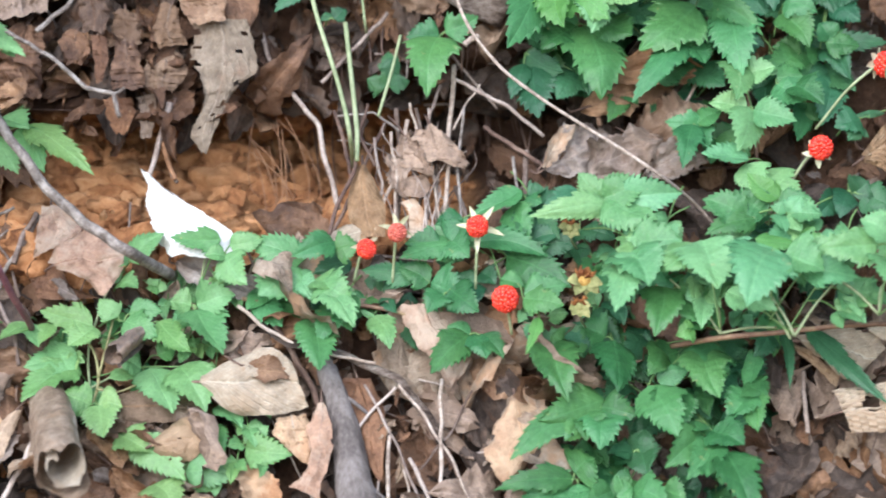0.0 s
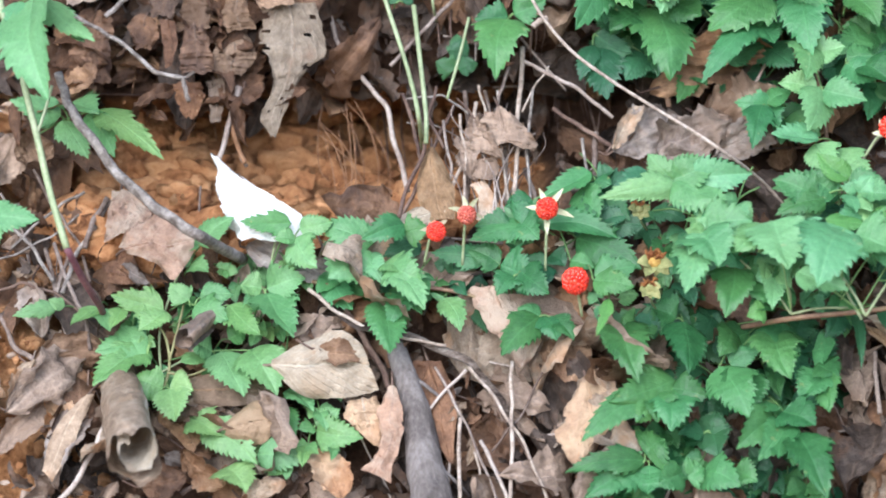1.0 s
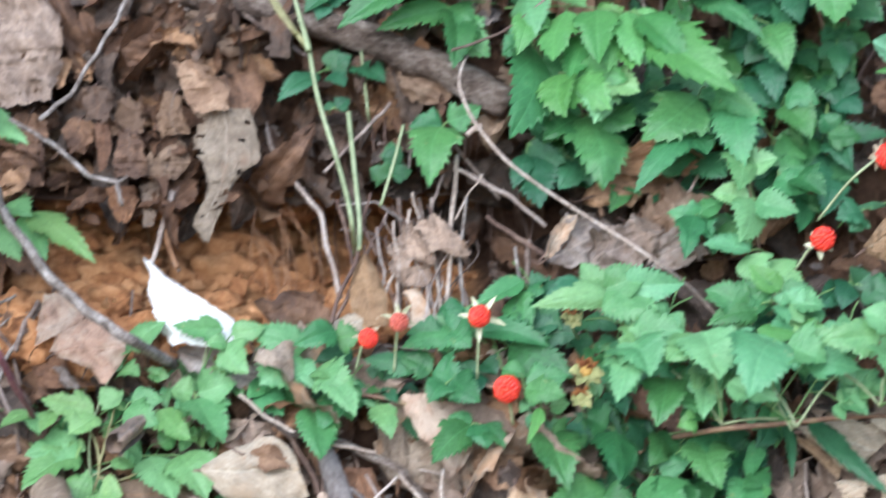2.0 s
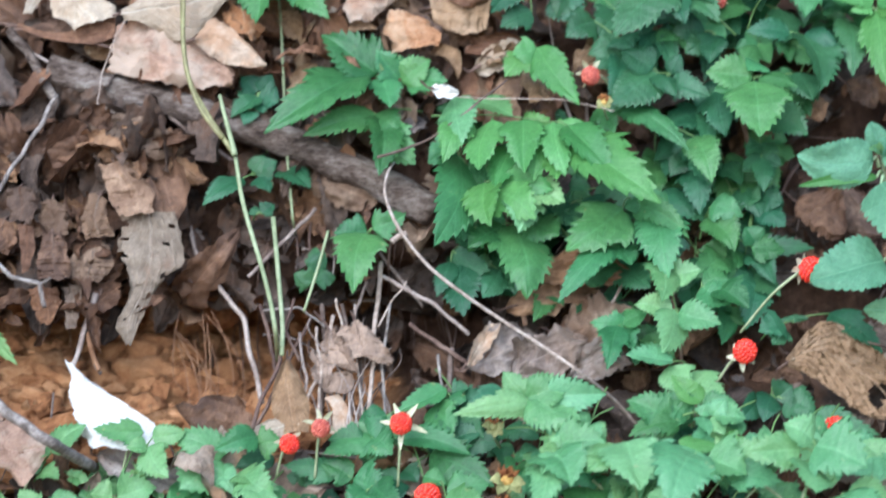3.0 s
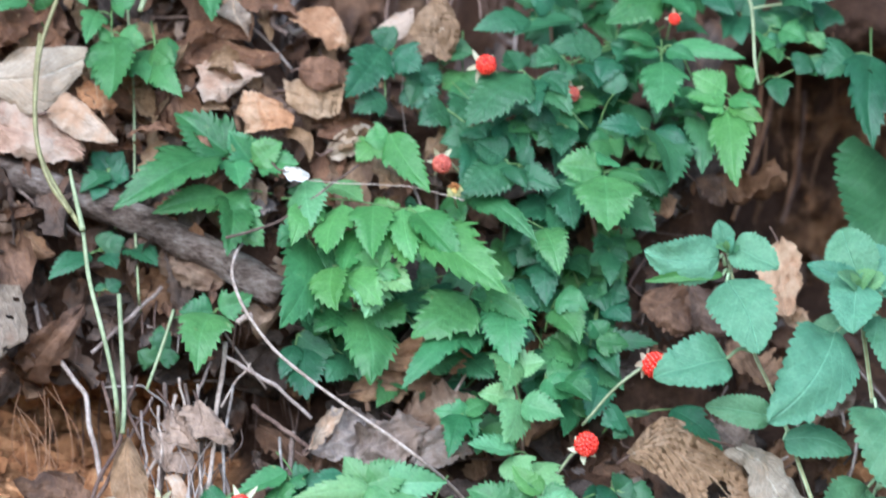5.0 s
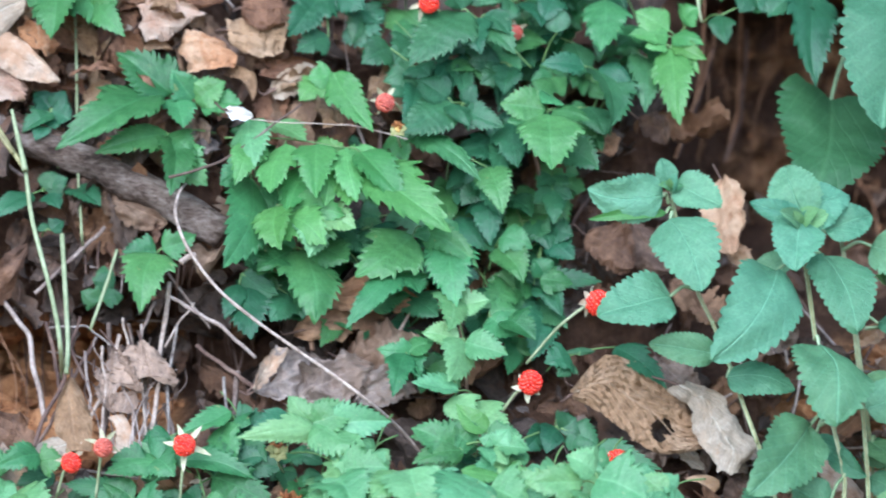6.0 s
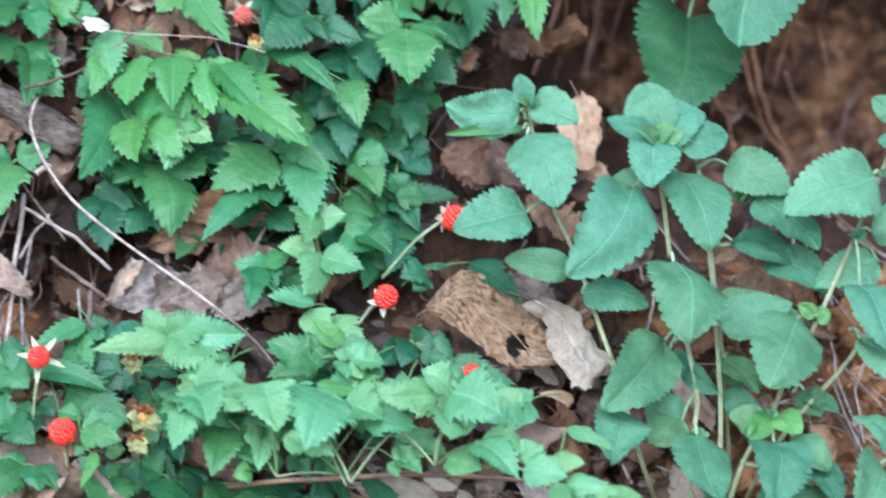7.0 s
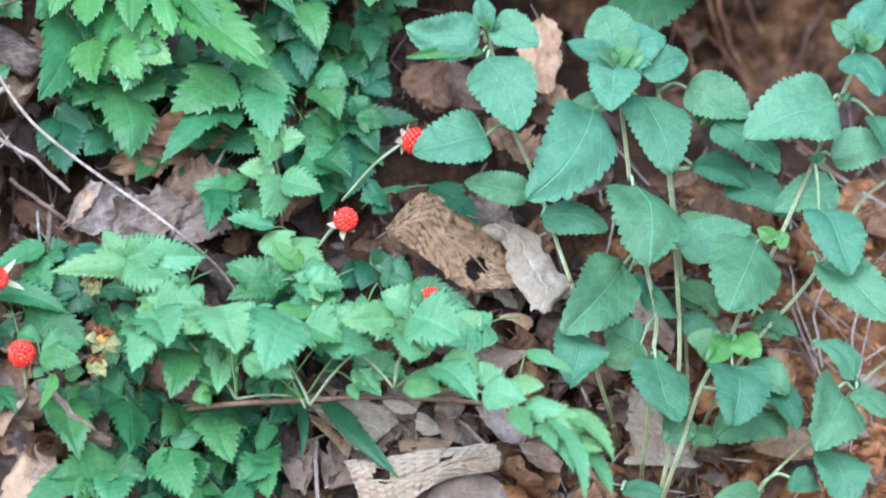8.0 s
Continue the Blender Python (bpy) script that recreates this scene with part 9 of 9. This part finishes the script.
twig([(-0.0918, -0.2569), (-0.0838, -0.2702), (-0.0731, -0.2909), (-0.0681, -0.3085)], 0.0016, 0.0016, 0.03, DARK_TWIG, "dark flaky twig on the bank")
twig([(-0.2667, -0.2557), (-0.259, -0.2734), (-0.2451, -0.2826), (-0.2309, -0.2859)], 0.0014, 0.0014, 0.015, TWIG, "dry curved stalk on the bank")
twig([(-0.2151, -0.2025), (-0.2276, -0.2222), (-0.2374, -0.245), (-0.2507, -0.2795)], 0.001, 0.001, 0.015, TWIG, "dry stalk on the bank")
twig([(-0.2419, -0.2218), (-0.2374, -0.245), (-0.2329, -0.2684), (-0.2327, -0.2917)], 0.0012, 0.0012, 0.015, TWIG, "grey dry stalk on the bank")
twig([(-0.2126, -0.2661), (-0.2305, -0.2772), (-0.2514, -0.2911)], 0.001, 0.001, 0.015, DARK_TWIG, "dry brown stalk on the bank")
twig([(-0.2117, -0.3041), (-0.2214, -0.3243), (-0.234, -0.3445), (-0.2462, -0.3559)], 0.0014, 0.0014, 0.03, TWIG, "grey dry stick on the bank")
twig([(-0.1793, -0.3506), (-0.1616, -0.3423), (-0.1469, -0.3354)], 0.0012, 0.0012, 0.02, TWIG, "grey dry stick on the bank")
twig([(-0.2091, -0.1969), (-0.2168, -0.2082), (-0.2219, -0.2224)], 0.0014, 0.0014, 0.03, TWIG, "grey stalk on the bank")
twig([(0.0144, -0.0756, -0.06), (0.0084, -0.0792, -0.02), (0.005, -0.0866, -0.005), (0.0047, -0.0961), (0.0118, -0.1122), (0.0263, -0.1307), (0.0458, -0.1463), (0.066, -0.16), (0.0856, -0.1729), (0.1021, -0.1847), (0.1152, -0.1953, -0.02), (0.1247, -0.2048, -0.035), (0.139, -0.2229, -0.05)], 0.0008, 0.0009, 0.07, PALE_TWIG, "long pale arching bramble stalk", name="bramble_stalk")
twig([(0.0022, -0.1281), (-0.0006, -0.155), (-0.0025, -0.1834), (-0.0048, -0.209)], 0.0012, 0.0012, 0.03, PALE_TWIG, "pale upright dry stalk")
twig([(0.0008, -0.1346), (0.0177, -0.1436), (0.0291, -0.1499), (0.0461, -0.1649)], 0.001, 0.001, 0.03, TWIG, "grey dry twig on the bank")
twig([(0.0164, -0.1592), (0.0319, -0.1706), (0.0447, -0.1791)], 0.0012, 0.0012, 0.02, DARK_TWIG, "grey dry twig on the bank")
twig([(0.1266, -0.1336), (0.114, -0.1549), (0.1056, -0.1692), (0.0944, -0.1891)], 0.0008, 0.0008, 0.02, PALE_TWIG, "pale dry twig on the bank")
twig([(-0.0218, -0.155), (-0.024, -0.172), (-0.0331, -0.1919), (-0.0387, -0.2062)], 0.001, 0.001, 0.03, PALE_TWIG, "pale dry stalk on the bank")
twig([(-0.0274, -0.1493), (-0.026, -0.1777), (-0.0288, -0.2062)], 0.0012, 0.0012, 0.02, TWIG, "grey dry stalk on the bank")
twig([(-0.0175, -0.1493), (-0.0133, -0.1777), (-0.0133, -0.2062)], 0.001, 0.001, 0.02, TWIG, "grey dry stalk on the bank")
twig([(-0.0076, -0.172), (-0.009, -0.1891), (-0.0082, -0.209)], 0.0012, 0.0012, 0.02, TWIG, "grey dry stalk on the bank")
twig([(-0.0331, -0.1564), (-0.0429, -0.1749), (-0.0528, -0.1948), (-0.0613, -0.2119)], 0.001, 0.001, 0.025, DARK_TWIG, "dark dry stalk on the bank")
twig([(-0.0584, -0.1494), (-0.0528, -0.1721), (-0.0506, -0.1834)], 0.001, 0.001, 0.02, DARK_TWIG, "dark dry stalk on the bank")
twig([(-0.0303, -0.1012), (-0.0415, -0.1126), (-0.0528, -0.1239), (-0.0641, -0.1352)], 0.001, 0.001, 0.02, TWIG, "dry brown stalk on the bank")
twig([(0.0376, -0.172), (0.0362, -0.1891), (0.0372, -0.2148)], 0.0014, 0.0014, 0.015, TWIG, "grey dry stalk on the bank")
twig([(0.0009, -0.1891), (0.0066, -0.2062), (0.0094, -0.2147)], 0.0012, 0.0012, 0.015, TWIG, "grey dry stalk on the bank")
twig([(-0.1813, -0.0117), (-0.1703, -0.0256), (-0.1592, -0.0466), (-0.162, -0.055), (-0.1719, -0.0691), (-0.1817, -0.0762)], 0.0025, 0.0023, 0.03, BARK, "grey crooked twig on the bank")
twig([(-0.1813, -0.0117), (-0.1702, -0.0228), (-0.1541, -0.0329)], 0.0008, 0.0008, 0.03, TWIG, "grey thin twig on the bank")
twig([(-0.0947, 0.0068), (-0.1087, 0.0025), (-0.1213, -0.0031), (-0.1283, -0.0143), (-0.1354, -0.0325), (-0.1382, -0.048), (-0.1298, -0.053)], 0.0004, 0.0003, 0.05, PALE_TWIG, "pale thin curling tendril")
twig([(-0.1523, -0.0677), (-0.1426, -0.0845), (-0.1356, -0.0958)], 0.001, 0.001, 0.02, DARK_TWIG, "dark twig on the bank")
twig([(-0.1258, -0.0873), (-0.1118, -0.1098), (-0.0922, -0.1381)], 0.0008, 0.0008, 0.015, DARK_TWIG, "brown stalk on the bank")
twig([(-0.1032, -0.0549), (-0.0864, -0.0675), (-0.071, -0.0773)], 0.001, 0.001, 0.03, TWIG, "brown twig under the log")
twig([(-0.1372, -0.1409), (-0.1457, -0.1608), (-0.1529, -0.1834)], 0.001, 0.001, 0.02, DARK_TWIG, "hanging dark rootlet on the bank")
twig([(-0.1457, -0.1608), (-0.1402, -0.1806), (-0.138, -0.1834)], 0.001, 0.001, 0.02, TWIG, "hanging rootlet on the bank")
twig([(0.0007, -0.0758), (0.026, -0.0673), (0.0457, -0.0532), (0.0654, -0.0376)], 0.0008, 0.0006, 0.065, TWIG, "dry raspberry stalk with threads")
twig([(0.0409, 0.0687), (0.0524, 0.0612), (0.0749, 0.0607), (0.0891, 0.0547), (0.102, 0.048)], 0.0006, 0.0006, 0.04, PALE_TWIG, "pale thin bent twig")
twig([(0.0381, 0.0687), (0.0287, 0.0516), (0.0215, 0.0388), (0.0208, 0.0303), (0.0279, 0.0263)], 0.0016, 0.0014, 0.03, TWIG, "thick bent dry stalk")
twig([(0.2744, 0.0152), (0.2709, -0.0047), (0.2645, -0.0276), (0.2542, -0.0592)], 0.001, 0.001, 0.013, ROOT, "brown hanging root on the bank", on_earth=True)
twig([(0.2848, 0.0212), (0.2851, -0.0156), (0.285, -0.0355), (0.2802, -0.0613)], 0.0012, 0.0012, 0.013, ROOT, "brown hanging root on the bank", on_earth=True)
twig([(0.3618, -0.0447), (0.368, -0.0645), (0.3743, -0.0815), (0.3886, -0.0983), (0.4125, -0.1235), (0.4376, -0.1431)], 0.001, 0.0008, 0.013, ROOT, "orange-brown root in the undercut", on_earth=True)
twig([(0.3469, -0.0654), (0.3549, -0.0765), (0.3606, -0.0994)], 0.0008, 0.0006, 0.013, ROOT, "orange-brown root in the undercut", on_earth=True)
twig([(0.3531, -0.0709), (0.3681, -0.076), (0.3807, -0.0899), (0.3901, -0.0982)], 0.0008, 0.0006, 0.013, ROOT, "orange-brown root in the undercut", on_earth=True)
twig([(0.3843, -0.0523), (0.3896, -0.0665), (0.3944, -0.0721)], 0.0006, 0.0006, 0.013, ROOT, "thin root in the undercut", on_earth=True)
twig([(0.4065, -0.1237), (0.4315, -0.1403), (0.4651, -0.1583)], 0.0012, 0.001, 0.003, TWIG, "brown twig on the red earth", on_earth=True)
twig([(0.4605, -0.2159), (0.4575, -0.2398), (0.4551, -0.2636), (0.4545, -0.2875)], 0.0006, 0.0006, 0.05, PALE_TWIG, "thin pale stalk on the bank")
twig([(0.3232, -0.1658), (0.321, -0.179), (0.3187, -0.1907)], 0.0008, 0.0008, 0.02, PALE_TWIG, "pale stick on the bank")
twig([(0.418, -0.2112), (0.4318, -0.2404), (0.436, -0.2581)], 0.0008, 0.0006, 0.005, TWIG, "dry stalk on the red earth")
twig([(0.4352, -0.1989), (0.4303, -0.2168), (0.4366, -0.2433)], 0.0006, 0.0006, 0.005, TWIG, "dry stalk on the red earth")
twig([(0.1748, -0.2877), (0.1754, -0.3022), (0.1768, -0.3198)], 0.0012, 0.0012, 0.03, TWIG, "grey stick on the bank")
twig([(0.2437, -0.2715), (0.256, -0.283), (0.2745, -0.3002)], 0.0012, 0.0012, 0.03, TWIG, "grey stick on the bank")
twig([(-0.0302, -0.1607), (-0.028, -0.1834), (-0.0302, -0.209)], 0.0008, 0.0008, 0.032, PALE_TWIG, "pale dry stalk on the bank")
twig([(-0.0111, -0.1493), (-0.0105, -0.1749), (-0.007, -0.2062)], 0.0006, 0.0006, 0.03, PALE_TWIG, "pale dry stalk on the bank")
twig([(0.0065, -0.1493), (0.0023, -0.1777), (0.0037, -0.2119)], 0.0008, 0.0008, 0.03, GREY_TWIG, "grey dry stalk on the bank")
twig([(-0.0387, -0.1635), (-0.0353, -0.1863), (-0.0373, -0.209)], 0.0008, 0.0008, 0.03, TWIG, "grey dry stalk on the bank")
twig([(0.0305, -0.1749), (0.0326, -0.1948), (0.0307, -0.2176)], 0.0008, 0.0008, 0.028, GREY_TWIG, "grey dry stalk on the bank")
twig([(-0.0204, -0.1465), (-0.0175, -0.1607), (-0.026, -0.1777)], 0.0007, 0.0007, 0.034, PALE_TWIG, "pale dry stalk on the bank")
twig([(-0.0049, -0.138), (-0.0105, -0.1522), (-0.0147, -0.1749)], 0.0008, 0.0008, 0.03, TWIG, "grey dry stalk on the bank")
twig([(-0.0415, -0.1465), (-0.0458, -0.1607), (-0.0387, -0.1777)], 0.0008, 0.0008, 0.03, DARK_TWIG, "dark dry stalk on the bank")
twig([(-0.057, -0.1522), (-0.0387, -0.1508), (-0.026, -0.1607)], 0.0006, 0.0006, 0.03, GREY_TWIG, "grey thin stalk on the bank")
twig([(0.0149, -0.138), (0.0065, -0.1493), (0.0008, -0.1607)], 0.0005, 0.0005, 0.03, PALE_TWIG, "thin pale stalk on the bank")
dead_leaf(-0.0246, -0.1607, -0.0105, -0.1834, 0.0129, 0.03, GREY, "shredded grey withered leaf", curl=1.2, ragged=0.9, seed=417)
dead_leaf(-0.0133, -0.1664, 0.0037, -0.1777, 0.0158, 0.025, UMBER, "shredded brown withered leaf", curl=0.8, ragged=0.9, seed=418)
dead_leaf(-0.0331, -0.1749, -0.0218, -0.1948, 0.0124, 0.025, GREY, "shredded grey withered leaf", curl=1.0, ragged=0.9, seed=419)
dead_leaf(0.0074, -0.2321, 0.0255, -0.2269, 0.0073, 0.03, CREAM, "bluish white scrap of leaf under the berries", curl=0.5, seed=420)
dead_leaf(0.241, -0.2162, 0.2553, -0.21, 0.0096, 0.02, GREY, "grey scrap of dead leaf", curl=0.6, seed=421)
dead_leaf(0.2608, -0.204, 0.2746, -0.2167, 0.0073, 0.02, CREAM, "pale scrap of dead leaf", curl=0.8, seed=422)
dead_leaf(0.2775, -0.2444, 0.29, -0.2587, 0.0113, 0.02, GREY, "grey scrap of dead leaf", curl=0.8, seed=423)
twig([(-0.2801, -0.1889), (-0.2638, -0.2038), (-0.2476, -0.2216), (-0.2385, -0.2392)], 0.001, 0.001, 0.02, GREY_TWIG, "grey dry twig on the bank")
twig([(-0.259, -0.2212), (-0.247, -0.2101), (-0.2321, -0.1991), (-0.2204, -0.1937)], 0.0008, 0.0008, 0.02, GREY_TWIG, "grey dry twig on the bank")
twig([(-0.2454, -0.1814), (-0.2378, -0.1989), (-0.2246, -0.2194), (-0.2199, -0.2398)], 0.0008, 0.0008, 0.02, TWIG, "brown dry twig on the bank")
twig([(-0.2767, -0.2293), (-0.2563, -0.2242), (-0.2387, -0.2161), (-0.2238, -0.2051)], 0.0006, 0.0006, 0.02, GREY_TWIG, "thin grey twig on the bank")
twig([(-0.2374, -0.219), (-0.2314, -0.2394), (-0.2237, -0.2571), (-0.2217, -0.2746)], 0.001, 0.001, 0.025, TWIG, "grey dry twig on the bank")
twig([(-0.2718, -0.2439), (-0.2543, -0.2387), (-0.2374, -0.245), (-0.2237, -0.2571)], 0.0008, 0.0008, 0.02, DARK_TWIG, "dark dry twig on the bank")
twig([(-0.2078, -0.1984), (-0.2156, -0.2111), (-0.2279, -0.228), (-0.2345, -0.2451)], 0.0012, 0.0012, 0.025, GREY_TWIG, "grey dry stalk on the bank")
dead_leaf(-0.253, -0.164, -0.2687, -0.1893, 0.0197, 0.02, GREY, "grey-lilac dead leaf lying among litter", curl=0.6, ragged=0.5, seed=431)
dead_leaf(-0.2363, -0.1703, -0.2538, -0.1783, 0.0169, 0.02, UMBER, "brown dead leaf lying among litter", curl=0.6, ragged=0.5, seed=432)
dead_leaf(-0.2608, -0.1495, -0.2411, -0.1544, 0.0113, 0.02, PALE, "pale curled dead leaf", curl=1.0, seed=433)
dead_leaf(-0.2485, -0.2389, -0.2458, -0.268, 0.0169, 0.015, GREY, "grey hanging dead leaf", curl=0.8, seed=434)

dry_sheet([(-0.2255, -0.0374), (-0.2295, -0.0681), (-0.225, -0.0998)], [(-0.2031, -0.0379), (-0.1917, -0.0661), (-0.2001, -0.0963)], 0.045, GREY, "grey-pink broad dead leaf beside the hollow", bulge=0.006, ragged=0.04, seed=590)
twig([(-0.1578, -0.0439), (-0.1688, -0.0624), (-0.1792, -0.0777), (-0.1887, -0.0929), (-0.1974, -0.0992), (-0.2055, -0.1058)], 0.0011, 0.0013, 0.06, GREY_TWIG, "bare pale twig slanting over the litter")
twig([(-0.1405, -0.1432), (-0.1438, -0.1553), (-0.1479, -0.168), (-0.1527, -0.181)], 0.0017, 0.0012, 0.024, TWIG, "grey-brown root hanging into the hollow")
twig([(-0.1446, -0.1624), (-0.1424, -0.1724), (-0.1391, -0.1819)], 0.0013, 0.0012, 0.022, ROOT, "orange-brown root stub in the hollow")
twig([(0.0076, -0.1182), (0.0108, -0.1155), (0.015, -0.1139)], 0.0016, 0.0015, 0.066, PALE_TWIG, "swollen knot of the arching bramble stalk")

# ---- debris on the red earth by the herb and in the dark gap above ----
pebbles(150, 51, 0.27, 0.5, -0.38, -0.16)
pebbles(60, 52, -0.3, -0.2, -0.38, -0.25)
sticks(40, 53, lambda x, z: box_in(x, z, 0.29, 0.5, -0.4, -0.15, 0.01, 0.01, 0.01), PALE_TWIG, "dry_straw", "pale bits of dry straw on the red earth", -0.004, 0.012)
sticks(70, 60, lambda x, z: box_in(x, z, 0.29, 0.5, -0.4, -0.15, 0.01, 0.01, 0.01), TWIG, "dry_straw", "brown bits of dry straw on the red earth", -0.004, 0.012)
sticks(70, 54, lambda x, z: box_in(x, z, 0.26, 0.5, -0.22, -0.05, 0.01, 0.01, 0.01), DARK_TWIG, "broken_stalks", "dark rotting bits of stalk under the herb", -0.004, 0.01)
litter(22, 55, 0.26, 0.48, -0.36, -0.16, lambda x, z: 1.0, (0.008, 0.026), TAN, "leaf_litter", "tan scraps of dry leaves under the herb", 0.0, 0.012)
litter(14, 56, 0.26, 0.48, -0.36, -0.16, lambda x, z: 1.0, (0.008, 0.024), PALE, "leaf_litter", "pale scraps of dry leaves under the herb", 0.0, 0.012)
litter(40, 57, 0.25, 0.36, -0.25, -0.06, lambda x, z: 1.0, (0.012, 0.03), DARK, "leaf_litter", "dark rotting leaves beside the herb", 0.0, 0.014)
fibres(18, 58, 0.03, 0.2, 0.05, 0.13, 0.09, DARK_TWIG, "dry_stems", "dark brown dry stems standing in a gap", 0.012)
fibres(50, 59, 0.04, 0.24, 0.04, 0.12, 0.08, DARK_TWIG, "dry_stems", "dark dry stems standing in a gap", 0.02)
twig([(0.0604, 0.0777), (0.0467, 0.0633), (0.0358, 0.049), (0.025, 0.0319), (0.0321, 0.027), (0.0418, 0.0323)], 0.0016, 0.0018, 0.02, GREY_TWIG, "thick grey bent dry stem")
twig([(0.0468, 0.0605), (0.0609, 0.0558), (0.0748, 0.0641), (0.0915, 0.073)], 0.0008, 0.0008, 0.02, GREY_TWIG, "grey thin bent twig")
twig([(0.114, 0.0736), (0.1112, 0.0511), (0.1065, 0.0369)], 0.001, 0.001, 0.02, DARK_TWIG, "grey dry stem on the bank")
twig([(0.0746, 0.0725), (0.0785, 0.0502), (0.077, 0.0333)], 0.001, 0.001, 0.01, DARK_TWIG, "grey dry stem on the bank")
twig([(0.0916, 0.0674), (0.0954, 0.0534), (0.0985, 0.0395)], 0.001, 0.001, 0.01, DARK_TWIG, "dark dry stem on the bank")
twig([(0.1239, 0.0739), (0.1216, 0.0542), (0.124, 0.0373)], 0.0008, 0.0008, 0.01, DARK_TWIG, "dark dry stem on the bank")
dead_leaf(0.0491, -0.0322, 0.0755, -0.0203, 0.0129, 0.03, CREAM, "cream pointed dead leaf", curl=0.8, seed=443)
litter(170, 71, -0.32, 0.3, -0.4, 0.08, litter_zone, (0.006, 0.017), BROWN, "leaf_crumbs", "small brown broken bits of dry leaf", 0.004, 0.022)
litter(120, 72, -0.32, 0.3, -0.4, 0.08, litter_zone, (0.006, 0.016), GREY, "leaf_crumbs", "small grey broken bits of dry leaf", 0.004, 0.022)
litter(150, 73, -0.32, 0.3, -0.4, 0.08, litter_zone, (0.008, 0.02), DARK, "leaf_crumbs", "small dark rotting bits of leaf", 0.004, 0.022)
litter(60, 74, -0.32, 0.3, -0.4, -0.2, litter_zone, (0.006, 0.016), PALE, "leaf_crumbs", "small pale broken bits of dry leaf", 0.006, 0.024)
twig([(0.2723, 0.0063), (0.2689, -0.0165), (0.2626, -0.0366), (0.2549, -0.0596)], 0.0011, 0.0009, 0.014, DARK_TWIG, "dark brown root hanging in the undercut", on_earth=True)
twig([(0.2881, 0.0069), (0.2878, -0.0187), (0.2872, -0.0386), (0.2794, -0.0603)], 0.0011, 0.0009, 0.014, DARK_TWIG, "dark brown root hanging in the undercut", on_earth=True)
twig([(0.3656, -0.0361), (0.3712, -0.0617), (0.3794, -0.0816), (0.3889, -0.0957)], 0.0012, 0.001, 0.014, ROOT, "thin brown root hanging in the undercut", on_earth=True)
dead_leaf(0.214, -0.0439, 0.2232, -0.0592, 0.0146, 0.02, ORANGE, "orange-brown dead leaf at the undercut's edge", curl=0.6, seed=447)
dead_leaf(0.2354, -0.0404, 0.2502, -0.0512, 0.0141, 0.01, BROWN, "brown dead leaf in the undercut", curl=0.6, seed=448)
dead_leaf(0.3504, -0.1518, 0.3646, -0.1426, 0.0113, 0.02, PALE, "lilac-grey folded scrap of dead leaf", curl=0.9, seed=449)
dead_leaf(0.286, -0.212, 0.3017, -0.2028, 0.0146, 0.02, GREY, "blue-grey scrap of dead leaf", curl=0.8, seed=450)
dead_leaf(0.288, -0.2207, 0.3009, -0.2438, 0.0186, 0.03, BROWN, "brown cupped dead leaf", curl=1.3, seed=451)
cane(young, [(-0.1936, -0.258), (-0.184, -0.267), (-0.1819, -0.2846), (-0.1879, -0.3004)], 0.03, 0.0006, 0.0008, OLIVE_STEM, "stem", "thin yellow-brown stem")
cane(young, [(-0.1716, -0.2471), (-0.1757, -0.2615), (-0.1818, -0.2816)], 0.032, 0.0005, 0.0007, OLIVE_STEM, "stem", "thin yellow-brown stem")
cane(young, [(-0.1613, -0.2852), (-0.1721, -0.2892), (-0.1832, -0.2874)], 0.033, 0.0005, 0.0007, OLIVE_STEM, "stem", "thin yellow-brown stem")
rolled_leaf(-0.1533, -0.255, -0.1726, -0.2703, 0.0068, 0.03, 0.03, GREY, "grey-pink curled edge of a dead leaf", turns=1.3, seed=452)
dead_leaf(-0.1092, -0.3307, -0.0987, -0.3575, 0.0197, 0.026, ORANGE, "orange-brown curled dead leaf", curl=0.8, seed=453)
dead_leaf(-0.1754, -0.3286, -0.156, -0.3469, 0.018, 0.024, ORANGE, "orange-brown crumpled dead leaf", curl=0.8, seed=454)
dead_leaf(-0.1993, -0.3456, -0.1759, -0.3404, 0.0152, 0.024, BROWN, "brown crumpled dead leaf", curl=0.9, seed=455)
dead_leaf(-0.2635, -0.3025, -0.2479, -0.2796, 0.0113, 0.026, PALE, "pale narrow curled dead leaf", curl=1.0, seed=456)
twig([(0.4115, -0.1556), (0.4146, -0.1819), (0.4191, -0.2053), (0.4315, -0.2345), (0.4373, -0.2551)], 0.0006, 0.0006, 0.012, PALE_TWIG, "thin pale root on the red earth", on_earth=True)
twig([(0.4043, -0.2323), (0.4195, -0.2354), (0.4409, -0.2402), (0.4492, -0.2281)], 0.0005, 0.0005, 0.012, PALE_TWIG, "thin pale root on the red earth", on_earth=True)
twig([(0.3661, -0.1922), (0.3729, -0.2066), (0.3709, -0.2243)], 0.0006, 0.0006, 0.012, TWIG, "thin brown root on the red earth", on_earth=True)
dead_leaf(0.3923, -0.1826, 0.403, -0.2116, 0.0169, 0.016, PALE, "pink-grey dead leaf under the herb", curl=0.5, seed=460)
dead_leaf(0.4075, -0.2351, 0.4194, -0.2585, 0.0129, 0.016, ORANGE, "orange-brown curled dead leaf under the herb", curl=1.0, seed=461)
dead_leaf(0.372, -0.2419, 0.3855, -0.218, 0.0141, 0.016, TAN, "pinkish dead leaf under the herb", curl=0.6, seed=462)
